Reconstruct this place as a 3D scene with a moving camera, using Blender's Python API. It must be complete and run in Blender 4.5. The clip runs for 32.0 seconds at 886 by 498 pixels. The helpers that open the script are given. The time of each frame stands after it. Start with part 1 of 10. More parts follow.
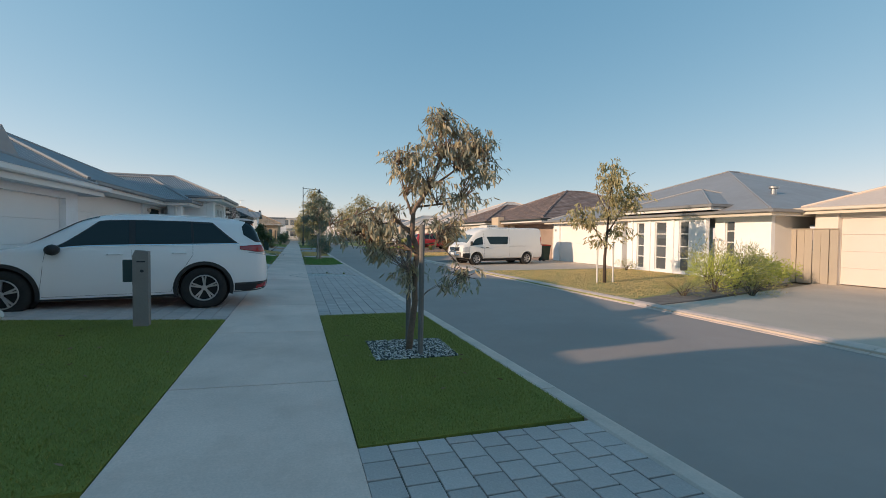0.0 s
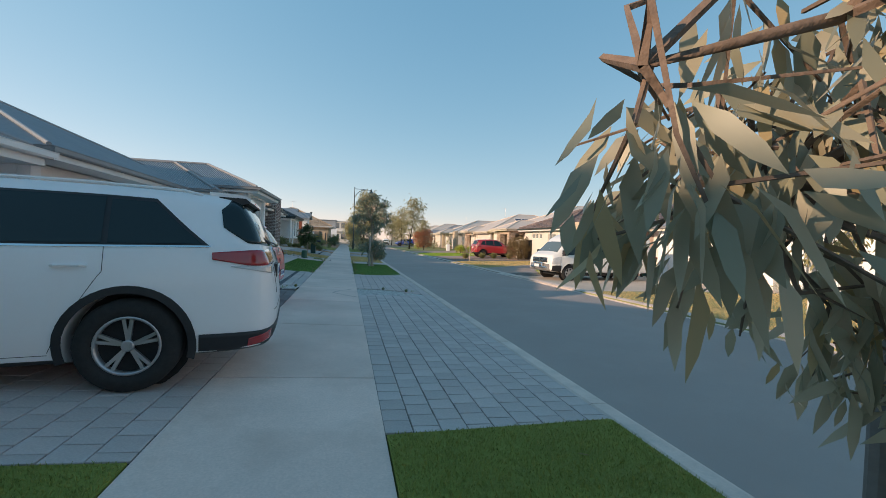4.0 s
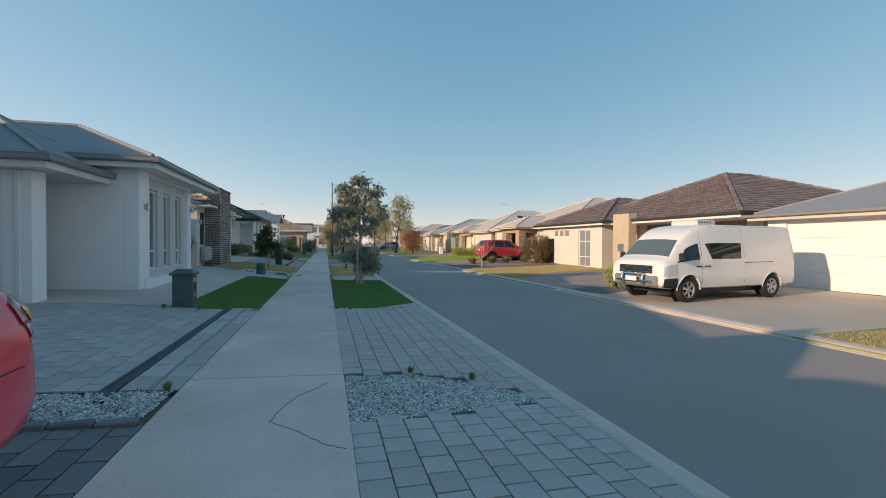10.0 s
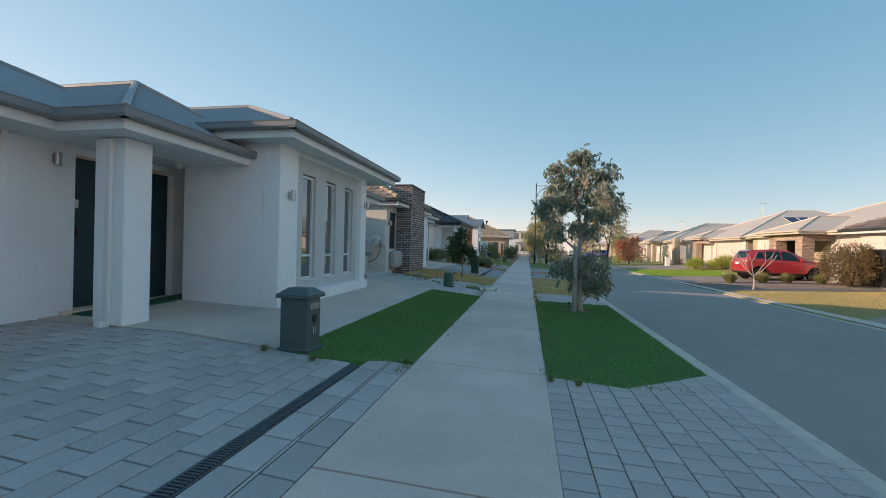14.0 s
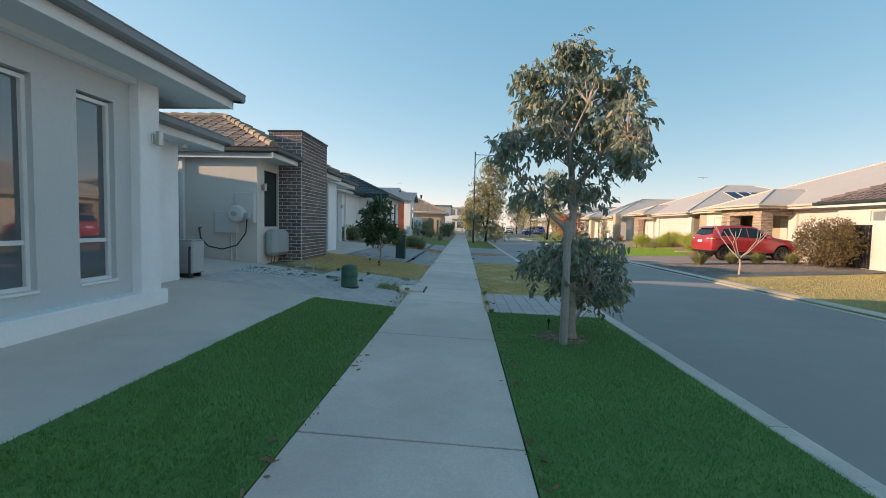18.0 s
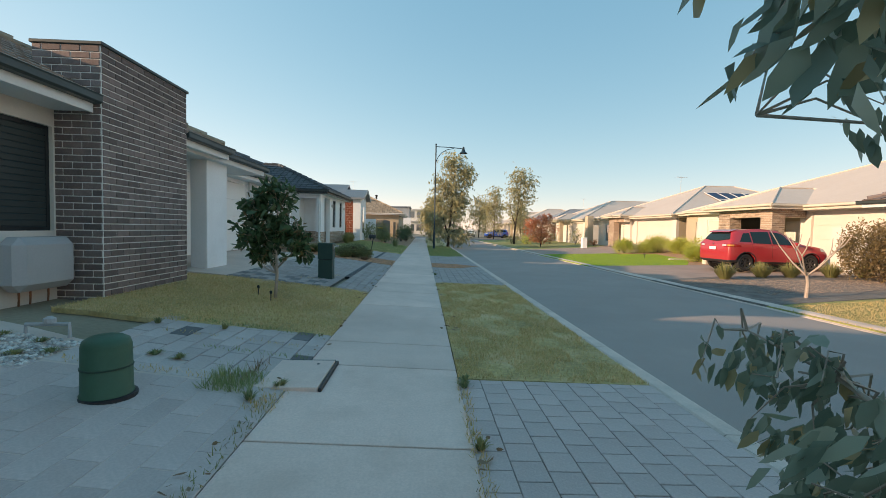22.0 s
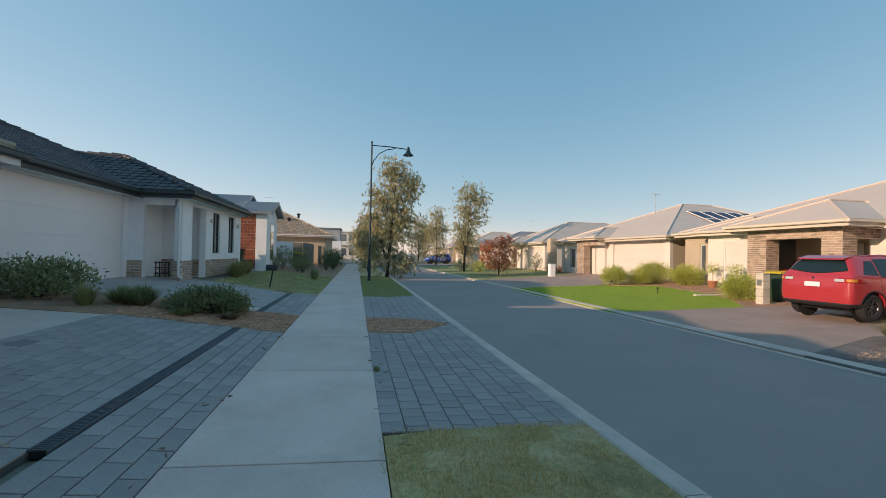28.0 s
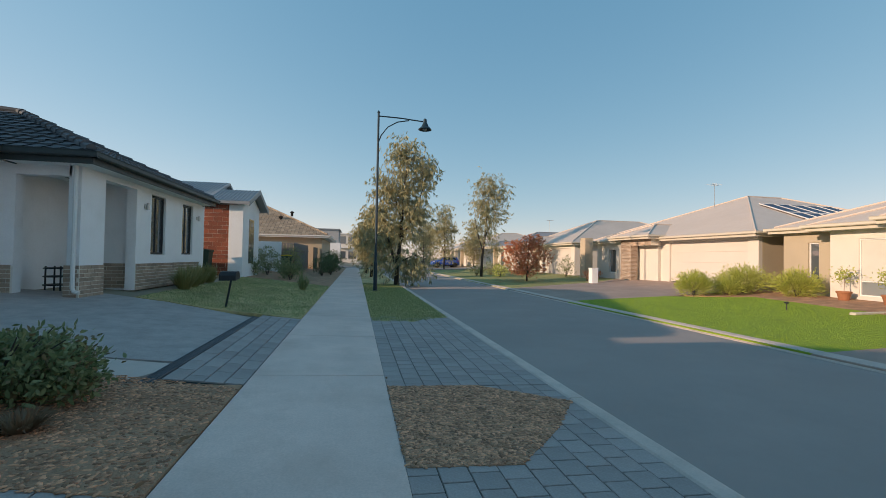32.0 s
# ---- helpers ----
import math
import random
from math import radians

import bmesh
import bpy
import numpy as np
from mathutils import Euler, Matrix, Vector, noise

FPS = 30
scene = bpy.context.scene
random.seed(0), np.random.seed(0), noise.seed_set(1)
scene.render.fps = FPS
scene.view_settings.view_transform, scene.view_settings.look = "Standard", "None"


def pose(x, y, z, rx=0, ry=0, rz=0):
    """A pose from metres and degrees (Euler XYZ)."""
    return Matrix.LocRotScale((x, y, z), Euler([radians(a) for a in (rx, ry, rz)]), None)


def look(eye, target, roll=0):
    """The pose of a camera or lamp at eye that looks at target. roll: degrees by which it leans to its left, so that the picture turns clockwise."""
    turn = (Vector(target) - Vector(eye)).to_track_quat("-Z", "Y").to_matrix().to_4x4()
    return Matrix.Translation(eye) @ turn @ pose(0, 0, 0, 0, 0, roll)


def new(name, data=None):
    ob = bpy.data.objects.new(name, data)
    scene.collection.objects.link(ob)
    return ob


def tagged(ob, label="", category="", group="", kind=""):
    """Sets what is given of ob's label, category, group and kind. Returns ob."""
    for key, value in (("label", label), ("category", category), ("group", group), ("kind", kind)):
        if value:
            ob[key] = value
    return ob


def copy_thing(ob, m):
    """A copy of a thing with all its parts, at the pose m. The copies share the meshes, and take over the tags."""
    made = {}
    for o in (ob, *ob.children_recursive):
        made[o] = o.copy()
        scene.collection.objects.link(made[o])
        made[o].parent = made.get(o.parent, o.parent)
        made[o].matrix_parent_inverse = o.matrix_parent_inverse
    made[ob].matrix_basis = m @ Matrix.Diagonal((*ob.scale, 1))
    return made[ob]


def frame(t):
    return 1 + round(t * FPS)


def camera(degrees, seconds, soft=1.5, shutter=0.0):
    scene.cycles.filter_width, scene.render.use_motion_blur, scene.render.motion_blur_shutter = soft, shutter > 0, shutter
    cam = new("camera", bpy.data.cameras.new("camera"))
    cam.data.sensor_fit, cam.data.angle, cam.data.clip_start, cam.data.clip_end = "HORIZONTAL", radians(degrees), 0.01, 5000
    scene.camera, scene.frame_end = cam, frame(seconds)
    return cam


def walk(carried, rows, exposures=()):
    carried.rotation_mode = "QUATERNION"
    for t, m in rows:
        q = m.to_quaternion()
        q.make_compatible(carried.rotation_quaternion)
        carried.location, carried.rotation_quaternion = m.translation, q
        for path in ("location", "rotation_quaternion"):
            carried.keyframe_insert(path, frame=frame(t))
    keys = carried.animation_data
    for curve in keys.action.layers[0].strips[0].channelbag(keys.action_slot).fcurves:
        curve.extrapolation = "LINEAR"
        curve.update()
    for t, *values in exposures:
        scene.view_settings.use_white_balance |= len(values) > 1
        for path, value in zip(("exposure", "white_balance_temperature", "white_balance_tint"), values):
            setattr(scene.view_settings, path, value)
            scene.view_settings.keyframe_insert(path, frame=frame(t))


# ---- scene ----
cam = camera(91.7, 32.0, soft=0.8)
PATH = [
    (0, (-0.218, 0.53, 1.426), (0.428, 2.421, 1.366), 0.6),
    (0.5, (-0.165, 1.143, 1.41), (0.454, 3.044, 1.354), 0.5),
    (1, (-0.158, 1.76, 1.401), (0.433, 3.67, 1.344), 0.6),
    (1.5, (-0.145, 2.416, 1.393), (0.416, 4.335, 1.333), 0.8),
    (2, (-0.165, 3.062, 1.385), (0.363, 4.99, 1.325), 0.9),
    (2.5, (-0.172, 3.689, 1.388), (0.318, 5.627, 1.323), 1.1),
    (3.5, (-0.169, 4.89, 1.378), (0.261, 6.843, 1.333), 2.3),
    (5.5, (0.104, 7.303, 1.301), (0.597, 9.241, 1.277), 0.3),
    (6, (0.117, 7.896, 1.336), (0.621, 9.831, 1.313), 0.3),
    (6.5, (0.124, 8.504, 1.316), (0.636, 10.437, 1.294), 0.3),
    (7, (0.088, 9.17, 1.342), (0.604, 11.102, 1.315), 0.3),
    (7.5, (0.074, 9.784, 1.328), (0.593, 11.716, 1.301), 0.3),
    (8, (0.032, 10.43, 1.345), (0.548, 12.362, 1.319), 0.3),
    (8.5, (-0.015, 11.015, 1.349), (0.503, 12.947, 1.321), 0.3),
    (9, (-0.041, 11.658, 1.362), (0.477, 13.59, 1.332), 0.3),
    (9.5, (-0.034, 12.241, 1.358), (0.491, 14.17, 1.329), 0.3),
    (10, (-0.007, 12.872, 1.385), (0.519, 14.801, 1.358), 0.3),
    (10.5, (0.001, 13.462, 1.387), (0.517, 15.394, 1.362), 0.4),
    (11, (0.022, 14.073, 1.395), (0.447, 16.027, 1.372), 0.7),
    (11.5, (-0.013, 14.612, 1.386), (0.218, 16.598, 1.364), 1.0),
    (12, (-0.017, 15.217, 1.388), (-0.077, 17.216, 1.37), 1.3),
    (12.5, (-0.066, 15.764, 1.392), (-0.346, 17.744, 1.384), 1.5),
    (13, (-0.06, 16.379, 1.384), (-0.449, 18.341, 1.385), 1.7),
    (13.5, (-0.081, 16.99, 1.375), (-0.489, 18.948, 1.373), 1.4),
    (14, (-0.056, 17.581, 1.369), (-0.441, 19.544, 1.361), 1.4),
    (14.5, (-0.09, 18.152, 1.385), (-0.451, 20.119, 1.369), 1.4),
    (16.5, (-0.22, 20.653, 1.371), (-0.392, 22.645, 1.31), 1.2),
    (17, (-0.225, 21.281, 1.375), (-0.352, 23.275, 1.289), 1.1),
    (17.5, (-0.241, 21.888, 1.381), (-0.348, 23.883, 1.28), 1.1),
    (18, (-0.25, 22.517, 1.385), (-0.341, 24.512, 1.276), 1.2),
    (18.5, (-0.3, 23.153, 1.397), (-0.386, 25.148, 1.281), 1.1),
    (19, (-0.279, 23.784, 1.397), (-0.359, 25.778, 1.274), 1.2),
    (19.5, (-0.285, 24.412, 1.413), (-0.363, 26.406, 1.285), 1.0),
    (20, (-0.266, 25.066, 1.411), (-0.339, 27.06, 1.28), 1.0),
    (20.5, (-0.25, 25.714, 1.41), (-0.311, 27.708, 1.281), 1.0),
    (21, (-0.237, 26.346, 1.403), (-0.252, 28.343, 1.284), 1.3),
    (21.5, (-0.21, 26.969, 1.424), (-0.183, 28.966, 1.31), 1.4),
    (22, (-0.183, 27.567, 1.404), (-0.089, 29.562, 1.312), 1.3),
    (22.5, (-0.16, 28.167, 1.414), (-0.008, 30.16, 1.339), 1.2),
    (23, (-0.148, 28.786, 1.44), (0.069, 30.773, 1.381), 1.1),
    (23.5, (-0.137, 29.397, 1.44), (0.14, 31.377, 1.398), 1.0),
    (24, (-0.156, 30.028, 1.444), (0.181, 32.0, 1.413), 1.0),
    (24.5, (-0.118, 30.67, 1.437), (0.259, 32.634, 1.418), 1.0),
    (25, (-0.075, 31.335, 1.429), (0.323, 33.295, 1.424), 1.0),
    (25.5, (-0.01, 31.984, 1.438), (0.394, 33.943, 1.439), 1.0),
    (27.5, (-0.018, 34.652, 1.455), (0.378, 36.612, 1.48), 1.1),
    (28, (-0.06, 35.326, 1.478), (0.333, 37.287, 1.504), 1.1),
    (28.5, (-0.092, 35.985, 1.471), (0.304, 37.945, 1.498), 1.2),
    (29, (-0.09, 36.675, 1.456), (0.307, 38.635, 1.486), 1.1),
    (29.5, (-0.106, 37.334, 1.443), (0.294, 39.293, 1.474), 1.1),
    (30, (-0.124, 38.006, 1.432), (0.277, 39.966, 1.467), 1.1),
    (30.5, (-0.15, 38.682, 1.396), (0.254, 40.64, 1.436), 1.0),
    (31, (-0.161, 39.379, 1.365), (0.243, 41.337, 1.411), 1.0),
    (31.5, (-0.183, 40.028, 1.36), (0.219, 41.987, 1.405), 1.0),
    (32, (-0.179, 40.742, 1.392), (0.216, 42.702, 1.434), 1.0),
]
walk(cam, [(t, look(eye, target, roll)) for t, eye, target, roll in PATH],
     exposures=((0, 0.90, 8200, 9), (1.5, 0.93, 8200, 9), (3.2, 1.10, 8200, 9), (5.5, 0.90, 8200, 9), (10, 0.90, 8200, 9), (13, 1.03, 8200, 9), (17, 1.17, 8400, 9), (20, 1.36, 8700, 9), (21, 1.38, 9200, 9), (22.2, 1.30, 9300, 9), (23.2, 1.14, 8700, 9), (25, 0.98, 8300, 9), (29, 0.90, 8200, 9), (32, 0.88, 8200, 9)))

# ---- world and sun ----
SKY_TONE = ((0.618, 0.90), (1.015, 0.515), (1.48, 0.39))
SUN_AZ, SUN_EL = 17.0, 14.3  # the way the light goes, from +x towards +y; height above the horizon
world = bpy.data.worlds.new("sky")
scene.world = world
world.use_nodes = True
_n, _l = world.node_tree.nodes, world.node_tree.links
sky = _n.new("ShaderNodeTexSky")
sky.sky_type = "NISHITA"
sky.sun_disc = False
sky.sun_elevation = radians(SUN_EL)
sky.sun_rotation = radians(270 + SUN_AZ)
sky.air_density, sky.dust_density, sky.ozone_density = 0.8, 0.05, 2.2
# light scattered many times over evens the sky out from horizon to zenith, each colour by its own measure
_split, _join = _n.new("ShaderNodeSeparateColor"), _n.new("ShaderNodeCombineColor")
_l.new(sky.outputs[0], _split.inputs[0])
for _k, (_gain, _power) in enumerate(SKY_TONE):
    _p, _g = _n.new("ShaderNodeMath"), _n.new("ShaderNodeMath")
    _p.operation, _g.operation = "POWER", "MULTIPLY"
    _p.inputs[1].default_value, _g.inputs[1].default_value = _power, _gain
    _l.new(_split.outputs[_k], _p.inputs[0])
    _l.new(_p.outputs[0], _g.inputs[0])
    _l.new(_g.outputs[0], _join.inputs[_k])
_l.new(_join.outputs[0], _n["Background"].inputs["Color"])
_n["Background"].inputs["Strength"].default_value = 0.165
sun_data = bpy.data.lights.new("sun", "SUN")
sun_data.energy, sun_data.angle, sun_data.color = 2.35, radians(0.6), (1.0, 0.79, 0.68)
sun = new("sun", sun_data)
_d = Vector((math.cos(radians(SUN_AZ)) * math.cos(radians(SUN_EL)), math.sin(radians(SUN_AZ)) * math.cos(radians(SUN_EL)), -math.sin(radians(SUN_EL))))
sun.matrix_basis = look((-30, 20, 40), Vector((-30, 20, 40)) + _d)

# ---- materials ----
def mat(name, col, rough=0.6, var=0.12, s1=1.2, s2=35.0, bump=0.15, bscale=90.0, bdist=0.004, metal=0.0, rnd=0.0,
        island=0.0, coat=0.0, dirt=None, dirt_amt=0.0, dscale=2.0, spec=0.5, trans=0.0):
    """Principled material with variation at two scales, optional stains and relief."""
    m = bpy.data.materials.new(name)
    m.use_nodes = True
    nt = m.node_tree
    nd, ln = nt.nodes, nt.links
    b = nd["Principled BSDF"]
    tc = nd.new("ShaderNodeTexCoord")

    def noise_at(scale, detail=4.0, rough_=0.6):
        n = nd.new("ShaderNodeTexNoise")
        n.inputs["Scale"].default_value = scale
        n.inputs["Detail"].default_value = detail
        n.inputs["Roughness"].default_value = rough_
        ln.new(tc.outputs["Object"], n.inputs["Vector"])
        return n.outputs["Fac"]

    def math_(op, a, b_):
        n = nd.new("ShaderNodeMath")
        n.operation = op
        for i, v in enumerate((a, b_)):
            if isinstance(v, (int, float)):
                n.inputs[i].default_value = v
            else:
                ln.new(v, n.inputs[i])
        return n.outputs[0]

    def ramp_(f, lo, hi, a, c):
        n = nd.new("ShaderNodeMapRange")
        n.inputs["From Min"].default_value, n.inputs["From Max"].default_value = lo, hi
        n.inputs["To Min"].default_value, n.inputs["To Max"].default_value = a, c
        ln.new(f, n.inputs["Value"])
        return n.outputs["Result"]

    val = ramp_(noise_at(s1), 0.3, 0.7, 1 - var, 1 + var)
    val = math_("MULTIPLY", val, ramp_(noise_at(s2, 2.0), 0.25, 0.75, 1 - var * 0.8, 1 + var * 0.8))
    if rnd:
        oi = nd.new("ShaderNodeObjectInfo")
        val = math_("MULTIPLY", val, ramp_(oi.outputs["Random"], 0, 1, 1 - rnd, 1 + rnd))
    if island:
        gi = nd.new("ShaderNodeNewGeometry")
        val = math_("MULTIPLY", val, ramp_(gi.outputs["Random Per Island"], 0, 1, 1 - island, 1 + island))
    mul = nd.new("ShaderNodeVectorMath")
    mul.operation = "SCALE"
    mul.inputs[0].default_value = col
    ln.new(val, mul.inputs["Scale"])
    out = mul.outputs[0]
    if dirt:
        mx = nd.new("ShaderNodeMix")
        mx.data_type = "RGBA"
        ln.new(ramp_(noise_at(dscale, 6.0, 0.7), 0.48, 0.72, 0, dirt_amt), mx.inputs["Factor"])
        ln.new(out, mx.inputs["A"])
        mx.inputs["B"].default_value = (*dirt, 1)
        out = mx.outputs["Result"]
    ln.new(out, b.inputs["Base Color"])
    ln.new(ramp_(noise_at(s1 * 3), 0.3, 0.7, max(rough - 0.07, 0.02), min(rough + 0.07, 1)), b.inputs["Roughness"])
    b.inputs["Metallic"].default_value = metal
    b.inputs["Coat Weight"].default_value = coat
    b.inputs["Coat Roughness"].default_value = 0.05
    b.inputs["Specular IOR Level"].default_value = spec
    b.inputs["Transmission Weight"].default_value = trans
    if bump:
        bp = nd.new("ShaderNodeBump")
        bp.inputs["Strength"].default_value = bump
        bp.inputs["Distance"].default_value = bdist
        ln.new(noise_at(bscale, 3.0), bp.inputs["Height"])
        ln.new(bp.outputs[0], b.inputs["Normal"])
    return m


def leafy(name, col, col2, rough=0.5):
    """Leaves that vary from one to the next and let some light through."""
    m = bpy.data.materials.new(name)
    m.use_nodes = True
    nt = m.node_tree
    nd, ln = nt.nodes, nt.links
    b = nd["Principled BSDF"]
    g = nd.new("ShaderNodeNewGeometry")
    mx = nd.new("ShaderNodeMix")
    mx.data_type = "RGBA"
    ln.new(g.outputs["Random Per Island"], mx.inputs["Factor"])
    mx.inputs["A"].default_value, mx.inputs["B"].default_value = (*col, 1), (*col2, 1)
    ln.new(mx.outputs["Result"], b.inputs["Base Color"])
    b.inputs["Roughness"].default_value = rough
    tr = nd.new("ShaderNodeBsdfTranslucent")
    ln.new(mx.outputs["Result"], tr.inputs["Color"])
    ms = nd.new("ShaderNodeMixShader")
    ms.inputs["Fac"].default_value = 0.3
    ln.new(b.outputs[0], ms.inputs[1])
    ln.new(tr.outputs[0], ms.inputs[2])
    ln.new(ms.outputs[0], nd["Material Output"].inputs["Surface"])
    return m


def glassy(name, tint, rough=0.03, gloss=1.0):
    """Window glass: a dark, reflecting pane."""
    m = bpy.data.materials.new(name)
    m.use_nodes = True
    b = m.node_tree.nodes["Principled BSDF"]
    b.inputs["Base Color"].default_value = (*tint, 1)
    b.inputs["Roughness"].default_value = rough
    b.inputs["Specular IOR Level"].default_value = gloss
    b.inputs["Coat Weight"].default_value = max(gloss * 2 - 1, 0)
    b.inputs["Coat Roughness"].default_value = 0.02
    return m


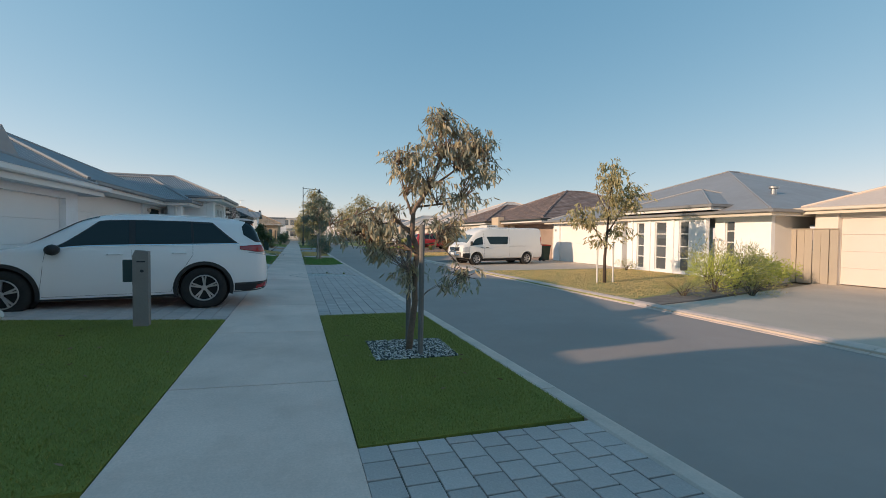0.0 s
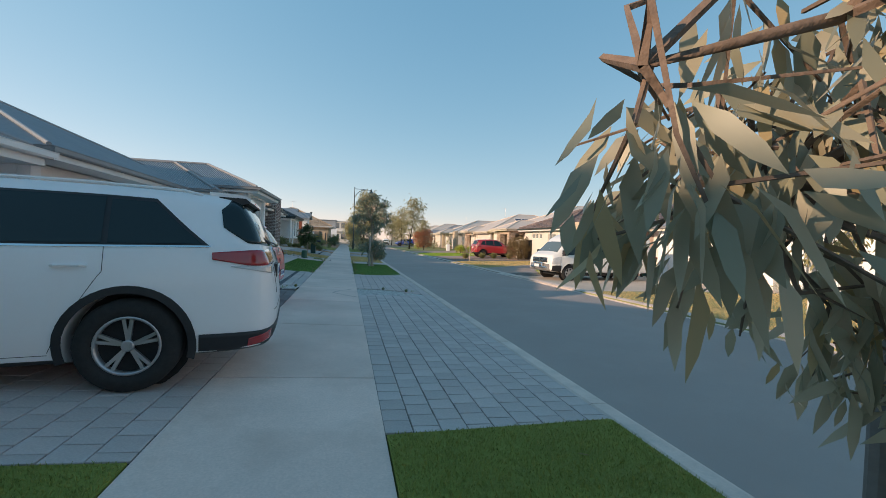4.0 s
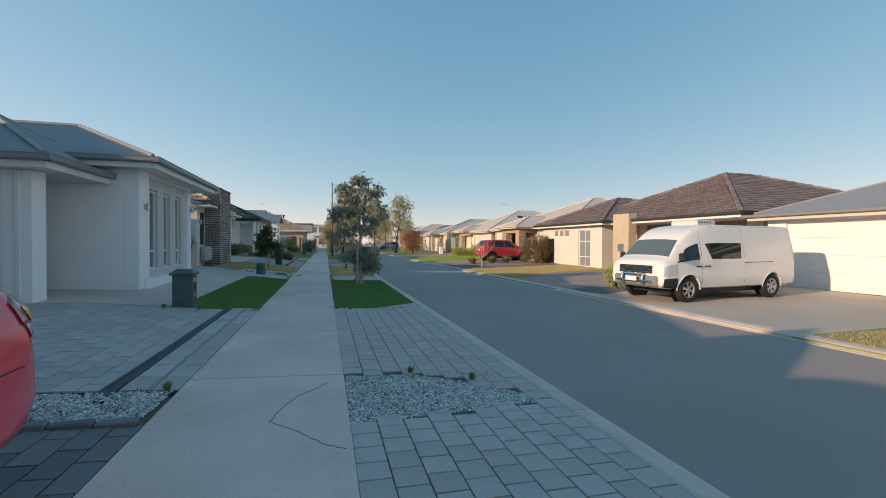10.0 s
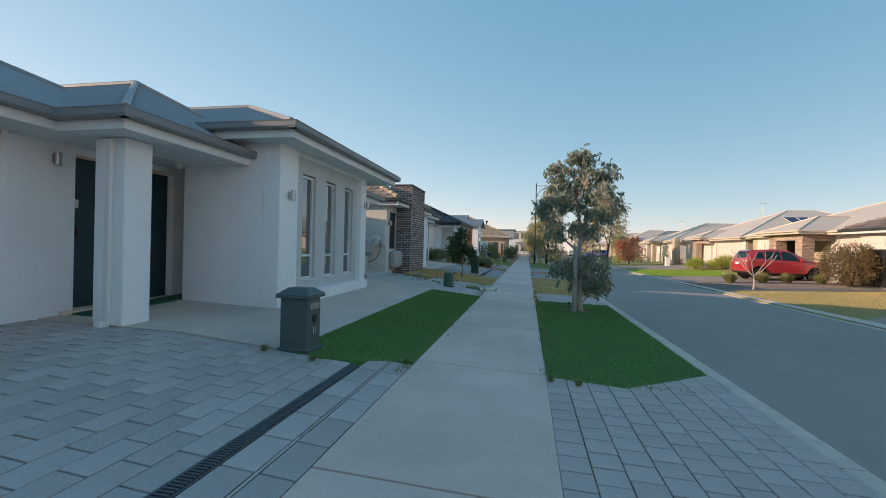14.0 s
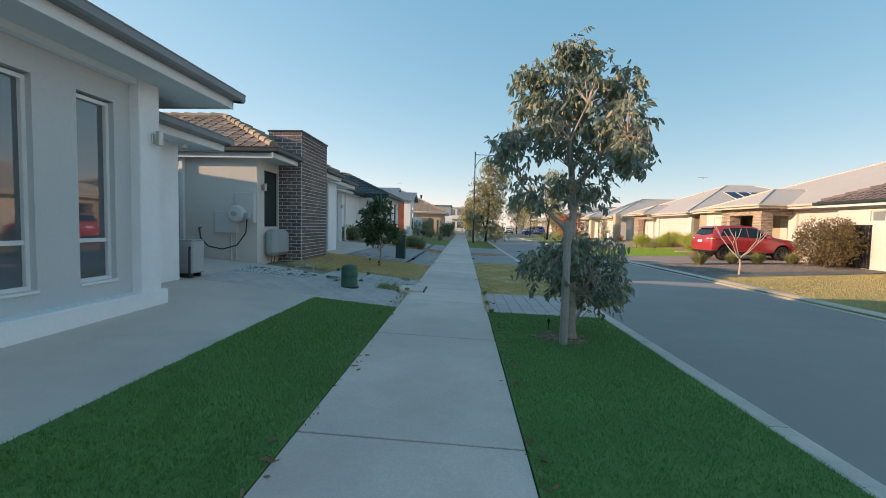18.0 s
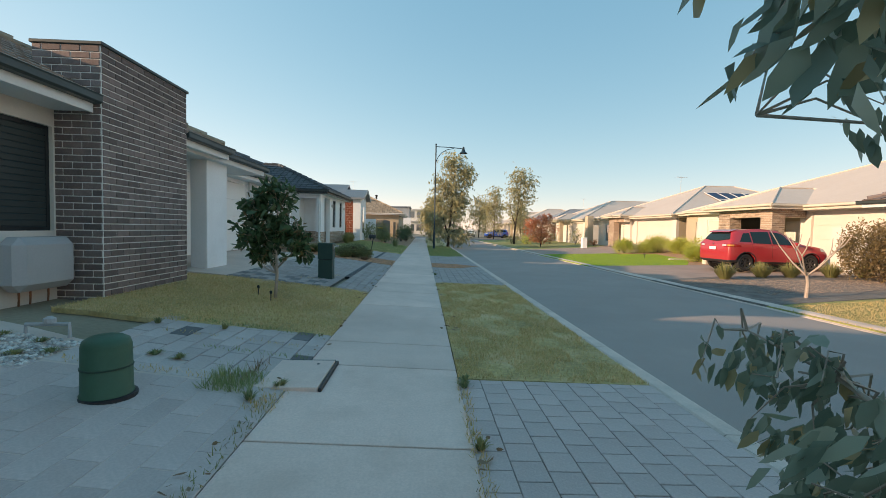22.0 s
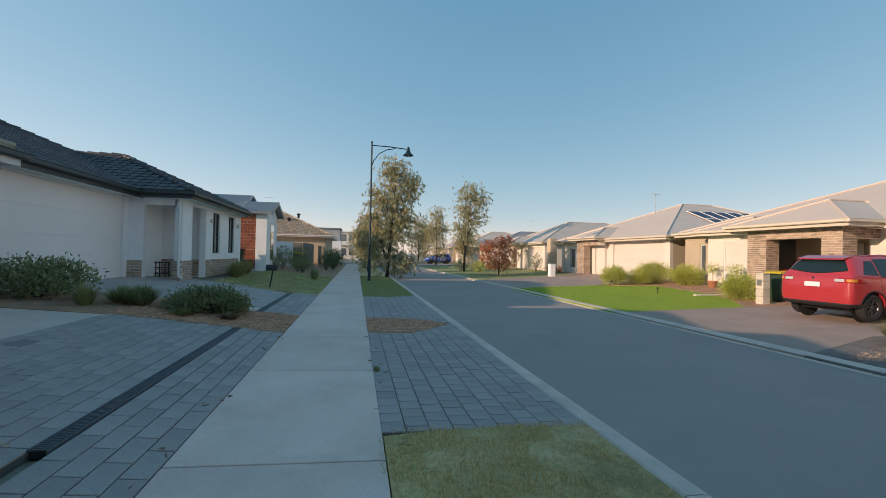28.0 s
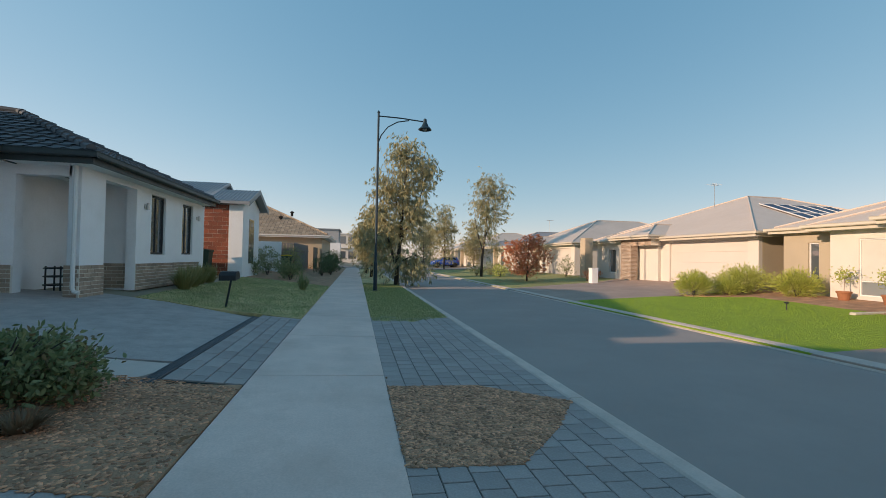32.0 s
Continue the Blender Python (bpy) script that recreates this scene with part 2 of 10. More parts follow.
M = {
    "sand": mat("sand", (0.30, 0.25, 0.18), 0.95, 0.15, 0.4, 20, 0.4, 40, 0.01),
    "asphalt": mat("asphalt", (0.355, 0.295, 0.268), 0.85, 0.06, 0.25, 180, 0.5, 260, 0.004, dirt=(0.415, 0.345, 0.315), dirt_amt=0.5, dscale=0.6),
    "concrete": mat("concrete", (0.77, 0.567, 0.49), 0.9, 0.11, 0.7, 60, 0.25, 220, 0.002, rnd=0.06, dirt=(0.62, 0.435, 0.36), dirt_amt=0.6, dscale=1.1),
    "rust_stain": mat("rust_stain", (0.55, 0.44, 0.34), 0.9, 0.12, 4, 60, 0.25, 220, 0.002, dirt=(0.50, 0.34, 0.23), dirt_amt=0.7, dscale=7),
    "kerb": mat("kerb_concrete", (0.67, 0.535, 0.465), 0.9, 0.08, 1.5, 50, 0.3, 160, 0.003, rnd=0.06, dirt=(0.34, 0.325, 0.29), dirt_amt=0.5, dscale=1.8),
    "aggregate": mat("drive_concrete", (0.64, 0.515, 0.45), 0.9, 0.10, 0.5, 120, 0.4, 180, 0.003, dirt=(0.38, 0.355, 0.32), dirt_amt=0.4, dscale=0.8),
    "paver": mat("grey_paver", (0.51, 0.44, 0.415), 0.9, 0.12, 3, 55, 0.7, 75, 0.005, rnd=0.10, dirt=(0.33, 0.3, 0.27), dirt_amt=0.35, dscale=5),
    "paver_dark": mat("dark_paver", (0.185, 0.18, 0.18), 0.85, 0.12, 3, 70, 0.5, 160, 0.003, rnd=0.22, dirt=(0.11, 0.115, 0.12), dirt_amt=0.3, dscale=5),
    "paver_mid": mat("mid_grey_paver", (0.385, 0.335, 0.315), 0.9, 0.14, 3, 55, 0.7, 75, 0.005, rnd=0.10, dirt=(0.28, 0.25, 0.23), dirt_amt=0.4, dscale=4),
    "paver_warm": mat("warm_grey_paver", (0.55, 0.445, 0.415), 0.9, 0.11, 3, 55, 0.7, 75, 0.005, rnd=0.07, dirt=(0.31, 0.3, 0.28), dirt_amt=0.3, dscale=5),
    "paver_red": mat("red_brown_paving", (0.4, 0.29, 0.24), 0.9, 0.12, 0.8, 60, 0.5, 120, 0.003, dirt=(0.26, 0.2, 0.17), dirt_amt=0.3, dscale=2),
    "joint": mat("joint_sand", (0.1, 0.097, 0.088), 0.95, 0.2, 4, 60, 0.3, 120),
    "joint_pale": mat("pale_joint_sand", (0.27, 0.255, 0.235), 0.95, 0.2, 4, 60, 0.3, 120),
    "drive_tan": mat("tan_drive", (0.54, 0.45, 0.37), 0.9, 0.10, 0.6, 70, 0.5, 140, 0.003, dirt=(0.31, 0.265, 0.22), dirt_amt=0.35, dscale=1.2),
    "turf": mat("turf_base", (0.2, 0.22, 0.04), 0.95, 0.15, 1.2, 60, 0.8, 160, 0.01),
    "turf_bright": mat("bright_turf_base", (0.23, 0.34, 0.03), 0.95, 0.12, 1.2, 60, 0.8, 160, 0.01),
    "turf_dark": mat("dark_turf_base", (0.11, 0.24, 0.065), 0.95, 0.15, 1.2, 60, 0.8, 160, 0.01),
    "lawn": mat("lawn_base", (0.53, 0.40, 0.18), 0.95, 0.36, 0.9, 20, 0.8, 130, 0.012, dirt=(0.66, 0.48, 0.30), dirt_amt=0.9, dscale=1.8),
    "lawn_sun": mat("dry_lawn_base", (0.28, 0.28, 0.1), 0.95, 0.25, 0.8, 20, 0.8, 130, 0.012, dirt=(0.44, 0.38, 0.2), dirt_amt=0.6, dscale=1.2),
    "mulch": mat("mulch", (0.44, 0.245, 0.15), 0.95, 0.3, 2.5, 45, 1.0, 70, 0.02, dirt=(0.50, 0.335, 0.22), dirt_amt=0.7, dscale=3),
    "soil": mat("dark_mulch", (0.19, 0.17, 0.155), 0.95, 0.3, 2.5, 45, 1.0, 70, 0.02),
    "chip": mat("wood_chip", (0.54, 0.27, 0.16), 0.9, 0.2, 5, 60, 0.3, 120, island=0.55),
    "gravel_w": mat("white_gravel", (0.52, 0.51, 0.49), 0.8, 0.15, 8, 50, 0.2, 80, island=0.45),
    "gravel_d": mat("black_gravel", (0.035, 0.037, 0.04), 0.7, 0.15, 8, 50, 0.2, 80, island=0.4),
    "render_w": mat("white_render", (0.85, 0.855, 0.86), 0.85, 0.035, 0.6, 30, 0.35, 220, 0.002, dirt=(0.58, 0.56, 0.53), dirt_amt=0.25, dscale=0.7),
    "render_g": mat("grey_render", (0.56, 0.58, 0.58), 0.85, 0.035, 0.6, 30, 0.35, 220, 0.002),
    "render_c": mat("cream_render", (0.68, 0.63, 0.57), 0.85, 0.04, 0.6, 30, 0.3, 220, 0.002),
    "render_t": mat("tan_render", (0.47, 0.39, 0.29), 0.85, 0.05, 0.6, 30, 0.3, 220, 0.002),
    "garage_w": mat("garage_door_white", (0.84, 0.80, 0.765), 0.5, 0.03, 0.5, 40, 0.15, 260, 0.001),
    "garage_c": mat("garage_door_cream", (0.67, 0.605, 0.55), 0.5, 0.03, 0.5, 40, 0.15, 260, 0.001),
    "roof_grey": mat("grey_roof_steel", (0.26, 0.275, 0.29), 0.45, 0.06, 0.5, 8, 0.05, 60, 0.001, metal=0.1, island=0.0),
    "roof_dgrey": mat("slate_grey_roof_steel", (0.28, 0.285, 0.295), 0.5, 0.05, 0.4, 8, 0.05, 60, 0.001),
    "roof_cream": mat("cream_roof_steel", (0.65, 0.535, 0.45), 0.5, 0.04, 0.4, 8, 0.05, 60, 0.001),
    "roof_tan": mat("light_grey_roof_steel", (0.58, 0.49, 0.42), 0.5, 0.05, 0.4, 8, 0.05, 60, 0.001),
    "tile_brown": mat("brown_roof_tile", (0.20, 0.155, 0.145), 0.8, 0.1, 1, 30, 0.3, 80, 0.003, island=0.25),
    "tile_red": mat("weathered_roof_tile", (0.3, 0.23, 0.19), 0.8, 0.12, 1, 30, 0.3, 80, 0.003, island=0.3),
    "tile_dark": mat("charcoal_roof_tile", (0.085, 0.095, 0.105), 0.7, 0.12, 1, 30, 0.3, 80, 0.003, island=0.25),
    "tile_tan": mat("tan_roof_tile", (0.33, 0.26, 0.19), 0.8, 0.12, 1, 30, 0.3, 80, 0.003, island=0.25),
    "fascia_w": mat("white_fascia", (0.74, 0.73, 0.71), 0.5, 0.03, 1, 30, 0.05, 90),
    "gutter_g": mat("grey_gutter", (0.22, 0.225, 0.23), 0.45, 0.05, 1, 30, 0.05, 90),
    "gutter_d": mat("dark_gutter", (0.035, 0.045, 0.045), 0.45, 0.05, 1, 30, 0.05, 90),
    "gutter_c": mat("cream_gutter", (0.62, 0.56, 0.47), 0.5, 0.04, 1, 30, 0.05, 90),
    "soffit": mat("soffit_board", (0.74, 0.75, 0.75), 0.8, 0.03, 1, 30, 0.1, 90),
    "brick": mat("brown_brick", (0.185, 0.135, 0.125), 0.85, 0.18, 6, 60, 0.5, 120, 0.004, rnd=0.28, island=0.25),
    "brick_tan": mat("tan_brick", (0.38, 0.28, 0.215), 0.85, 0.18, 6, 60, 0.5, 120, 0.004, rnd=0.22, island=0.28),
    "brick_red": mat("red_brick", (0.30, 0.085, 0.045), 0.85, 0.16, 6, 60, 0.5, 120, 0.004, rnd=0.2, island=0.3),
    "mortar": mat("mortar", (0.78, 0.76, 0.73), 0.95, 0.08, 4, 60, 0.4, 120),
    "mortar_c": mat("cream_mortar", (0.74, 0.69, 0.6), 0.95, 0.08, 4, 60, 0.4, 120),
    "alu_w": mat("white_aluminium", (0.75, 0.75, 0.74), 0.4, 0.02, 1, 30, 0.0),
    "alu_b": mat("black_aluminium", (0.02, 0.021, 0.023), 0.4, 0.05, 1, 30, 0.0),
    "steel": mat("brushed_steel", (0.45, 0.45, 0.44), 0.35, 0.06, 2, 40, 0.05, 120, metal=0.8),
    "chrome": mat("chrome", (0.75, 0.75, 0.75), 0.12, 0.03, 2, 40, 0.0, metal=1.0),
    "glass": glassy("window_glass", (0.09, 0.105, 0.115)),
    "glass_car": glassy("car_glass", (0.012, 0.024, 0.026), 0.03, 0.42),
    "glass_screen": glassy("windscreen_glass", (0.10, 0.13, 0.13), 0.04, 0.7),
    "glass_lit": glassy("light_glass", (0.25, 0.28, 0.29), 0.05),
    "door_dark": mat("dark_teal_door", (0.012, 0.05, 0.062), 0.35, 0.06, 1, 30, 0.05, 90),
    "screen": mat("security_screen", (0.012, 0.045, 0.055), 0.6, 0.1, 8, 300, 0.4, 400, 0.002),
    "dark": mat("dark_void", (0.012, 0.012, 0.013), 0.9, 0.2, 2, 30, 0.0),
    "black": mat("black_plastic", (0.018, 0.018, 0.02), 0.55, 0.08, 3, 60, 0.1, 200),
    "grate": mat("drain_grate", (0.09, 0.1, 0.11), 0.6, 0.15, 5, 60, 0.2, 150),
    "tyre": mat("tyre_rubber", (0.018, 0.018, 0.018), 0.85, 0.15, 8, 60, 0.3, 150),
    "alloy": mat("alloy_wheel", (0.40, 0.40, 0.41), 0.35, 0.05, 4, 40, 0.0, metal=0.7),
    "alloy_d": mat("dark_alloy_wheel", (0.08, 0.08, 0.085), 0.35, 0.05, 4, 40, 0.0, metal=0.6),
    "car_white": mat("white_car_paint", (0.82, 0.80, 0.80), 0.45, 0.008, 1, 20, 0.0, coat=0.5),
    "van_white": mat("white_van_paint", (0.76, 0.75, 0.72), 0.4, 0.02, 1, 20, 0.0, coat=0.5),
    "car_red": mat("red_car_paint", (0.74, 0.03, 0.075), 0.35, 0.03, 1, 20, 0.0, coat=0.9),
    "car_red2": mat("deep_red_car_paint", (0.42, 0.03, 0.04), 0.35, 0.03, 1, 20, 0.0, coat=0.9),
    "car_blue": mat("blue_car_paint", (0.012, 0.08, 0.40), 0.35, 0.03, 1, 20, 0.0, coat=0.9),
    "lamp_red": mat("red_lens", (0.38, 0.012, 0.015), 0.12, 0.05, 8, 60, 0.0, coat=1.0),
    "lamp_clear": mat("clear_lens", (0.5, 0.5, 0.5), 0.12, 0.1, 12, 60, 0.0, coat=1.0),
    "lamp_orange": mat("amber_lens", (0.6, 0.22, 0.03), 0.15, 0.05, 8, 60, 0.0, coat=1.0),
    "plate": mat("number_plate", (0.72, 0.74, 0.76), 0.5, 0.03, 4, 60, 0.0),
    "plate_blue": mat("plate_blue", (0.04, 0.09, 0.25), 0.5, 0.03, 4, 60, 0.0),
    "plate_black": mat("plate_black", (0.02, 0.02, 0.022), 0.5, 0.03, 4, 60, 0.0),
    "sticker": mat("white_sticker", (0.8, 0.8, 0.78), 0.6, 0.03, 4, 60, 0.0),
    "timber": mat("weathered_timber", (0.20, 0.165, 0.13), 0.85, 0.2, 2, 30, 0.4, 70, 0.004),
    "timber_grey": mat("grey_timber", (0.17, 0.16, 0.15), 0.85, 0.15, 2, 30, 0.5, 60, 0.004),
    "timber_pale": mat("bleached_timber", (0.37, 0.32, 0.285), 0.85, 0.15, 2, 30, 0.5, 60, 0.004),
    "litter": mat("bark_litter", (0.27, 0.20, 0.16), 0.9, 0.2, 5, 60, 0.3, 120, island=0.5),
    "post_grey": mat("grey_post", (0.20, 0.195, 0.19), 0.7, 0.08, 2, 40, 0.2, 90),
    "bark": mat("eucalypt_bark", (0.20, 0.14, 0.105), 0.9, 0.3, 3, 25, 0.7, 45, 0.008, dirt=(0.09, 0.06, 0.05), dirt_amt=0.7, dscale=6),
    "bark_dark": mat("dark_bark", (0.075, 0.055, 0.045), 0.9, 0.35, 3, 25, 0.8, 45, 0.01),
    "bark_pale": mat("pale_bark", (0.46, 0.36, 0.30), 0.85, 0.2, 3, 25, 0.5, 45, 0.006),
    "leaf_euc": leafy("gum_leaves", (0.29, 0.29, 0.205), (0.52, 0.455, 0.325), 0.42),
    "leaf_euc2": leafy("green_gum_leaves", (0.17, 0.235, 0.185), (0.30, 0.345, 0.25), 0.4),
    "leaf_tip": leafy("new_gum_leaves", (0.42, 0.31, 0.16), (0.54, 0.42, 0.24)),
    "leaf_far": leafy("far_gum_leaves", (0.3, 0.28, 0.14), (0.48, 0.42, 0.23)),
    "leaf_dark": leafy("glossy_dark_leaves", (0.045, 0.095, 0.04), (0.1, 0.165, 0.07), 0.35),
    "leaf_bush": leafy("bush_leaves", (0.15, 0.20, 0.085), (0.31, 0.33, 0.16)),
    "leaf_lime": leafy("lime_leaves", (0.35, 0.41, 0.075), (0.54, 0.55, 0.15)),
    "leaf_red": leafy("red_leaves", (0.58, 0.14, 0.08), (0.72, 0.36, 0.18)),
    "leaf_brown": leafy("bronze_leaves", (0.15, 0.115, 0.055), (0.29, 0.2, 0.1)),
    "leaf_straw": leafy("straw_grass", (0.34, 0.3, 0.13), (0.24, 0.26, 0.1)),
    "blade_turf": leafy("turf_blades", (0.225, 0.24, 0.05), (0.30, 0.315, 0.085)),
    "blade_dark": leafy("dark_turf_blades", (0.11, 0.25, 0.06), (0.16, 0.31, 0.09)),
    "blade_lawn": leafy("lawn_blades", (0.50, 0.365, 0.12), (0.84, 0.585, 0.33)),
    "blade_mid": leafy("green_lawn_blades", (0.2, 0.29, 0.1), (0.38, 0.4, 0.19)),
    "blade_bright": leafy("bright_turf_blades", (0.24, 0.36, 0.03), (0.34, 0.46, 0.06)),
    "dry_leaf": leafy("dry_leaves", (0.24, 0.13, 0.07), (0.33, 0.22, 0.14)),
    "bin_green": mat("bin_green", (0.018, 0.05, 0.032), 0.6, 0.06, 2, 40, 0.1, 120),
    "green_plastic": mat("green_plastic", (0.028, 0.105, 0.062), 0.55, 0.06, 3, 40, 0.1, 120),
    "mail_grey": mat("letterbox_grey", (0.078, 0.112, 0.115), 0.5, 0.06, 2, 40, 0.1, 120),
    "mail_green": mat("letterbox_dark_green", (0.016, 0.058, 0.048), 0.5, 0.06, 2, 40, 0.1, 120),
    "mail_teal": mat("teal_panel", (0.012, 0.05, 0.055), 0.5, 0.06, 2, 40, 0.1, 120),
    "lid_yellow": mat("yellow_lid", (0.62, 0.44, 0.02), 0.55, 0.05, 2, 40, 0.1, 120),
    "lid_red": mat("red_lid", (0.45, 0.03, 0.02), 0.55, 0.05, 2, 40, 0.1, 120),
    "lamp_pole": mat("dark_blue_green_steel", (0.012, 0.035, 0.05), 0.45, 0.06, 2, 40, 0.05, 120, metal=0.2),
    "solar": mat("solar_cells", (0.02, 0.035, 0.085), 0.4, 0.08, 3, 40, 0.0, coat=0.0, spec=0.3),
    "colorbond": mat("fence_steel", (0.42, 0.36, 0.29), 0.5, 0.04, 1, 30, 0.05, 90),
    "terracotta": mat("terracotta", (0.36, 0.15, 0.075), 0.85, 0.1, 3, 40, 0.2, 120),
    "limestone": mat("limestone_block", (0.58, 0.53, 0.44), 0.9, 0.12, 3, 30, 0.5, 70, 0.005, rnd=0.08),
    "box_grey": mat("meter_box_grey", (0.40, 0.41, 0.42), 0.55, 0.04, 2, 40, 0.1, 150),
    "box_white": mat("off_white_plastic", (0.62, 0.60, 0.56), 0.55, 0.04, 2, 40, 0.1, 150),
    "hose": mat("black_hose", (0.02, 0.02, 0.02), 0.5, 0.05, 2, 40, 0.05, 120),
    "copper": mat("copper_pipe", (0.30, 0.14, 0.08), 0.4, 0.1, 5, 40, 0.05, 120, metal=0.7),
    "mat_green": mat("green_doormat", (0.02, 0.11, 0.055), 0.95, 0.15, 3, 80, 0.6, 200, 0.006),
    "curtain": mat("pale_blind", (0.62, 0.60, 0.55), 0.9, 0.04, 2, 40, 0.1, 100),
    "stone_col": mat("tan_column", (0.52, 0.42, 0.31), 0.85, 0.06, 1, 30, 0.3, 160),
    "ivory": mat("ivory_far_wall", (0.7, 0.65, 0.59), 0.85, 0.04, 0.6, 30, 0.2, 160),
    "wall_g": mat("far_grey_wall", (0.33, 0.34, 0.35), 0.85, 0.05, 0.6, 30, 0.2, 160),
}

# ---- building helpers ----
class MB:
    """Collects vertices and faces of one mesh."""

    def __init__(self):
        self.v, self.f, self.smooth = [], [], False

    def add(self, verts, faces):
        n = len(self.v)
        self.v.extend(tuple(p) for p in verts)
        self.f.extend(tuple(i + n for i in q) for q in faces)
        return self

    def box(self, x0, x1, y0, y1, z0, z1, b=0.0):
        if x0 > x1:
            x0, x1 = x1, x0
        if y0 > y1:
            y0, y1 = y1, y0
        if b <= 0:
            v = [(x, y, z) for z in (z0, z1) for y in (y0, y1) for x in (x0, x1)]
            return self.add(v, [(0, 2, 3, 1), (4, 5, 7, 6), (0, 1, 5, 4), (2, 6, 7, 3), (0, 4, 6, 2), (1, 3, 7, 5)])
        b = min(b, (x1 - x0) * 0.45, (y1 - y0) * 0.45, (z1 - z0) * 0.45)
        n, v, idx = 0, [], {}
        for iz, z in enumerate((z0, z1)):
            for iy, y in enumerate((y0, y1)):
                for ix, x in enumerate((x0, x1)):
                    sx, sy, sz = (b if ix == 0 else -b), (b if iy == 0 else -b), (b if iz == 0 else -b)
                    for k, p in enumerate(((x, y + sy, z + sz), (x + sx, y, z + sz), (x + sx, y + sy, z))):
                        v.append(p)
                        idx[ix, iy, iz, k] = n
                        n += 1
        I = idx
        f = []
        for s in (0, 1):
            f.append([I[s, 0, 0, 0], I[s, 1, 0, 0], I[s, 1, 1, 0], I[s, 0, 1, 0]][:: 1 if s else -1])
            f.append([I[0, s, 0, 1], I[1, s, 0, 1], I[1, s, 1, 1], I[0, s, 1, 1]][:: -1 if s else 1])
            f.append([I[0, 0, s, 2], I[1, 0, s, 2], I[1, 1, s, 2], I[0, 1, s, 2]][:: 1 if s else -1])
        for a in (0, 1):
            for c in (0, 1):
                f.append([I[a, c, 0, 0], I[a, c, 0, 1], I[a, c, 1, 1], I[a, c, 1, 0]][:: 1 if a != c else -1])
                f.append([I[a, 0, c, 0], I[a, 0, c, 2], I[a, 1, c, 2], I[a, 1, c, 0]][:: -1 if a != c else 1])
                f.append([I[0, a, c, 1], I[0, a, c, 2], I[1, a, c, 2], I[1, a, c, 1]][:: 1 if a != c else -1])
                for e in (0, 1):
                    f.append([I[a, c, e, 0], I[a, c, e, 1], I[a, c, e, 2]][:: 1 if (a + c + e) % 2 else -1])
        return self.add(v, f)

    def tube(self, pts, radii, n=8, cap=True):
        pts = [Vector(p) for p in pts]
        if isinstance(radii, (int, float)):
            radii = [radii] * len(pts)
        rings = []
        side = Vector((1, 0, 0))
        for i, p in enumerate(pts):
            d = (pts[min(i + 1, len(pts) - 1)] - pts[max(i - 1, 0)]).normalized()
            side = side - d * side.dot(d)
            if side.length < 1e-3:
                side = Vector((0, 1, 0)) - d * d.y
            side.normalize()
            up = d.cross(side)
            rings.append([p + radii[i] * (math.cos(a) * side + math.sin(a) * up) for a in (2 * math.pi * k / n for k in range(n))])
        v = [q for r in rings for q in r]
        f = [(i * n + k, i * n + (k + 1) % n, (i + 1) * n + (k + 1) % n, (i + 1) * n + k) for i in range(len(pts) - 1) for k in range(n)]
        if cap:
            f += [tuple(range(n))[::-1], tuple((len(pts) - 1) * n + k for k in range(n))]
        return self.add(v, f)

    def lathe(self, prof, n=20, c=(0, 0, 0), axis="z"):
        """prof: (radius, height) pairs turned about an axis through c."""
        v = []
        for r, h in prof:
            for k in range(n):
                a = 2 * math.pi * k / n
                p = (r * math.cos(a), r * math.sin(a), h)
                if axis == "x":
                    p = (p[2], p[0], p[1])
                elif axis == "y":
                    p = (p[1], p[2], p[0])
                v.append((p[0] + c[0], p[1] + c[1], p[2] + c[2]))
        f = [(i * n + k, i * n + (k + 1) % n, (i + 1) * n + (k + 1) % n, (i + 1) * n + k) for i in range(len(prof) - 1) for k in range(n)]
        f += [tuple(range(n))[::-1], tuple((len(prof) - 1) * n + k for k in range(n))]
        return self.add(v, f)

    def prism(self, poly, axis, a0, a1):
        """Extrudes a 2D outline along an axis from a0 to a1."""
        def put(p, a):
            return (a, p[0], p[1]) if axis == "x" else (p[0], a, p[1]) if axis == "y" else (p[0], p[1], a)
        n = len(poly)
        v = [put(p, a0) for p in poly] + [put(p, a1) for p in poly]
        f = [(k, (k + 1) % n, n + (k + 1) % n, n + k) for k in range(n)] + [tuple(range(n))[::-1], tuple(range(n, 2 * n))]
        return self.add(v, f)

    def mesh(self, name, material):
        me = bpy.data.meshes.new(name)
        me.from_pydata(self.v, [], self.f)
        if self.smooth:
            me.polygons.foreach_set("use_smooth", [True] * len(me.polygons))
        if material is not None:
            me.materials.append(M[material] if isinstance(material, str) else material)
        return me


def fix_normals(me):
    bm = bmesh.new()
    bm.from_mesh(me)
    bmesh.ops.recalc_face_normals(bm, faces=bm.faces)
    bm.to_mesh(me)
    bm.free()
    return me


AT = {}  # where each thing built in world coordinates stands


def thing(name, at, label, category, group="", kind="", rz=None):
    """A top-level empty. With rz its parts are given in its own coordinates, else in the world's."""
    ob = new(name)
    ob.empty_display_size = 0.2
    ob.matrix_basis = pose(*at, 0, 0, rz or 0)
    if rz is None:
        AT[ob] = Matrix.Translation(at)
    return tagged(ob, label, category, group, kind)


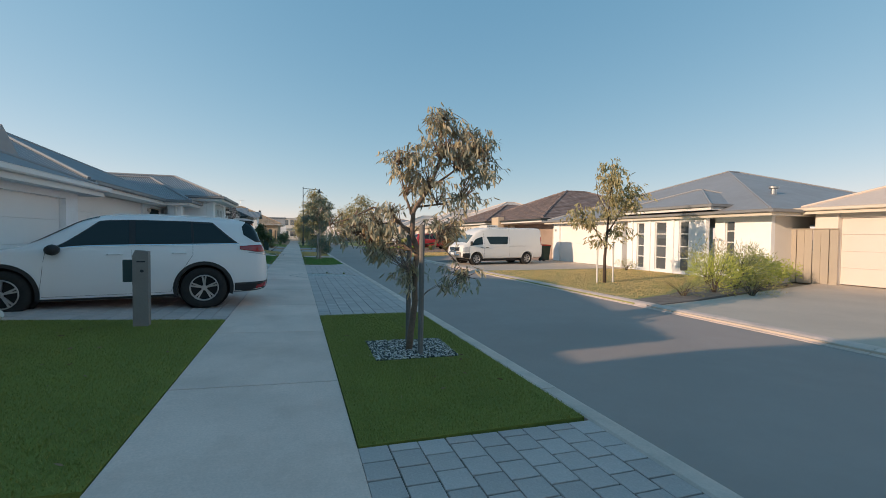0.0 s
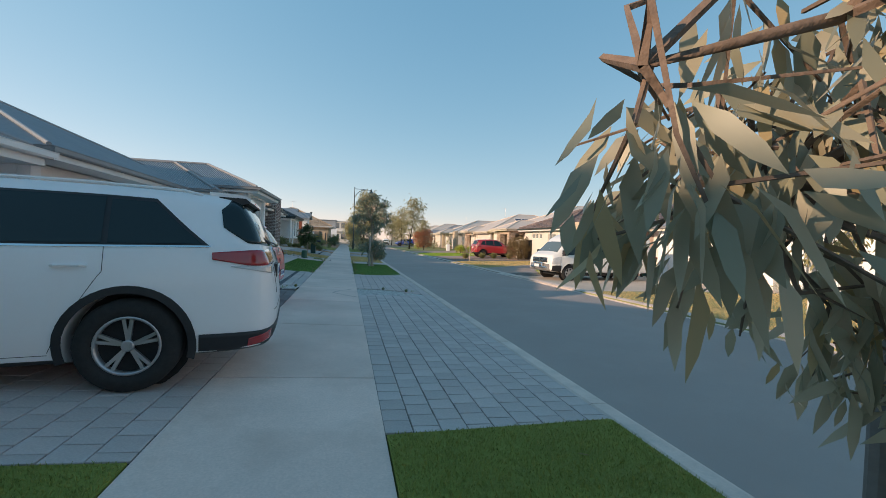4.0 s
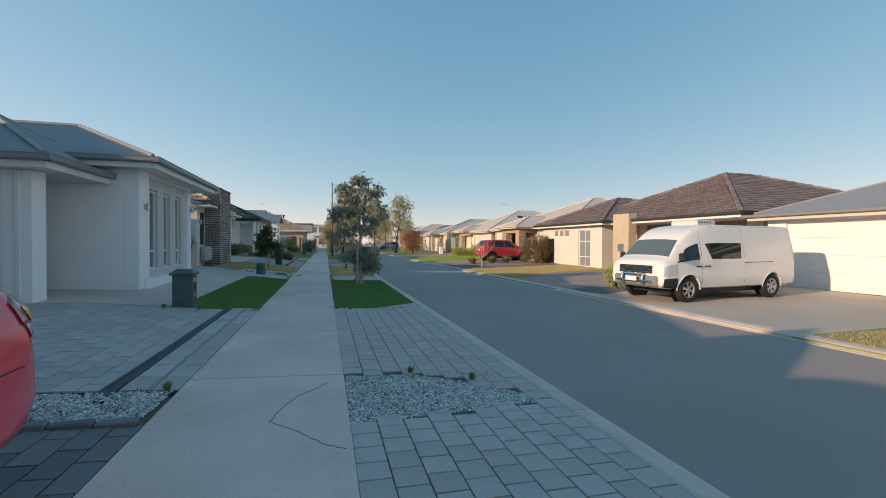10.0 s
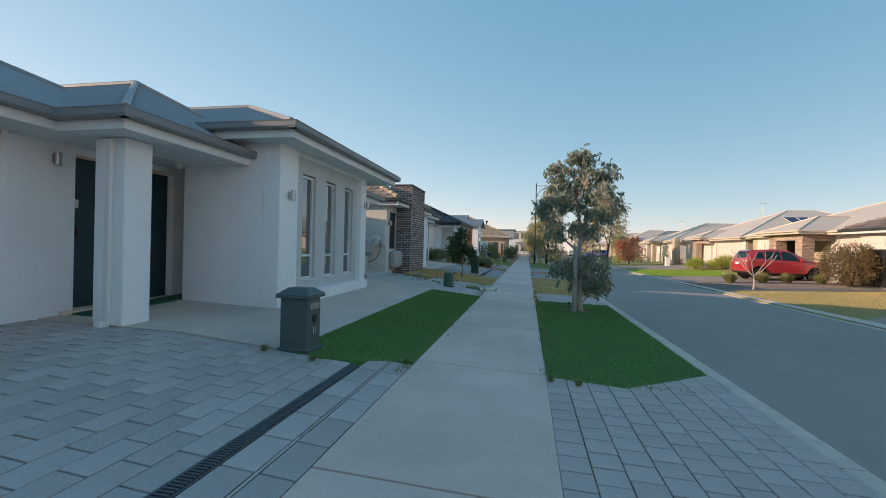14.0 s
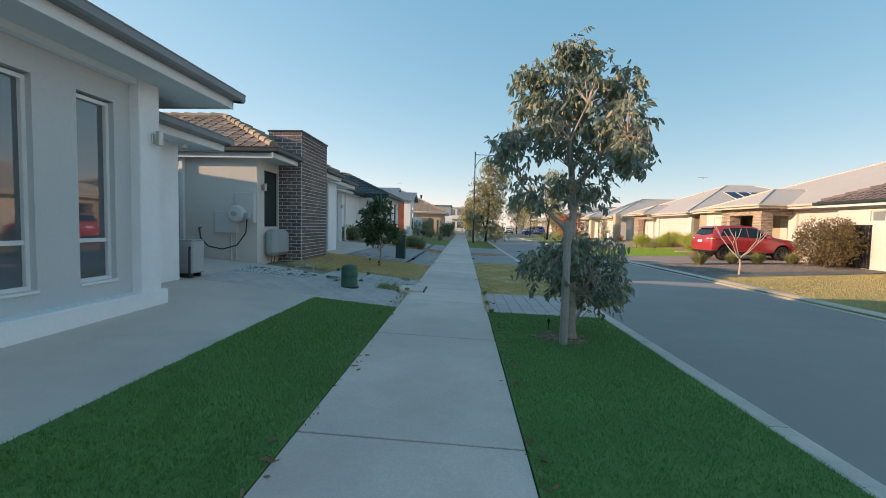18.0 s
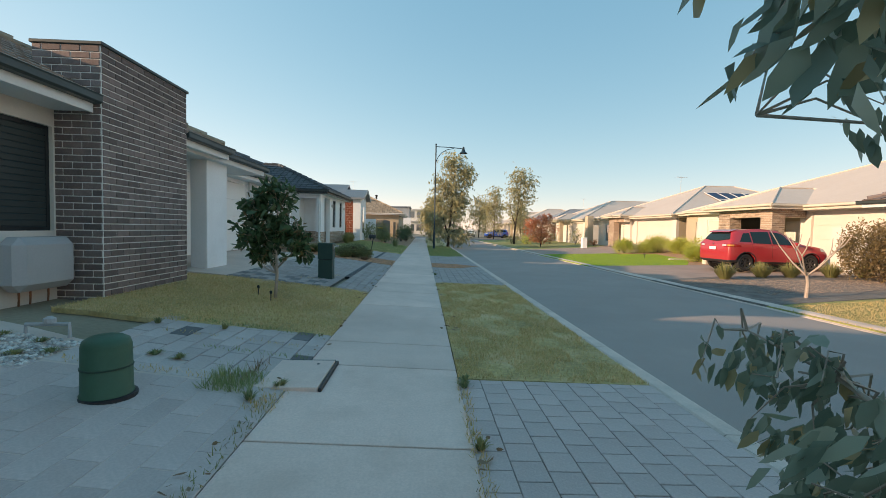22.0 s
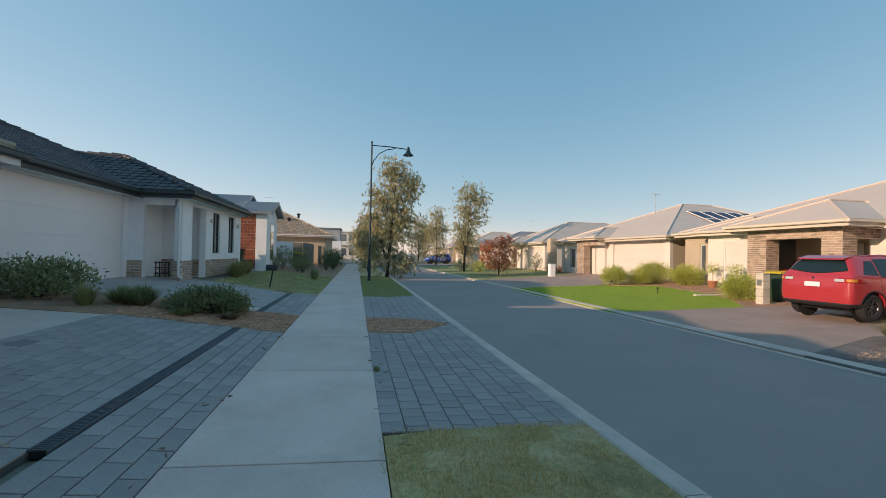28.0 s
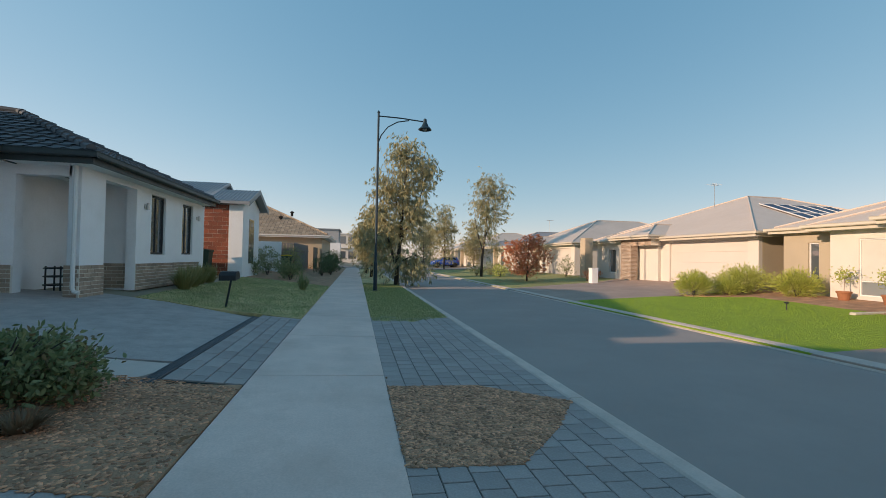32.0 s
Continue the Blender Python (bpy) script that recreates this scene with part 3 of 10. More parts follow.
def part(name, mb, material, parent=None, label="", recalc=True):
    """One mesh object under a thing or under a part."""
    me = mb if isinstance(mb, bpy.types.Mesh) else mb.mesh(name, material)
    if recalc and not isinstance(mb, bpy.types.Mesh):
        fix_normals(me)
    ob = new(name, me)
    if parent is not None:
        ob.parent = parent
        if parent in AT:
            ob.matrix_parent_inverse = AT[parent].inverted()
            AT[ob] = Matrix.Identity(4)
    if label:
        ob["label"] = label
    return ob


def single(name, mb, material, label, category, kind="", group="", smooth=False):
    """A thing that is one mesh, in world coordinates, with its origin at its base."""
    if smooth:
        mb.smooth = True
    v = np.array(mb.v)
    o = np.array([(v[:, 0].min() + v[:, 0].max()) / 2, (v[:, 1].min() + v[:, 1].max()) / 2, v[:, 2].min()])
    mb.v = [tuple(p) for p in v - o]
    ob = part(name, mb, material)
    ob.location = o
    return tagged(ob, label, category, group, kind)


def tri_mesh(name, verts, faces, material, smooth=False):
    """A fast mesh from arrays: verts n x 3, faces m x k."""
    me = bpy.data.meshes.new(name)
    k = faces.shape[1]
    me.vertices.add(len(verts))
    me.vertices.foreach_set("co", np.asarray(verts, np.float32).ravel())
    me.loops.add(faces.size)
    me.loops.foreach_set("vertex_index", faces.astype(np.int32).ravel())
    me.polygons.add(len(faces))
    me.polygons.foreach_set("loop_start", np.arange(0, faces.size, k, dtype=np.int32))
    if smooth:
        me.polygons.foreach_set("use_smooth", np.ones(len(faces), bool))
    me.update(calc_edges=True)
    me.validate()
    me.materials.append(M[material])
    return me


def words(name, text, size, material, parent, m, label="", depth=0.001):
    """Raised lettering as a mesh part, in the built-in font."""
    cu = bpy.data.curves.new(name, "FONT")
    cu.body, cu.size, cu.extrude = text, size, depth
    cu.align_x, cu.align_y = "CENTER", "CENTER"
    tmp = bpy.data.objects.new(name, cu)
    scene.collection.objects.link(tmp)
    me = bpy.data.meshes.new_from_object(tmp.evaluated_get(bpy.context.evaluated_depsgraph_get()))
    bpy.data.objects.remove(tmp)
    me.materials.clear()
    me.materials.append(M[material])
    me.transform(m)
    return part(name, me, material, parent, label)

# ---- ground ----
def gz(x, y):
    """Height of the finished ground."""
    if x < -1.3:
        k = min(max((y - 15) / 12.5, 0), 1)
        z = 0.03 + (0.05 + 0.068 * k) * min(-1.3 - x, 2.8)
        if x < -4.1:
            z += 0.08 * max(k * 1.8 - 0.8, 0) * min(-4.1 - x, 3.0)
        return z
    if x < 0.18:
        return 0.03 - 0.06 * (x + 1.3) / 1.48
    if x < 2.08:
        return -0.03 - 0.05 * (x - 0.18) / 1.9
    if x < 2.33:
        return -0.08
    if x < 7.27:
        return -0.15 + 0.03 * (1 - abs(x - 4.8) / 2.47)
    if x < 7.3:
        return -0.10
    k = min(max((y - 22) / 28, 0), 1)
    z = -0.10 + min(x - 7.3, 7.0) / 7 * (-0.03 + 0.2 * k)
    if x > 14.3:
        z += min(x - 14.3, 3.0) / 3 * 0.2 * k
    return z


X_BREAKS = [-40, -7.1, -5.6, -4.1, -2.7, -1.3, 0.18, 2.08, 2.33, 4.8, 7.27, 7.3, 10.8, 14.3, 17.3, 40]


def sheet(poly, off=0.0, thick=0.0, step=2.0):
    """A ground patch with the given outline, laid on the ground."""
    bm = bmesh.new()
    vs = [bm.verts.new((x, y, 0)) for x, y in poly]
    f = bm.faces.new(vs)
    if f.normal.z < 0 or sum((poly[i][0] * poly[(i + 1) % len(poly)][1] - poly[(i + 1) % len(poly)][0] * poly[i][1]) for i in range(len(poly))) < 0:
        f.normal_flip()
    ys = [p[1] for p in poly]
    xs = [p[0] for p in poly]
    for bx in X_BREAKS:
        if min(xs) + 0.01 < bx < max(xs) - 0.01:
            bmesh.ops.bisect_plane(bm, geom=bm.verts[:] + bm.edges[:] + bm.faces[:], plane_co=(bx, 0, 0), plane_no=(1, 0, 0))
    y = math.ceil(min(ys) / step) * step
    while y < max(ys):
        if min(ys) + 0.01 < y < max(ys) - 0.01 and -10 < y < 80:
            bmesh.ops.bisect_plane(bm, geom=bm.verts[:] + bm.edges[:] + bm.faces[:], plane_co=(0, y, 0), plane_no=(0, 1, 0))
        y += step
    for v in bm.verts:
        v.co.z = gz(v.co.x, v.co.y) + off
    if thick:
        r = bmesh.ops.extrude_face_region(bm, geom=bm.faces[:])
        low = [e for e in r["geom"] if isinstance(e, bmesh.types.BMVert)]
        for v in low:
            v.co.z -= thick
        bmesh.ops.recalc_face_normals(bm, faces=bm.faces[:])
    return bm


def patch(name, poly, material, label, off=0.0, thick=0.06, category="ground", kind="structure", parent=None):
    bm = sheet(poly, off, thick)
    me = bpy.data.meshes.new(name)
    bm.to_mesh(me)
    bm.free()
    me.materials.append(M[material])
    ob = new(name, me)
    if parent is not None:
        ob.parent = parent
    return tagged(ob, label, category, "", kind)


def rect(x0, x1, y0, y1):
    return [(x0, y0), (x1, y0), (x1, y1), (x0, y1)]


# one sheet to the horizon, with the cross profile of the street
_ys = [-1500, -60] + list(range(-10, 131, 4)) + [1500]
_xs = [-1500, -60] + X_BREAKS[:6] + [0.18, 2.07, 2.36, 4.8, 7.26, 7.31] + X_BREAKS[12:] + [60, 1500]
_mb = MB()
_mb.add([(x, y, gz(x, y) - 0.07 - (0.06 if 2.2 < x < 7.28 else 0)) for y in _ys for x in _xs],
        [(j * len(_xs) + i, j * len(_xs) + i + 1, (j + 1) * len(_xs) + i + 1, (j + 1) * len(_xs) + i) for j in range(len(_ys) - 1) for i in range(len(_xs) - 1)])
tagged(part("ground", _mb, "sand"), "pale sandy ground under the street", "ground", kind="structure")

patch("road", rect(2.335, 7.265, -40, 140), "asphalt", "blue-grey asphalt road, half in long shadow", 0.0, 0.05, "road")
patch("road", rect(7.3, 60, 93, 99.5), "asphalt", "asphalt side road at the end of the street", 0.02, 0.05, "road")
patch("road", rect(-60, 2.0, 93, 99.5), "asphalt", "asphalt side road at the end of the street", 0.02, 0.05, "road")

# kerbs, cast in lengths
for _x0, _x1, _y1 in ((2.08, 2.36, 92.0), (7.24, 7.60, 92.0)):
    _kb = tagged(part("kerb", MB().box(_x0 + 0.02, _x1 - 0.02, -30, _y1, -0.28, -0.16), "kerb"), "pale grey cast concrete kerb along the road", "kerb", kind="structure")
    _s = 1 if _x0 > 5 else -1
    if _s < 0:
        _prof = [(_x0, -0.2), (_x0, -0.086), (_x0 + 0.02, -0.074), (_x0 + 0.15, -0.078), (_x0 + 0.19, -0.092), (_x0 + 0.245, -0.134), (_x1, -0.146), (_x1, -0.2)]
    else:
        _prof = [(_x0, -0.2), (_x0, -0.142), (_x0 + 0.05, -0.130), (_x0 + 0.12, -0.092), (_x0 + 0.17, -0.076), (_x1 - 0.02, -0.07), (_x1, -0.078), (_x1, -0.2)]
    _pm = fix_normals(MB().prism(_prof, "y", 0, 2.388).mesh("kerb_length", "kerb"))
    _y = -29.4
    while _y < _y1 - 2:
        _o = new("kerb_length", _pm)
        _o.parent = _kb
        _o.location = (0, _y, 0)
        _y += 2.4

# footpath, cast in slabs
JOINTS = [-12.9, -10.3, -7.7, -5.1, -2.5, 0.1, 2.5, 4.9, 7.24, 9.8, 12.42, 15.02, 17.6, 19.97, 22.5, 25.2, 27.82, 30.3, 31.88, 32.77, 35.3, 37.0, 38.5, 40.93, 43.15, 45.97]
while JOINTS[-1] < 92:
    JOINTS.append(JOINTS[-1] + 2.55)
_fp = patch("pavement", rect(-1.28, 0.16, -12.9, JOINTS[-1]), "joint", "pale concrete footpath cast in long slabs", -0.056, 0.03, "pavement")
for _a, _b in zip(JOINTS, JOINTS[1:]):
    _m = MB()
    _g, _c = 0.010, 0.004
    _yy = [_a + _g, _a + _g + _c, _b - _g - _c, _b - _g]
    _xx = [-1.3, -1.294, 0.174, 0.18]
    _v = []
    for _j, y in enumerate(_yy):
        for _i, x in enumerate(_xx):
            _v.append((x, y, gz(x, y) - (_c if _i in (0, 3) or _j in (0, 3) else 0)))
    _f = [(j * 4 + i, j * 4 + i + 1, (j + 1) * 4 + i + 1, (j + 1) * 4 + i) for j in range(3) for i in range(3)]
    _ring = [0, 1, 2, 3, 7, 11, 15, 14, 13, 12, 8, 4]
    _n0 = 16
    _v += [(_v[k][0], _v[k][1], _v[k][2] - 0.08) for k in _ring]
    _f += [(_ring[k], _ring[(k + 1) % 12], _n0 + (k + 1) % 12, _n0 + k) for k in range(12)]
    _m.add(_v, _f)
    part("slab", _m, "concrete", _fp)

# verge between footpath and kerb
VERGE_TURF1 = [(0.19, 3.47), (2.07, 3.52), (2.07, 8.66), (0.19, 8.52)]
VERGE_TURF2 = [(0.19, 22.45), (1.0, 22.33), (2.07, 23.2), (2.07, 29.62), (0.19, 29.58)]
VERGE_LAWN = [(0.19, 31.65), (2.07, 31.62), (2.07, 39.1), (0.7, 39.0), (0.19, 38.92)]
VERGE_MULCH = [(0.19, 43.66), (1.0, 43.62), (1.55, 44.2), (2.05, 44.9), (1.2, 45.5), (0.19, 45.52)]
VERGE_LAWN2 = [(0.19, 50.45), (1.1, 50.4), (2.07, 51.25), (2.07, 92), (0.19, 92)]
VERGE_GRAVEL = [(0.185, 16.3), (1.2, 16.4), (2.05, 16.5), (1.5, 17.12), (0.9, 17.5), (0.185, 17.56)]
patch("verge_turf", VERGE_TURF1, "turf", "olive green artificial turf on the verge", 0.004)
patch("verge_turf", VERGE_TURF2, "turf_dark", "dark green artificial turf on the verge", 0.004)
patch("verge_lawn", VERGE_LAWN, "lawn", "patchy dry mown lawn on the verge", 0.0)
patch("verge_lawn", VERGE_LAWN2, "lawn", "mown lawn on the verge under street trees", 0.0)
patch("verge_mulch", VERGE_MULCH, "mulch", "dry brown mulch bed in the paving", 0.006)
patch("verge_gravel", VERGE_GRAVEL, "joint", "white gravel strip between pavings", -0.015)
# left lots
LEFT_TURF0 = [(-12, 3.3), (-1.31, 3.3), (-1.31, 8.24), (-12, 8.24)]
LEFT_TURF2 = [(-2.7, 22.05), (-2.25, 21.95), (-1.31, 22.4), (-1.31, 29.45), (-2.62, 29.3)]
LEFT_LAWN3 = [(-4.5, 32.75), (-3.4, 32.75), (-1.31, 33.0), (-1.31, 36.75), (-3.2, 36.6), (-4.9, 36.3), (-4.5, 35.5)]
LEFT_MULCH = [(-6.2, 43.55), (-3.0, 43.58), (-1.31, 43.42), (-1.31, 45.55), (-2.3, 45.35), (-3.6, 46.0), (-6.0, 46.4), (-7.0, 45.4)]
LEFT_LAWN5 = [(-4.9, 51.3), (-3.2, 50.55), (-1.31, 50.45), (-1.31, 60.5), (-4.9, 60.5)]
patch("front_turf", LEFT_TURF0, "turf", "olive green artificial turf of a front garden", 0.004)
patch("front_turf", LEFT_TURF2, "turf_dark", "dark green strip of artificial turf beside the footpath", 0.004)
patch("front_lawn", LEFT_LAWN3, "lawn", "patchy mown front lawn below a brick pier", 0.0)
patch("garden_bed", LEFT_MULCH, "mulch", "dry mulch garden bed between two driveways", 0.008)
patch("front_lawn", LEFT_LAWN5, "lawn", "mown front lawn beside a sloping driveway", 0.004)
patch("garden_bed", rect(-9, -1.31, 60.5, 92), "mulch", "mulched front gardens with shrubs", -0.01)
patch("driveway", [(-14, 22.0), (-2.7, 22.07), (-2.62, 29.3), (-1.31, 29.46), (-1.31, 31.2), (-4.9, 32.2), (-14, 32.2)], "aggregate", "pale concrete side yard beside the turf", -0.004, category="driveway")
patch("driveway", [(-9, 46.2), (-3.6, 46.2), (-2.05, 46.3), (-2.05, 49.9), (-3.2, 50.5), (-5.6, 51.6), (-9, 51)], "paver_mid", "grey paved driveway sloping up to a garage", -0.006, category="driveway")
# right lots
patch("front_lawn", [(7.3, 8.6), (9.5, 9.6), (14.5, 12.0), (15.7, 14.0), (15.7, 18.0), (14.2, 18.6), (7.3, 18.1)], "lawn_sun", "dry sunlit front lawn", 0.0)
patch("garden_bed", [(7.32, 8.2), (9.2, 8.6), (16.2, 10.9), (16.2, 13.8), (14.3, 12.2), (9.6, 9.7), (7.6, 9.0)], "soil", "dark bed of unkempt native shrubs", 0.008)
patch("driveway", [(7.3, -8), (18, -8), (18, 10.9), (9.3, 8.5), (7.3, 8.1)], "drive_tan", "sunlit tan driveway", 0.004, category="driveway")
patch("driveway", [(7.3, 18.1), (14.2, 18.6), (16.0, 18.4), (16.0, 25.3), (9.2, 25.1), (7.3, 24.6)], "drive_tan", "tan aggregate driveway under the van", 0.002, category="driveway")
patch("driveway", [(7.3, 25.6), (9.5, 25.2), (17, 25.6), (17, 33.2), (12, 33.0), (7.3, 29.0)], "paver_red", "red-brown paved driveway", 0.002, category="driveway")
patch("garden_bed", [(8.0, 23.9), (10.4, 25.2), (8.8, 25.9), (7.5, 25.2)], "soil", "dark stony bed beside the driveway", 0.012)
patch("front_lawn", [(7.3, 29.0), (12, 33.0), (15.3, 33.3), (15.3, 38.6), (9.0, 37.0), (7.3, 36.5)], "lawn_sun", "dry sunlit front lawn", 0.0)
patch("garden_bed", [(7.3, 36.5), (9.0, 37.0), (15.4, 38.8), (15.6, 42.4), (10.4, 42.3), (7.3, 41.2)], "soil", "dark mulch bed with tufted plants", 0.008)
patch("driveway", [(7.3, 41.2), (10.4, 42.0), (18.6, 42.2), (18.6, 47.2), (7.3, 46.6)], "paver_red", "red-brown paved driveway under the red car", 0.002, category="driveway")
RIGHT_TURF = [(7.3, 46.6), (12.0, 46.8), (13.0, 48.2), (14.2, 50.5), (14.8, 54.6), (12.0, 55.9), (8.2, 55.4), (7.3, 55.0)]
patch("front_turf", RIGHT_TURF, "turf_bright", "bright green artificial turf, half in sun", 0.004)
patch("garden_bed", [(12.0, 46.8), (16.1, 46.9), (17.0, 57.0), (13.0, 56.0), (14.8, 54.6), (14.2, 50.5), (13.0, 48.2)], "mulch", "mulched bed with clipped shrubs before a porch", 0.006)
patch("driveway", [(7.3, 55.0), (8.2, 55.4), (12.0, 55.9), (17.4, 57.0), (17.4, 63.0), (16.5, 66), (7.3, 61.5)], "paver_red", "red-brown paved driveway", 0.002, category="driveway")
patch("front_lawn", [(7.3, 61.5), (16.5, 66), (16.5, 80), (7.3, 80)], "lawn_sun", "dry front lawn with shrubs", 0.0)
patch("front_lawn", rect(7.3, 16.5, 80, 92), "lawn_sun", "dry front lawn", -0.004)

# ---- house parts ----
def wall_mesh(axis, c0, c1, a0, a1, z0, z1, holes=()):
    """A wall across an axis ('x' or 'y') between c0 and c1, along a0..a1, with openings (a0, a1, z0, z1)."""
    As = sorted({a0, a1, *[h[i] for h in holes for i in (0, 1)]})
    Zs = sorted({z0, z1, *[h[i] for h in holes for i in (2, 3)]})
    As, Zs = [a for a in As if a0 <= a <= a1], [z for z in Zs if z0 <= z <= z1]
    solid = {}
    for i in range(len(As) - 1):
        for j in range(len(Zs) - 1):
            ca, cz = (As[i] + As[i + 1]) / 2, (Zs[j] + Zs[j + 1]) / 2
            solid[i, j] = not any(h[0] < ca < h[1] and h[2] < cz < h[3] for h in holes)
    mb = MB()

    def P(c, a, z):
        return (c, a, z) if axis == "x" else (a, c, z)

    for (i, j), s in solid.items():
        if not s:
            continue
        p, q, r, t = As[i], As[i + 1], Zs[j], Zs[j + 1]
        for c in (c0, c1):
            mb.add([P(c, p, r), P(c, q, r), P(c, q, t), P(c, p, t)], [(0, 1, 2, 3)])
        for di, dj, e in ((-1, 0, (p, r, p, t)), (1, 0, (q, r, q, t)), (0, -1, (p, r, q, r)), (0, 1, (p, t, q, t))):
            if not solid.get((i + di, j + dj), False):
                mb.add([P(c0, e[0], e[1]), P(c1, e[0], e[1]), P(c1, e[2], e[3]), P(c0, e[2], e[3])], [(0, 1, 2, 3)])
    me = mb.mesh("wall", None)
    bm = bmesh.new()
    bm.from_mesh(me)
    bmesh.ops.remove_doubles(bm, verts=bm.verts, dist=1e-4)
    bmesh.ops.recalc_face_normals(bm, faces=bm.faces)
    bm.to_mesh(me)
    bm.free()
    return me


def wall(parent, axis, c0, c1, a0, a1, z0, z1, material, holes=(), name="wall", label=""):
    me = wall_mesh(axis, c0, c1, a0, a1, z0, z1, holes)
    me.materials.append(M[material])
    return part(name, me, material, parent, label)


def abox(axis, c0, c1, a0, a1, z0, z1, b=0.0, mb=None):
    mb = mb or MB()
    return mb.box(c0, c1, a0, a1, z0, z1, b) if axis == "x" else mb.box(a0, a1, c0, c1, z0, z1, b)


def window(parent, axis, c, out, a0, a1, z0, z1, material="alu_w", bars_a=(), bars_z=(), glass="glass", f=0.045, d=0.06, label="", blind=False):
    """A framed window whose pane lies at c; out is +1 or -1 along the axis."""
    i, o = c - out * 0.02, c + out * (d - 0.02)
    ring = [(a0, z0), (a1, z0), (a1, z1), (a0, z1), (a0 + f, z0 + f), (a1 - f, z0 + f), (a1 - f, z1 - f), (a0 + f, z1 - f)]
    fr = MB().add([(q, a, z) if axis == "x" else (a, q, z) for q in (i, o) for a, z in ring],
                  [g for k in range(4) for g in ((k, (k + 1) % 4, 4 + (k + 1) % 4, 4 + k), (8 + k, 12 + k, 12 + (k + 1) % 4, 8 + (k + 1) % 4), (k, 8 + k, 8 + (k + 1) % 4, (k + 1) % 4), (4 + k, 4 + (k + 1) % 4, 12 + (k + 1) % 4, 12 + k))])
    w = part("window", fr, material, parent, label)
    for k in bars_a:
        part("glazing_bar", abox(axis, i, o - out * 0.012, k - 0.02, k + 0.02, z0 + f, z1 - f, 0.004), material, w)
    for k in bars_z:
        part("glazing_bar", abox(axis, i, o - out * 0.008, a0 + f, a1 - f, k - 0.022, k + 0.022, 0.004), material, w)
    part("pane", abox(axis, c - out * 0.004, c + out * 0.004, a0 + f - 0.01, a1 - f + 0.01, z0 + f - 0.01, z1 - f + 0.01), glass, w)
    if blind:
        part("blind", abox(axis, c - out * 0.012, c - out * 0.03, a0 + f, a1 - f, z0 + f, z1 - f), "curtain", w)
    return w


def roof_face(poly, style, mbs):
    """poly: eave start, eave end, then the top points back to the start side. Adds the covering to mbs."""
    p = [Vector(q) for q in poly]
    ux = (p[1] - p[0])
    L = ux.length
    ux.normalize()
    n = ux.cross(p[2] - p[1]).normalized()
    if n.z < 0:
        n = -n
    vx = n.cross(ux)
    if vx.z < 0:
        vx = -vx
    uv = [((q - p[0]).dot(ux), (q - p[0]).dot(vx)) for q in p]
    tops = [uv[0]] + uv[:1:-1] + [uv[1]]

    def top(u):
        for (u0, v0), (u1, v1) in zip(tops, tops[1:]):
            if u0 - 1e-9 <= u <= u1 + 1e-9 and u1 > u0:
                return v0 + (v1 - v0) * (u - u0) / (u1 - u0)
        return 0.0

    o = p[0]
    if style == "plain":
        mbs.add([tuple(q) for q in p], [tuple(range(len(p)))])
    elif style == "corr":
        step = 0.076 / 4
        k = int(L / step)
        v, f = [], []
        for i in range(k + 1):
            u = min(i * step, L)
            h = 0.011 + 0.0095 * math.sin(2 * math.pi * i / 4)
            t = max(top(u), 0.0)
            v += [tuple(o + ux * u + n * h), tuple(o + ux * u + vx * t + n * h)]
            if i:
                f.append((2 * i - 2, 2 * i, 2 * i + 1, 2 * i - 1))
        mbs.add(v, f)
    elif style == "tile":
        w, e = 0.31, 0.33
        v, f = [], []
        for i in range(int(L / w) + 1):
            u0, u1 = i * w, min((i + 1) * w - 0.012, L)
            t = top(min((u0 + u1) / 2, L))
            j = 0
            while j * e < t - 0.03 and u1 > u0 + 0.03:
                v0, v1 = j * e, min((j + 1) * e, t) + 0.02
                b = len(v)
                for u, hh in ((u0, 0.0), (u0 + (u1 - u0) * 0.3, 0.018), (u0 + (u1 - u0) * 0.6, 0.006), (u1, 0.014)):
                    v += [tuple(o + ux * u + vx * (v0 - 0.02) + n * 0.005), tuple(o + ux * u + vx * (v0 - 0.02) + n * (0.048 + hh)), tuple(o + ux * u + vx * v1 + n * (0.02 + hh))]
                for q in range(3):
                    c0 = b + q * 3
                    f += [(c0, c0 + 3, c0 + 4, c0 + 1), (c0 + 1, c0 + 4, c0 + 5, c0 + 2)]
                j += 1
        mbs.add(v, f)


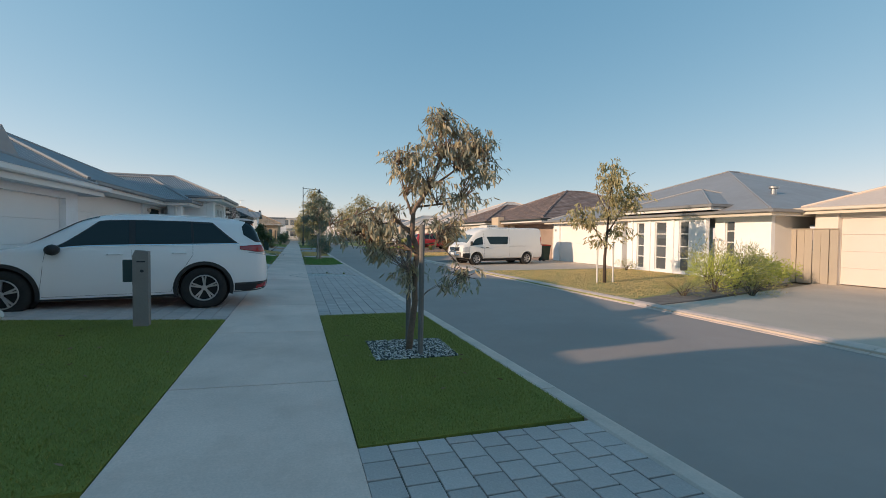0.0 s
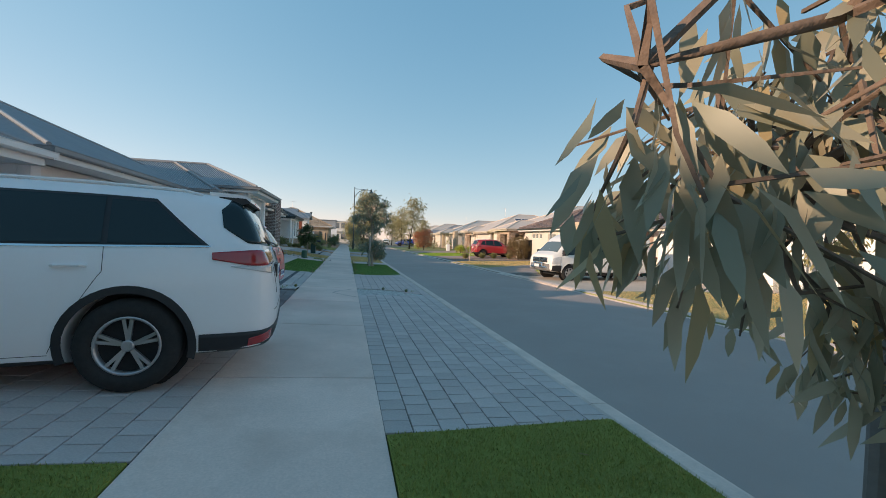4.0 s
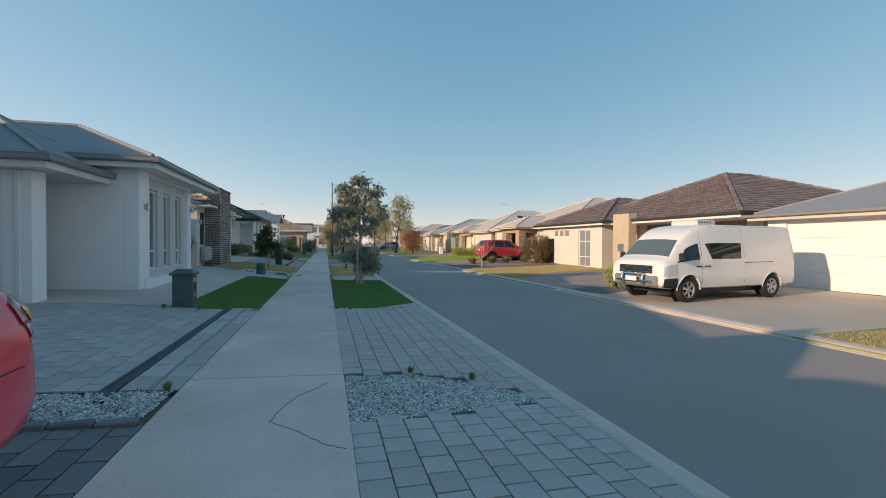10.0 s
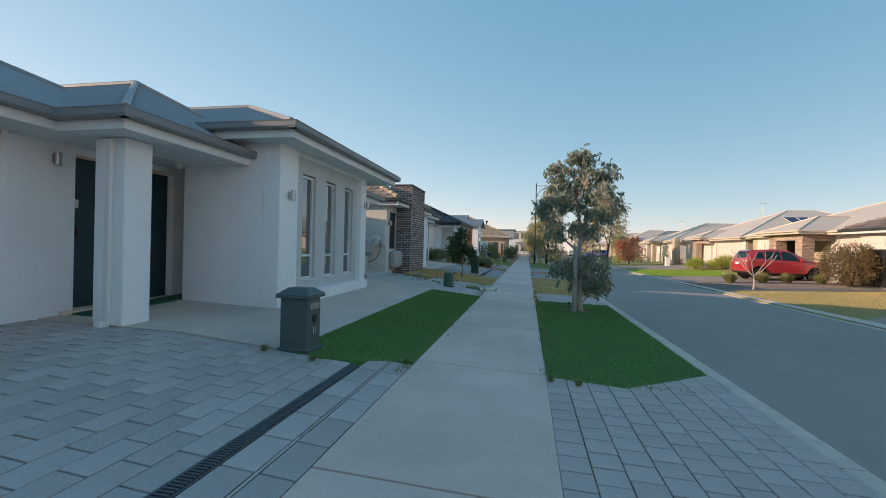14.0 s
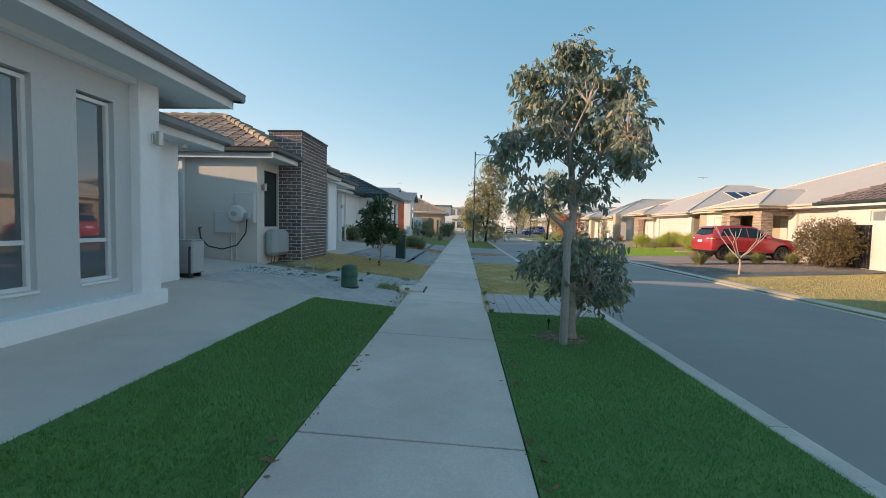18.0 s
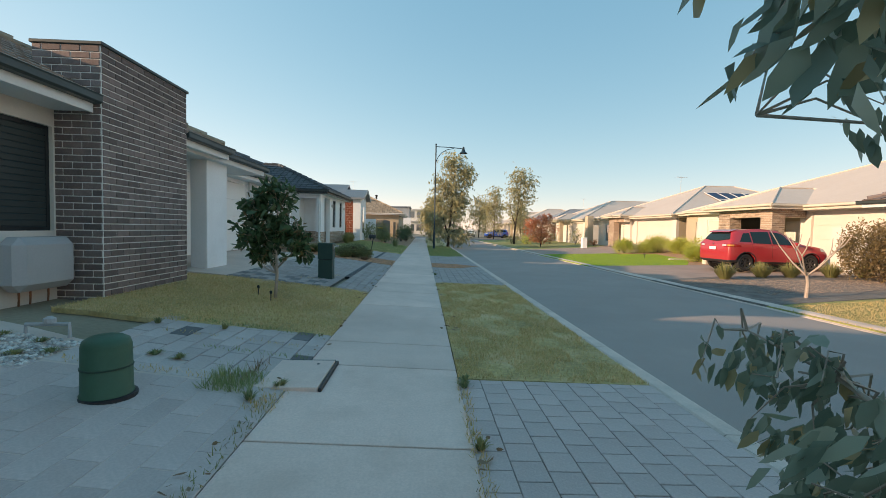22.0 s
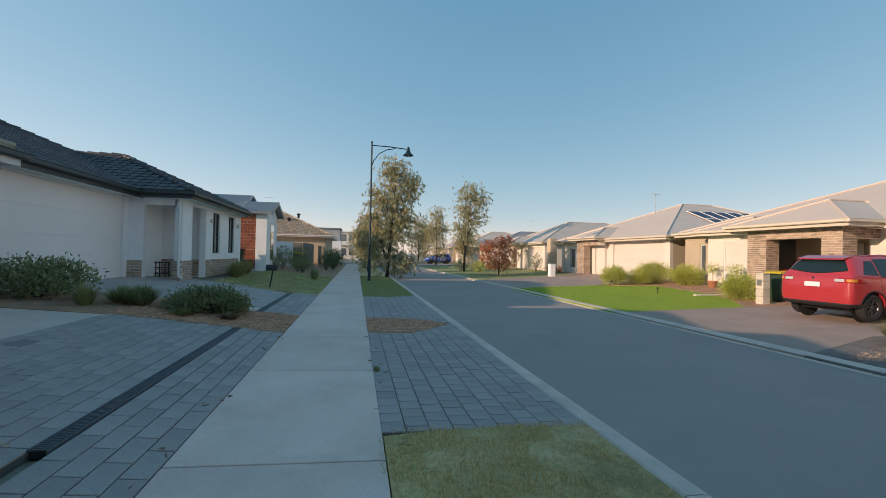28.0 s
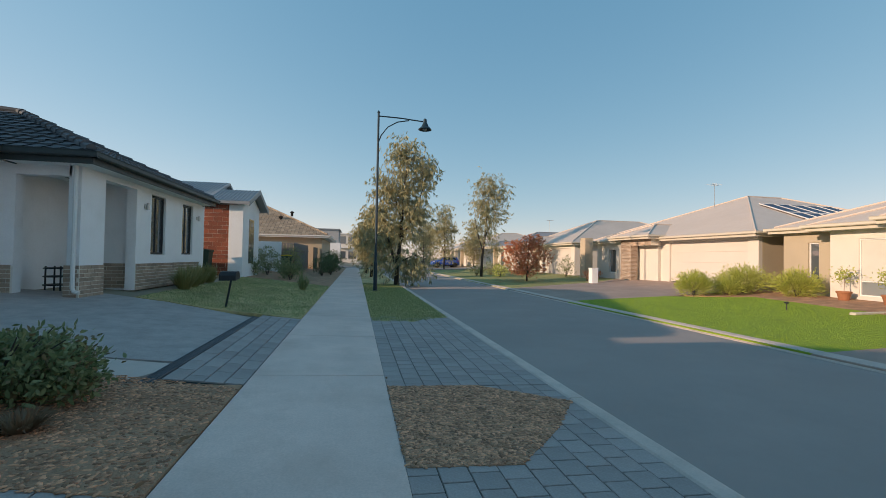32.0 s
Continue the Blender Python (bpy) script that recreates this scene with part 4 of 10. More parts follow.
def hip_roof(parent, x0, x1, y0, y1, z, pitch, material, style, gutter="gutter_g", fascia="fascia_w", cap=None, soffit="soffit", open_sides="", soffit_gap=None):
    """A hipped roof over the eave rectangle; the ridge lies along the longer side."""
    w, l = x1 - x0, y1 - y0
    h = min(w, l) / 2
    zr = z + h * math.tan(radians(pitch))
    if w >= l:
        r0, r1 = Vector((x0 + h, (y0 + y1) / 2, zr)), Vector((x1 - h, (y0 + y1) / 2, zr))
        faces = [[(x1, y0, z), (x1, y1, z), r1], [(x0, y1, z), (x0, y0, z), r0], [(x0, y0, z), (x1, y0, z), r1, r0], [(x1, y1, z), (x0, y1, z), r0, r1]]
        hips = [((x0, y0, z), r0), ((x0, y1, z), r0), ((x1, y0, z), r1), ((x1, y1, z), r1), (r0, r1)]
    else:
        r0, r1 = Vector(((x0 + x1) / 2, y0 + h, zr)), Vector(((x0 + x1) / 2, y1 - h, zr))
        faces = [[(x0, y0, z), (x1, y0, z), r0], [(x1, y1, z), (x0, y1, z), r1], [(x1, y0, z), (x1, y1, z), r1, r0], [(x0, y1, z), (x0, y0, z), r0, r1]]
        hips = [((x0, y0, z), r0), ((x1, y0, z), r0), ((x0, y1, z), r1), ((x1, y1, z), r1), (r0, r1)]
    # solid under-roof
    ub = MB()
    ub.add([(x0, y0, z - 0.01), (x1, y0, z - 0.01), (x1, y1, z - 0.01), (x0, y1, z - 0.01), tuple(r0 - Vector((0, 0, 0.015))), tuple(r1 - Vector((0, 0, 0.015)))],
           [(3, 2, 1, 0)] + ([(1, 2, 5), (3, 0, 4), (0, 1, 5, 4), (2, 3, 4, 5)] if w >= l else [(0, 1, 4), (2, 3, 5), (1, 2, 5, 4), (3, 0, 4, 5)]))
    if style == "plain":
        roof = part("roof", ub, material, parent)
    else:
        roof = part("roof", ub, "dark", parent)
        cov = MB()
        for fc in faces:
            roof_face(fc, style, cov)
        part("roof_sheeting" if style == "corr" else "roof_tiles", cov, material, roof, recalc=False)
    for a, b in hips:
        a, b = Vector(a), Vector(b)
        if (b - a).length < 0.2:
            continue
        a = a + (b - a) * 0.02
        if style == "tile":
            cb = MB()
            d = (b - a)
            k = max(int(d.length / 0.38), 1)
            for i in range(k):
                p, q = a + d * (i / k), a + d * ((i + 1.06) / k)
                cb.tube([p + Vector((0, 0, 0.055)), q + Vector((0, 0, 0.035))], [0.095, 0.075], 8)
            part("ridge_tiles", cb, cap or material, roof)
        else:
            up = Vector((0, 0, 0.028 if style == "corr" else 0.012))
            part("ridge_cap", MB().tube([a + up, b + up], 0.045 if style == "corr" else 0.035, 7), cap or material, roof)
    # gutter, fascia and soffit round the eaves
    g = MB()
    gp = [(0.0, -0.115), (0.10, -0.115), (0.125, -0.09), (0.125, -0.02), (0.135, 0.0), (0.115, 0.0), (0.10, -0.03), (0.0, -0.03)]
    for side, ax, c, s, a0, a1 in (("s", "x", y0, -1, x0, x1), ("n", "x", y1, 1, x0, x1), ("w", "y", x0, -1, y0, y1), ("e", "y", x1, 1, y0, y1)):
        if side in open_sides:
            continue
        gb = MB()
        pts = [(c + s * u, z + v + 0.01) for u, v in gp]
        gb.prism(pts, ax, a0 - 0.12, a1 + 0.12)
        part("gutter", gb, gutter, roof)
        fb = MB()
        if ax == "x":
            fb.box(a0 - 0.01, a1 + 0.01, c + s * 0.003, c - s * 0.022, z - 0.22, z - 0.03, 0.004)
        else:
            fb.box(c + s * 0.003, c - s * 0.022, a0 - 0.01, a1 + 0.01, z - 0.22, z - 0.03, 0.004)
        part("fascia", fb, fascia, roof)
    if soffit:
        part("soffit", MB().box(x0 + 0.025, x1 - 0.025, y0 + 0.025, y1 - 0.025, z - 0.20, z - 0.185), soffit, roof)
    return roof


def garage_door(parent, x, y0, y1, z0, z1, material, out=1, rows=4, groove=0.012):
    """A sectional door made of wide panels."""
    d = part("garage_door", MB().box(x - out * 0.04, x - out * 0.03, y0, y1, z0, z1), material, parent)
    h = (z1 - z0) / rows
    for i in range(rows):
        part("door_panel", MB().box(x - out * 0.03, x, y0 + 0.01, y1 - 0.01, z0 + i * h + groove / 2, z0 + (i + 1) * h - groove / 2, 0.006), material, d)
    return d


def downpipe(parent, x, y, z0, z1, material="fascia_w", r=0.04):
    mb = MB().tube([(x, y, z1), (x, y, z0 + 0.12), (x + 0.03, y, z0 + 0.05), (x + 0.12, y, z0 + 0.02)], r, 8)
    dp = part("downpipe", mb, material, parent)
    for k in (0.3, 0.75):
        zz = z0 + (z1 - z0) * k
        part("pipe_clip", MB().lathe([(r + 0.004, -0.015), (r + 0.012, -0.012), (r + 0.012, 0.012), (r + 0.004, 0.015)], 10, (x, y, zz)), material, dp)
    return dp


def wall_light(parent, x, y, z, out):
    wl = part("wall_light", MB().box(x, x + out * 0.02, y - 0.04, y + 0.04, z - 0.06, z + 0.06, 0.006), "steel", parent, "brushed steel up-down wall light")
    part("light_tube", MB().lathe([(0.036, -0.085), (0.04, -0.08), (0.04, 0.08), (0.036, 0.085)], 12, (x + out * 0.075, y, z)), "steel", wl)
    return wl


def bricks_on(parent, axis, c, out, a0, a1, z0, z1, material, singles=0, cw=0.23, ch=0.076, m=0.010, depth=0.012, holes=(), name="brick"):
    """A skin of running-bond bricks proud of a mortar face at c; the first ones are objects of their own, the rest one joined part."""
    rows = int(round((z1 - z0) / (ch + m)))
    rh = (z1 - z0) / rows
    placed = []
    for r in range(rows):
        a = a0 - (0.5 * (cw + m) if r % 2 else 0)
        while a < a1 - 0.02:
            p, q = max(a, a0) + m / 2, min(a + cw + m, a1) - m / 2
            zc = z0 + r * rh
            if q - p > 0.03 and not any(h[0] < (p + q) / 2 < h[1] and h[2] < zc + rh / 2 < h[3] for h in holes):
                placed.append((p, q, zc + m / 2, zc + rh - m / 2))
            a += cw + m
    shared = {}
    joined = MB()
    for i, (p, q, r, s) in enumerate(placed):
        jig = random.uniform(0, 0.003)
        if i < singles:
            key = (round(q - p, 3), round(s - r, 3))
            if key not in shared:
                shared[key] = fix_normals(abox(axis, 0 - out * 0.01, out * depth, -(q - p) / 2, (q - p) / 2, 0, s - r, 0.004).mesh(name, material))
            ob = new(name, shared[key])
            ob.parent = parent
            if parent in AT:
                ob.matrix_parent_inverse = AT[parent].inverted()
            ob.location = (c + out * jig, (p + q) / 2, r) if axis == "x" else ((p + q) / 2, c + out * jig, r)
        else:
            abox(axis, c - out * 0.01, c + out * (depth + jig), p, q, r, s, 0.004, joined)
    if joined.v:
        tagged(part("brickwork", joined, material, parent, recalc=False), kind="stuff")

# ---- houses on the shaded side ----
def house(at, label):
    return thing("house", at, label, "house")


# house with the white wagon in its drive
L1 = house((-9, 7, 0.2), "single-storey white rendered house with a grey steel roof and double garage")
wall(L1, "x", -5.3, -5.08, 3.15, 12.9, 0.1, 2.38, "render_w", [(7.0, 12.35, 0.1, 2.18), (4.3, 5.9, 0.9, 2.1)])
garage_door(L1, -5.2, 7.0, 12.35, 0.17, 2.2, "garage_w", groove=0.003)
window(L1, "x", -5.15, 1, 4.3, 5.9, 0.9, 2.1, "alu_w", bars_a=(5.1,))
part("wall", MB().box(-16, -5.31, 12.68, 12.9, 0.1, 2.38), "render_w", L1)
part("wall", MB().box(-16, -5.31, 3.15, 3.37, 0.1, 2.38), "render_w", L1)
part("wall", MB().box(-16.2, -16.0, 3.15, 12.9, 0.1, 2.38), "render_w", L1)
hip_roof(L1, -16.6, -4.72, 2.75, 13.35, 2.52, 22, "roof_dgrey", "corr", "fascia_w", "fascia_w")
# added rear wing, mostly hidden: its steep roof keeps sun off the road
part("wall", MB().box(-16, -7.1, 12.91, 15.0, 0.1, 2.38, 0.01), "render_w", L1)
part("roof", MB().prism([(12.4, 2.5), (15.2, 2.5), (15.2, 2.6), (13.8, 4.0), (12.4, 2.6)], "x", -16.4, -6.9), "roof_dgrey", L1)

# unseen plain house added before it: closes the street, its roof shades the foreground
L0 = house((-10, -5, 0.1), "unseen plain white house with a steep grey gabled roof, added to shade the street")
part("wall", MB().box(-16, -5.1, -9.9, 1.3, -0.1, 2.4, 0.01), "render_w", L0)
part("roof", MB().prism([(-10.15, 2.4), (1.92, 2.4), (1.92, 2.55), (-4.05, 6.6), (-10.15, 2.55)], "x", -16.5, -4.7), "roof_grey", L0)

# white house with porch and three tall windows
L2 = house((-9, 22, 0.4), "white rendered house with corrugated grey roof, porch and tall slit windows")
wall(L2, "x", -6.49, -6.27, 15.6, 21.74, 0.1, 2.85, "render_w", [(15.9, 21.62, 0.1, 2.66)])
garage_door(L2, -6.34, 15.9, 21.62, 0.24, 2.66, "garage_w", groove=0.003)
wall(L2, "x", -6.50, -6.28, 21.745, 24.6, 0.1, 2.85, "render_w", [(22.49, 24.20, 0.36, 2.54)])
part("wall", MB().box(-6.275, -5.82, 24.6, 24.8, 0.1, 2.85), "render_w", L2)
part("wall", MB().box(-16, -6.5, 15.6, 15.82, 0.1, 2.8), "render_w", L2)
_fd = part("front_door", MB().box(-6.44, -6.39, 22.51, 24.18, 0.38, 2.52, 0.008), "door_dark", L2, "dark teal double front door with security screen")
part("door_leaf", MB().box(-6.388, -6.365, 22.54, 23.33, 0.42, 2.49, 0.01), "screen", _fd)
part("door_leaf", MB().box(-6.388, -6.365, 23.36, 24.15, 0.42, 2.49, 0.01), "screen", _fd)
part("door_handle", MB().box(-6.365, -6.33, 22.57, 22.61, 1.38, 1.52, 0.008), "black", _fd)
part("step", MB().box(-6.6, -6.15, 22.3, 23.9, 0.2, 0.37, 0.012), "concrete", L2)
# porch column with chases
_col = MB().box(-5.42, -4.98, 22.06, 22.46, 0.15, 2.64, 0.01)
_c = part("column", _col, "render_w", L2)
part("column_fin", MB().box(-5.52, -5.42, 22.13, 22.39, 0.15, 2.63, 0.012), "render_w", _c)
part("downpipe", MB().box(-5.22, -5.13, 22.0, 22.06, 0.34, 2.62, 0.012), "fascia_w", _c)
part("pipe_shoe", MB().box(-5.23, -5.11, 21.9, 22.02, 0.27, 0.36, 0.012), "fascia_w", _c)
# front room
wall(L2, "y", 23.93, 24.15, -5.82, -4.32, 0.2, 3.02, "render_w")
wall(L2, "x", -4.30, -4.14, 24.16, 27.71, 0.3, 3.02, "render_g", [(24.86, 25.36, 0.69, 2.67), (25.79, 26.26, 0.69, 2.67), (26.71, 27.17, 0.69, 2.67)])
part("wall", MB().box(-4.32, -4.02, 23.925, 24.49, 0.3, 3.02, 0.012), "render_w", L2)
part("wall", MB().box(-4.30, -4.02, 27.40, 27.73, 0.3, 3.02, 0.012), "render_w", L2)
part("wall", MB().box(-4.28, -4.04, 24.49, 27.40, 2.93, 3.02, 0.006), "render_w", L2)
part("plinth", MB().box(-4.28, -3.97, 24.20, 27.78, 0.22, 0.52, 0.012), "render_w", L2)
wall(L2, "y", 27.5, 27.7, -16, -4.32, 0.3, 3.02, "render_w")
for _a, _b in ((24.86, 25.36), (25.79, 26.26), (26.71, 27.17)):
    window(L2, "x", -4.24, 1, _a, _b, 0.71, 2.65, "alu_w", bars_z=(1.15,), f=0.04)
    part("window_sill", MB().box(-4.2, -4.115, _a - 0.01, _b + 0.01, 0.685, 0.715, 0.006), "alu_w", L2)
wall_light(L2, -6.27, 22.2, 2.42, 1)
wall_light(L2, -4.02, 24.2, 2.18, 1)
wall_light(L2, -4.02, 27.62, 2.36, 1)
part("camera_dome", MB().lathe([(0.01, -0.09), (0.055, -0.065), (0.065, 0.0)], 12, (-5.76, 23.75, 2.647)), "box_white", L2)
part("gas_pipe", MB().tube([(-4.2, 27.9, 0.3), (-4.2, 27.9, 0.5)], 0.012, 6), "copper", L2)
hip_roof(L2, -16.5, -5.55, 14.95, 25.2, 2.86, 24.5, "roof_grey", "corr", soffit_gap=1, cap="roof_grey")
hip_roof(L2, -12.0, -4.58, 21.68, 25.6, 2.85, 29.5, "roof_grey", "corr", cap="roof_dgrey", open_sides="n", soffit=None)
part("soffit", MB().box(-6.27, -4.61, 21.71, 23.925, 2.645, 2.66), "soffit", L2)
hip_roof(L2, -14.0, -3.58, 23.52, 28.62, 3.20, 24.0, "roof_grey", "corr", cap="roof_dgrey")

# unseen rear block added so its roof trims the sun on the road
part("wall", MB().box(-17.0, -9.5, 27.71, 31.2, 0.2, 2.9, 0.012), "render_w", L2)
hip_roof(L2, -17.5, -9.0, 23.3, 31.7, 3.0, 30, "roof_grey", "corr", cap="roof_dgrey")
# rear wing set back from the street
part("wall", MB().box(-12.0, -4.85, 27.71, 29.3, 0.2, 2.7, 0.012), "render_w", L2)
hip_roof(L2, -12.0, -4.42, 26.5, 29.86, 2.80, 18, "roof_grey", "corr", cap="roof_dgrey")
wall_light(L2, -4.85, 28.55, 2.25, 1)
part("camera_dome", MB().lathe([(0.01, -0.07), (0.045, -0.05), (0.055, 0.0)], 12, (-4.62, 29.1, 2.56)), "box_white", L2)

# house with the brown brick pier
L3 = house((-9, 38, 0.45), "rendered house with brown tile roof and a tall brown brick pier")
wall(L3, "y", 32.3, 32.5, -16, -5.03, 0.3, 2.86, "render_c")
wall(L3, "x", -5.23, -5.03, 32.51, 36.6, 0.3, 2.86, "render_c", [(32.68, 33.46, 1.27, 2.62)])
window(L3, "x", -5.12, 1, 32.68, 33.46, 1.27, 2.62, "alu_b", f=0.05)
_sh = part("roller_shutter", MB().box(-5.10, -5.095, 32.73, 33.42, 1.32, 2.57), "screen", L3)
for _k in range(16):
    part("slat", MB().box(-5.10, -5.085, 32.73, 33.42, 1.325 + _k * 0.078, 1.395 + _k * 0.078, 0.006), "gutter_d", _sh)
PIER = part("pier", MB().box(-5.30, -4.435, 33.50, 35.52, 0.30, 3.70), "mortar", L3, "tall brown brick pier with pale mortar")
part("pier_cap", MB().box(-5.32, -4.40, 33.47, 35.55, 3.70, 3.745, 0.008), "gutter_d", PIER)
hip_roof(L3, -16.5, -4.52, 32.1, 37.3, 3.04, 26.5, "tile_red", "tile", "gutter_d", "fascia_w", cap="tile_tan", open_sides="e")
for _a, _b in ((32.0, 33.47), (35.55, 37.4)):
    part("gutter", MB().prism([(-4.52, 2.935), (-4.42, 2.935), (-4.395, 2.96), (-4.395, 3.03), (-4.385, 3.05), (-4.405, 3.05), (-4.42, 3.02), (-4.52, 3.02)], "y", _a, _b), "gutter_d", L3)
    part("fascia", MB().box(-4.542, -4.517, _a, _b, 2.82, 3.01, 0.004), "fascia_w", L3)
# porch and garage
wall(L3, "x", -6.5, -6.3, 36.6, 43.5, 0.3, 2.95, "render_w", [(38.4, 42.88, 0.3, 2.76)])
part("wall", MB().box(-6.5, -5.04, 36.4, 36.6, 0.3, 2.86), "render_c", L3)
garage_door(L3, -6.36, 38.4, 42.88, 0.56, 2.76, "garage_w", groove=0.003)
part("pilaster", MB().box(-6.3, -6.22, 42.88, 43.5, 0.4, 2.95, 0.01), "render_g", L3)
part("wall", MB().box(-16, -6.31, 43.3, 43.5, 0.3, 2.95), "render_w", L3)
_pc = part("column", MB().box(-5.28, -4.92, 37.25, 38.2, 0.38, 2.86, 0.012), "render_w", L3)
window(L3, "x", -6.28, 1, 36.7, 37.6, 0.6, 2.6, "alu_w", bars_a=(37.15,))
hip_roof(L3, -15, -4.70, 35.7, 40.0, 3.0, 25, "tile_dark", "tile", "gutter_d", "fascia_w")
hip_roof(L3, -16, -5.80, 37.6, 44.05, 3.08, 25, "tile_red", "tile", "gutter_d", "fascia_w", cap="tile_tan")
downpipe(L3, -6.12, 43.72, 0.5, 2.9)
part("downpipe", MB().box(-6.82, -6.72, 32.2, 32.29, 0.5, 2.95, 0.012), "fascia_w", L3)
wall_light(L3, -6.22, 43.2, 2.2, 1)
wall_light(L3, -5.03, 32.55, 2.2, 1)

# unseen wall added between the roofs to block a sun streak on the road
part("wall", MB().box(-12, -9.2, 43.55, 45.1, 0.3, 3.6, 0.01), "render_w", L3)

# white house with charcoal tiles and a brick base
L5 = house((-11, 51, 0.6), "white rendered house with charcoal tile roof and tan brick base")
wall(L5, "x", -7.37, -7.15, 45.2, 50.6, 0.4, 3.12, "render_w", [(45.5, 50.3, 0.4, 3.05)])
garage_door(L5, -7.2, 45.5, 50.3, 0.50, 3.05, "garage_w", groove=0.001)
wall(L5, "y", 45.2, 45.4, -18, -7.38, 0.4, 3.12, "render_w")
wall(L5, "y", 50.6, 50.82, -7.15, -5.78, 0.5, 3.12, "render_w", [(-6.72, -5.78, 0.5, 2.9)])
part("wall", MB().box(-7.15, -6.72, 50.56, 50.6, 0.5, 1.10), "mortar", L5)
wall(L5, "x", -5.82, -5.6, 50.6, 57.7, 0.45, 3.12, "render_w", [(51.45, 52.82, 0.45, 2.98), (53.62, 54.5, 1.35, 2.97), (55.72, 56.6, 1.36, 2.97)])
part("wall", MB().box(-7.37, -7.15, 50.83, 53.2, 0.45, 3.12), "render_w", L5)
part("wall", MB().box(-7.15, -5.83, 53.0, 53.2, 0.45, 3.12), "render_w", L5)
wall(L5, "y", 57.0, 57.2, -18, -5.83, 0.4, 3.12, "render_w")
for _a, _b in ((53.62, 54.5), (55.72, 56.6)):
    window(L5, "x", -5.7, 1, _a, _b, 1.36, 2.96, "alu_b", bars_a=((_a + _b) / 2,), f=0.05)
_bb = part("brick_base", MB().box(-5.6, -5.585, 52.83, 57.2, 0.45, 1.10), "mortar_c", L5)
bricks_on(_bb, "x", -5.587, 1, 52.83, 57.2, 0.45, 1.12, "brick_tan", 120)
_bb = part("brick_base", MB().box(-5.86, -5.585, 50.585, 51.44, 0.45, 1.10), "mortar_c", L5)
bricks_on(_bb, "x", -5.587, 1, 50.6, 51.44, 0.45, 1.12, "brick_tan", 40)
bricks_on(_bb, "y", 50.588, -1, -5.86, -5.585, 0.45, 1.12, "brick_tan", 20)
_bb = part("brick_base", MB().box(-7.15, -6.72, 50.545, 50.56, 0.5, 1.10), "mortar_c", L5)
bricks_on(_bb, "y", 50.548, -1, -7.15, -6.72, 0.5, 1.12, "brick_tan", 20)
_bb = part("brick_base", MB().box(-7.14, -5.84, 52.97, 52.99, 0.5, 1.10), "mortar_c", L5)
bricks_on(_bb, "y", 52.972, -1, -7.14, -5.84, 0.5, 1.12, "brick_tan", 60)
downpipe(L5, -5.66, 50.52, 0.55, 3.1)
wall_light(L5, -5.6, 53.25, 2.6, 1)
wall_light(L5, -5.6, 56.95, 2.6, 1)
hip_roof(L5, -20, -6.72, 44.75, 57.45, 3.30, 24, "tile_dark", "tile", "gutter_d", "gutter_d")
hip_roof(L5, -15, -5.18, 50.15, 57.5, 3.304, 24.5, "tile_dark", "tile", "gutter_d", "gutter_d")

# house with the red brick stripe
L6 = house((-9, 63, 0.6), "white house with a red brick side panel and grey gabled roof")
part("wall", MB().box(-14, -6.0, 60.3, 66.5, 0.4, 3.5), "render_w", L6)
part("wall", MB().box(-6.0, -4.93, 60.3, 63.4, 0.4, 3.5), "render_w", L6)
_bb = part("brick_panel", MB().box(-8.0, -5.47, 60.27, 60.3, 0.5, 3.48), "mortar_c", L6)
bricks_on(_bb, "y", 60.273, -1, -8.0, -5.47, 0.5, 3.48, "brick_red", 0, cw=0.34, ch=0.162)
part("pilaster", MB().box(-5.46, -4.90, 60.25, 60.9, 0.4, 3.5, 0.01), "render_w", L6)
part("window", MB().box(-4.93, -4.91, 61.4, 62.3, 1.0, 3.0, 0.008), "glass", L6)
_r6 = part("roof", MB().prism([(60.0, 3.5), (63.4, 4.75), (66.8, 3.5), (66.8, 3.62), (63.4, 4.87), (60.0, 3.62)], "x", -14, -6.3), "roof_grey", L6)
_r7 = part("roof", MB().prism([(59.95, 3.5), (61.9, 4.22), (63.85, 3.5), (63.85, 3.62), (61.9, 4.34), (59.95, 3.62)], "x", -6.7, -4.62), "roof_grey", L6)
part("gable", MB().prism([(60.1, 3.5), (61.9, 4.17), (63.6, 3.5)], "x", -5.1, -4.93), "render_w", L6)
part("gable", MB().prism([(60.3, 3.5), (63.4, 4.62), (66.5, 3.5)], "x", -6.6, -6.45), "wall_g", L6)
part("bargeboard", MB().prism([(59.9, 3.42), (61.9, 4.16), (63.9, 3.42), (63.9, 3.64), (61.9, 4.38), (59.9, 3.64)], "x", -4.62, -4.58), "gutter_g", _r7)
for _r, _x0, _n, _ym, _za, _zb, _ya in ((_r6, -13.9, 51, 63.4, 3.625, 4.875, 60.0), (_r7, -6.25, 11, 61.9, 3.625, 4.345, 59.95)):
    _rb = MB()
    for _k in range(_n):
        _x = _x0 + _k * 0.148
        _rb.add([(_x, _ya, _za), (_x + 0.03, _ya, _za + 0.025), (_x + 0.06, _ya, _za), (_x, _ym, _zb), (_x + 0.03, _ym, _zb + 0.025), (_x + 0.06, _ym, _zb)], [(0, 1, 4, 3), (1, 2, 5, 4)])
    part("roof_ribs", _rb, "roof_grey", _r)

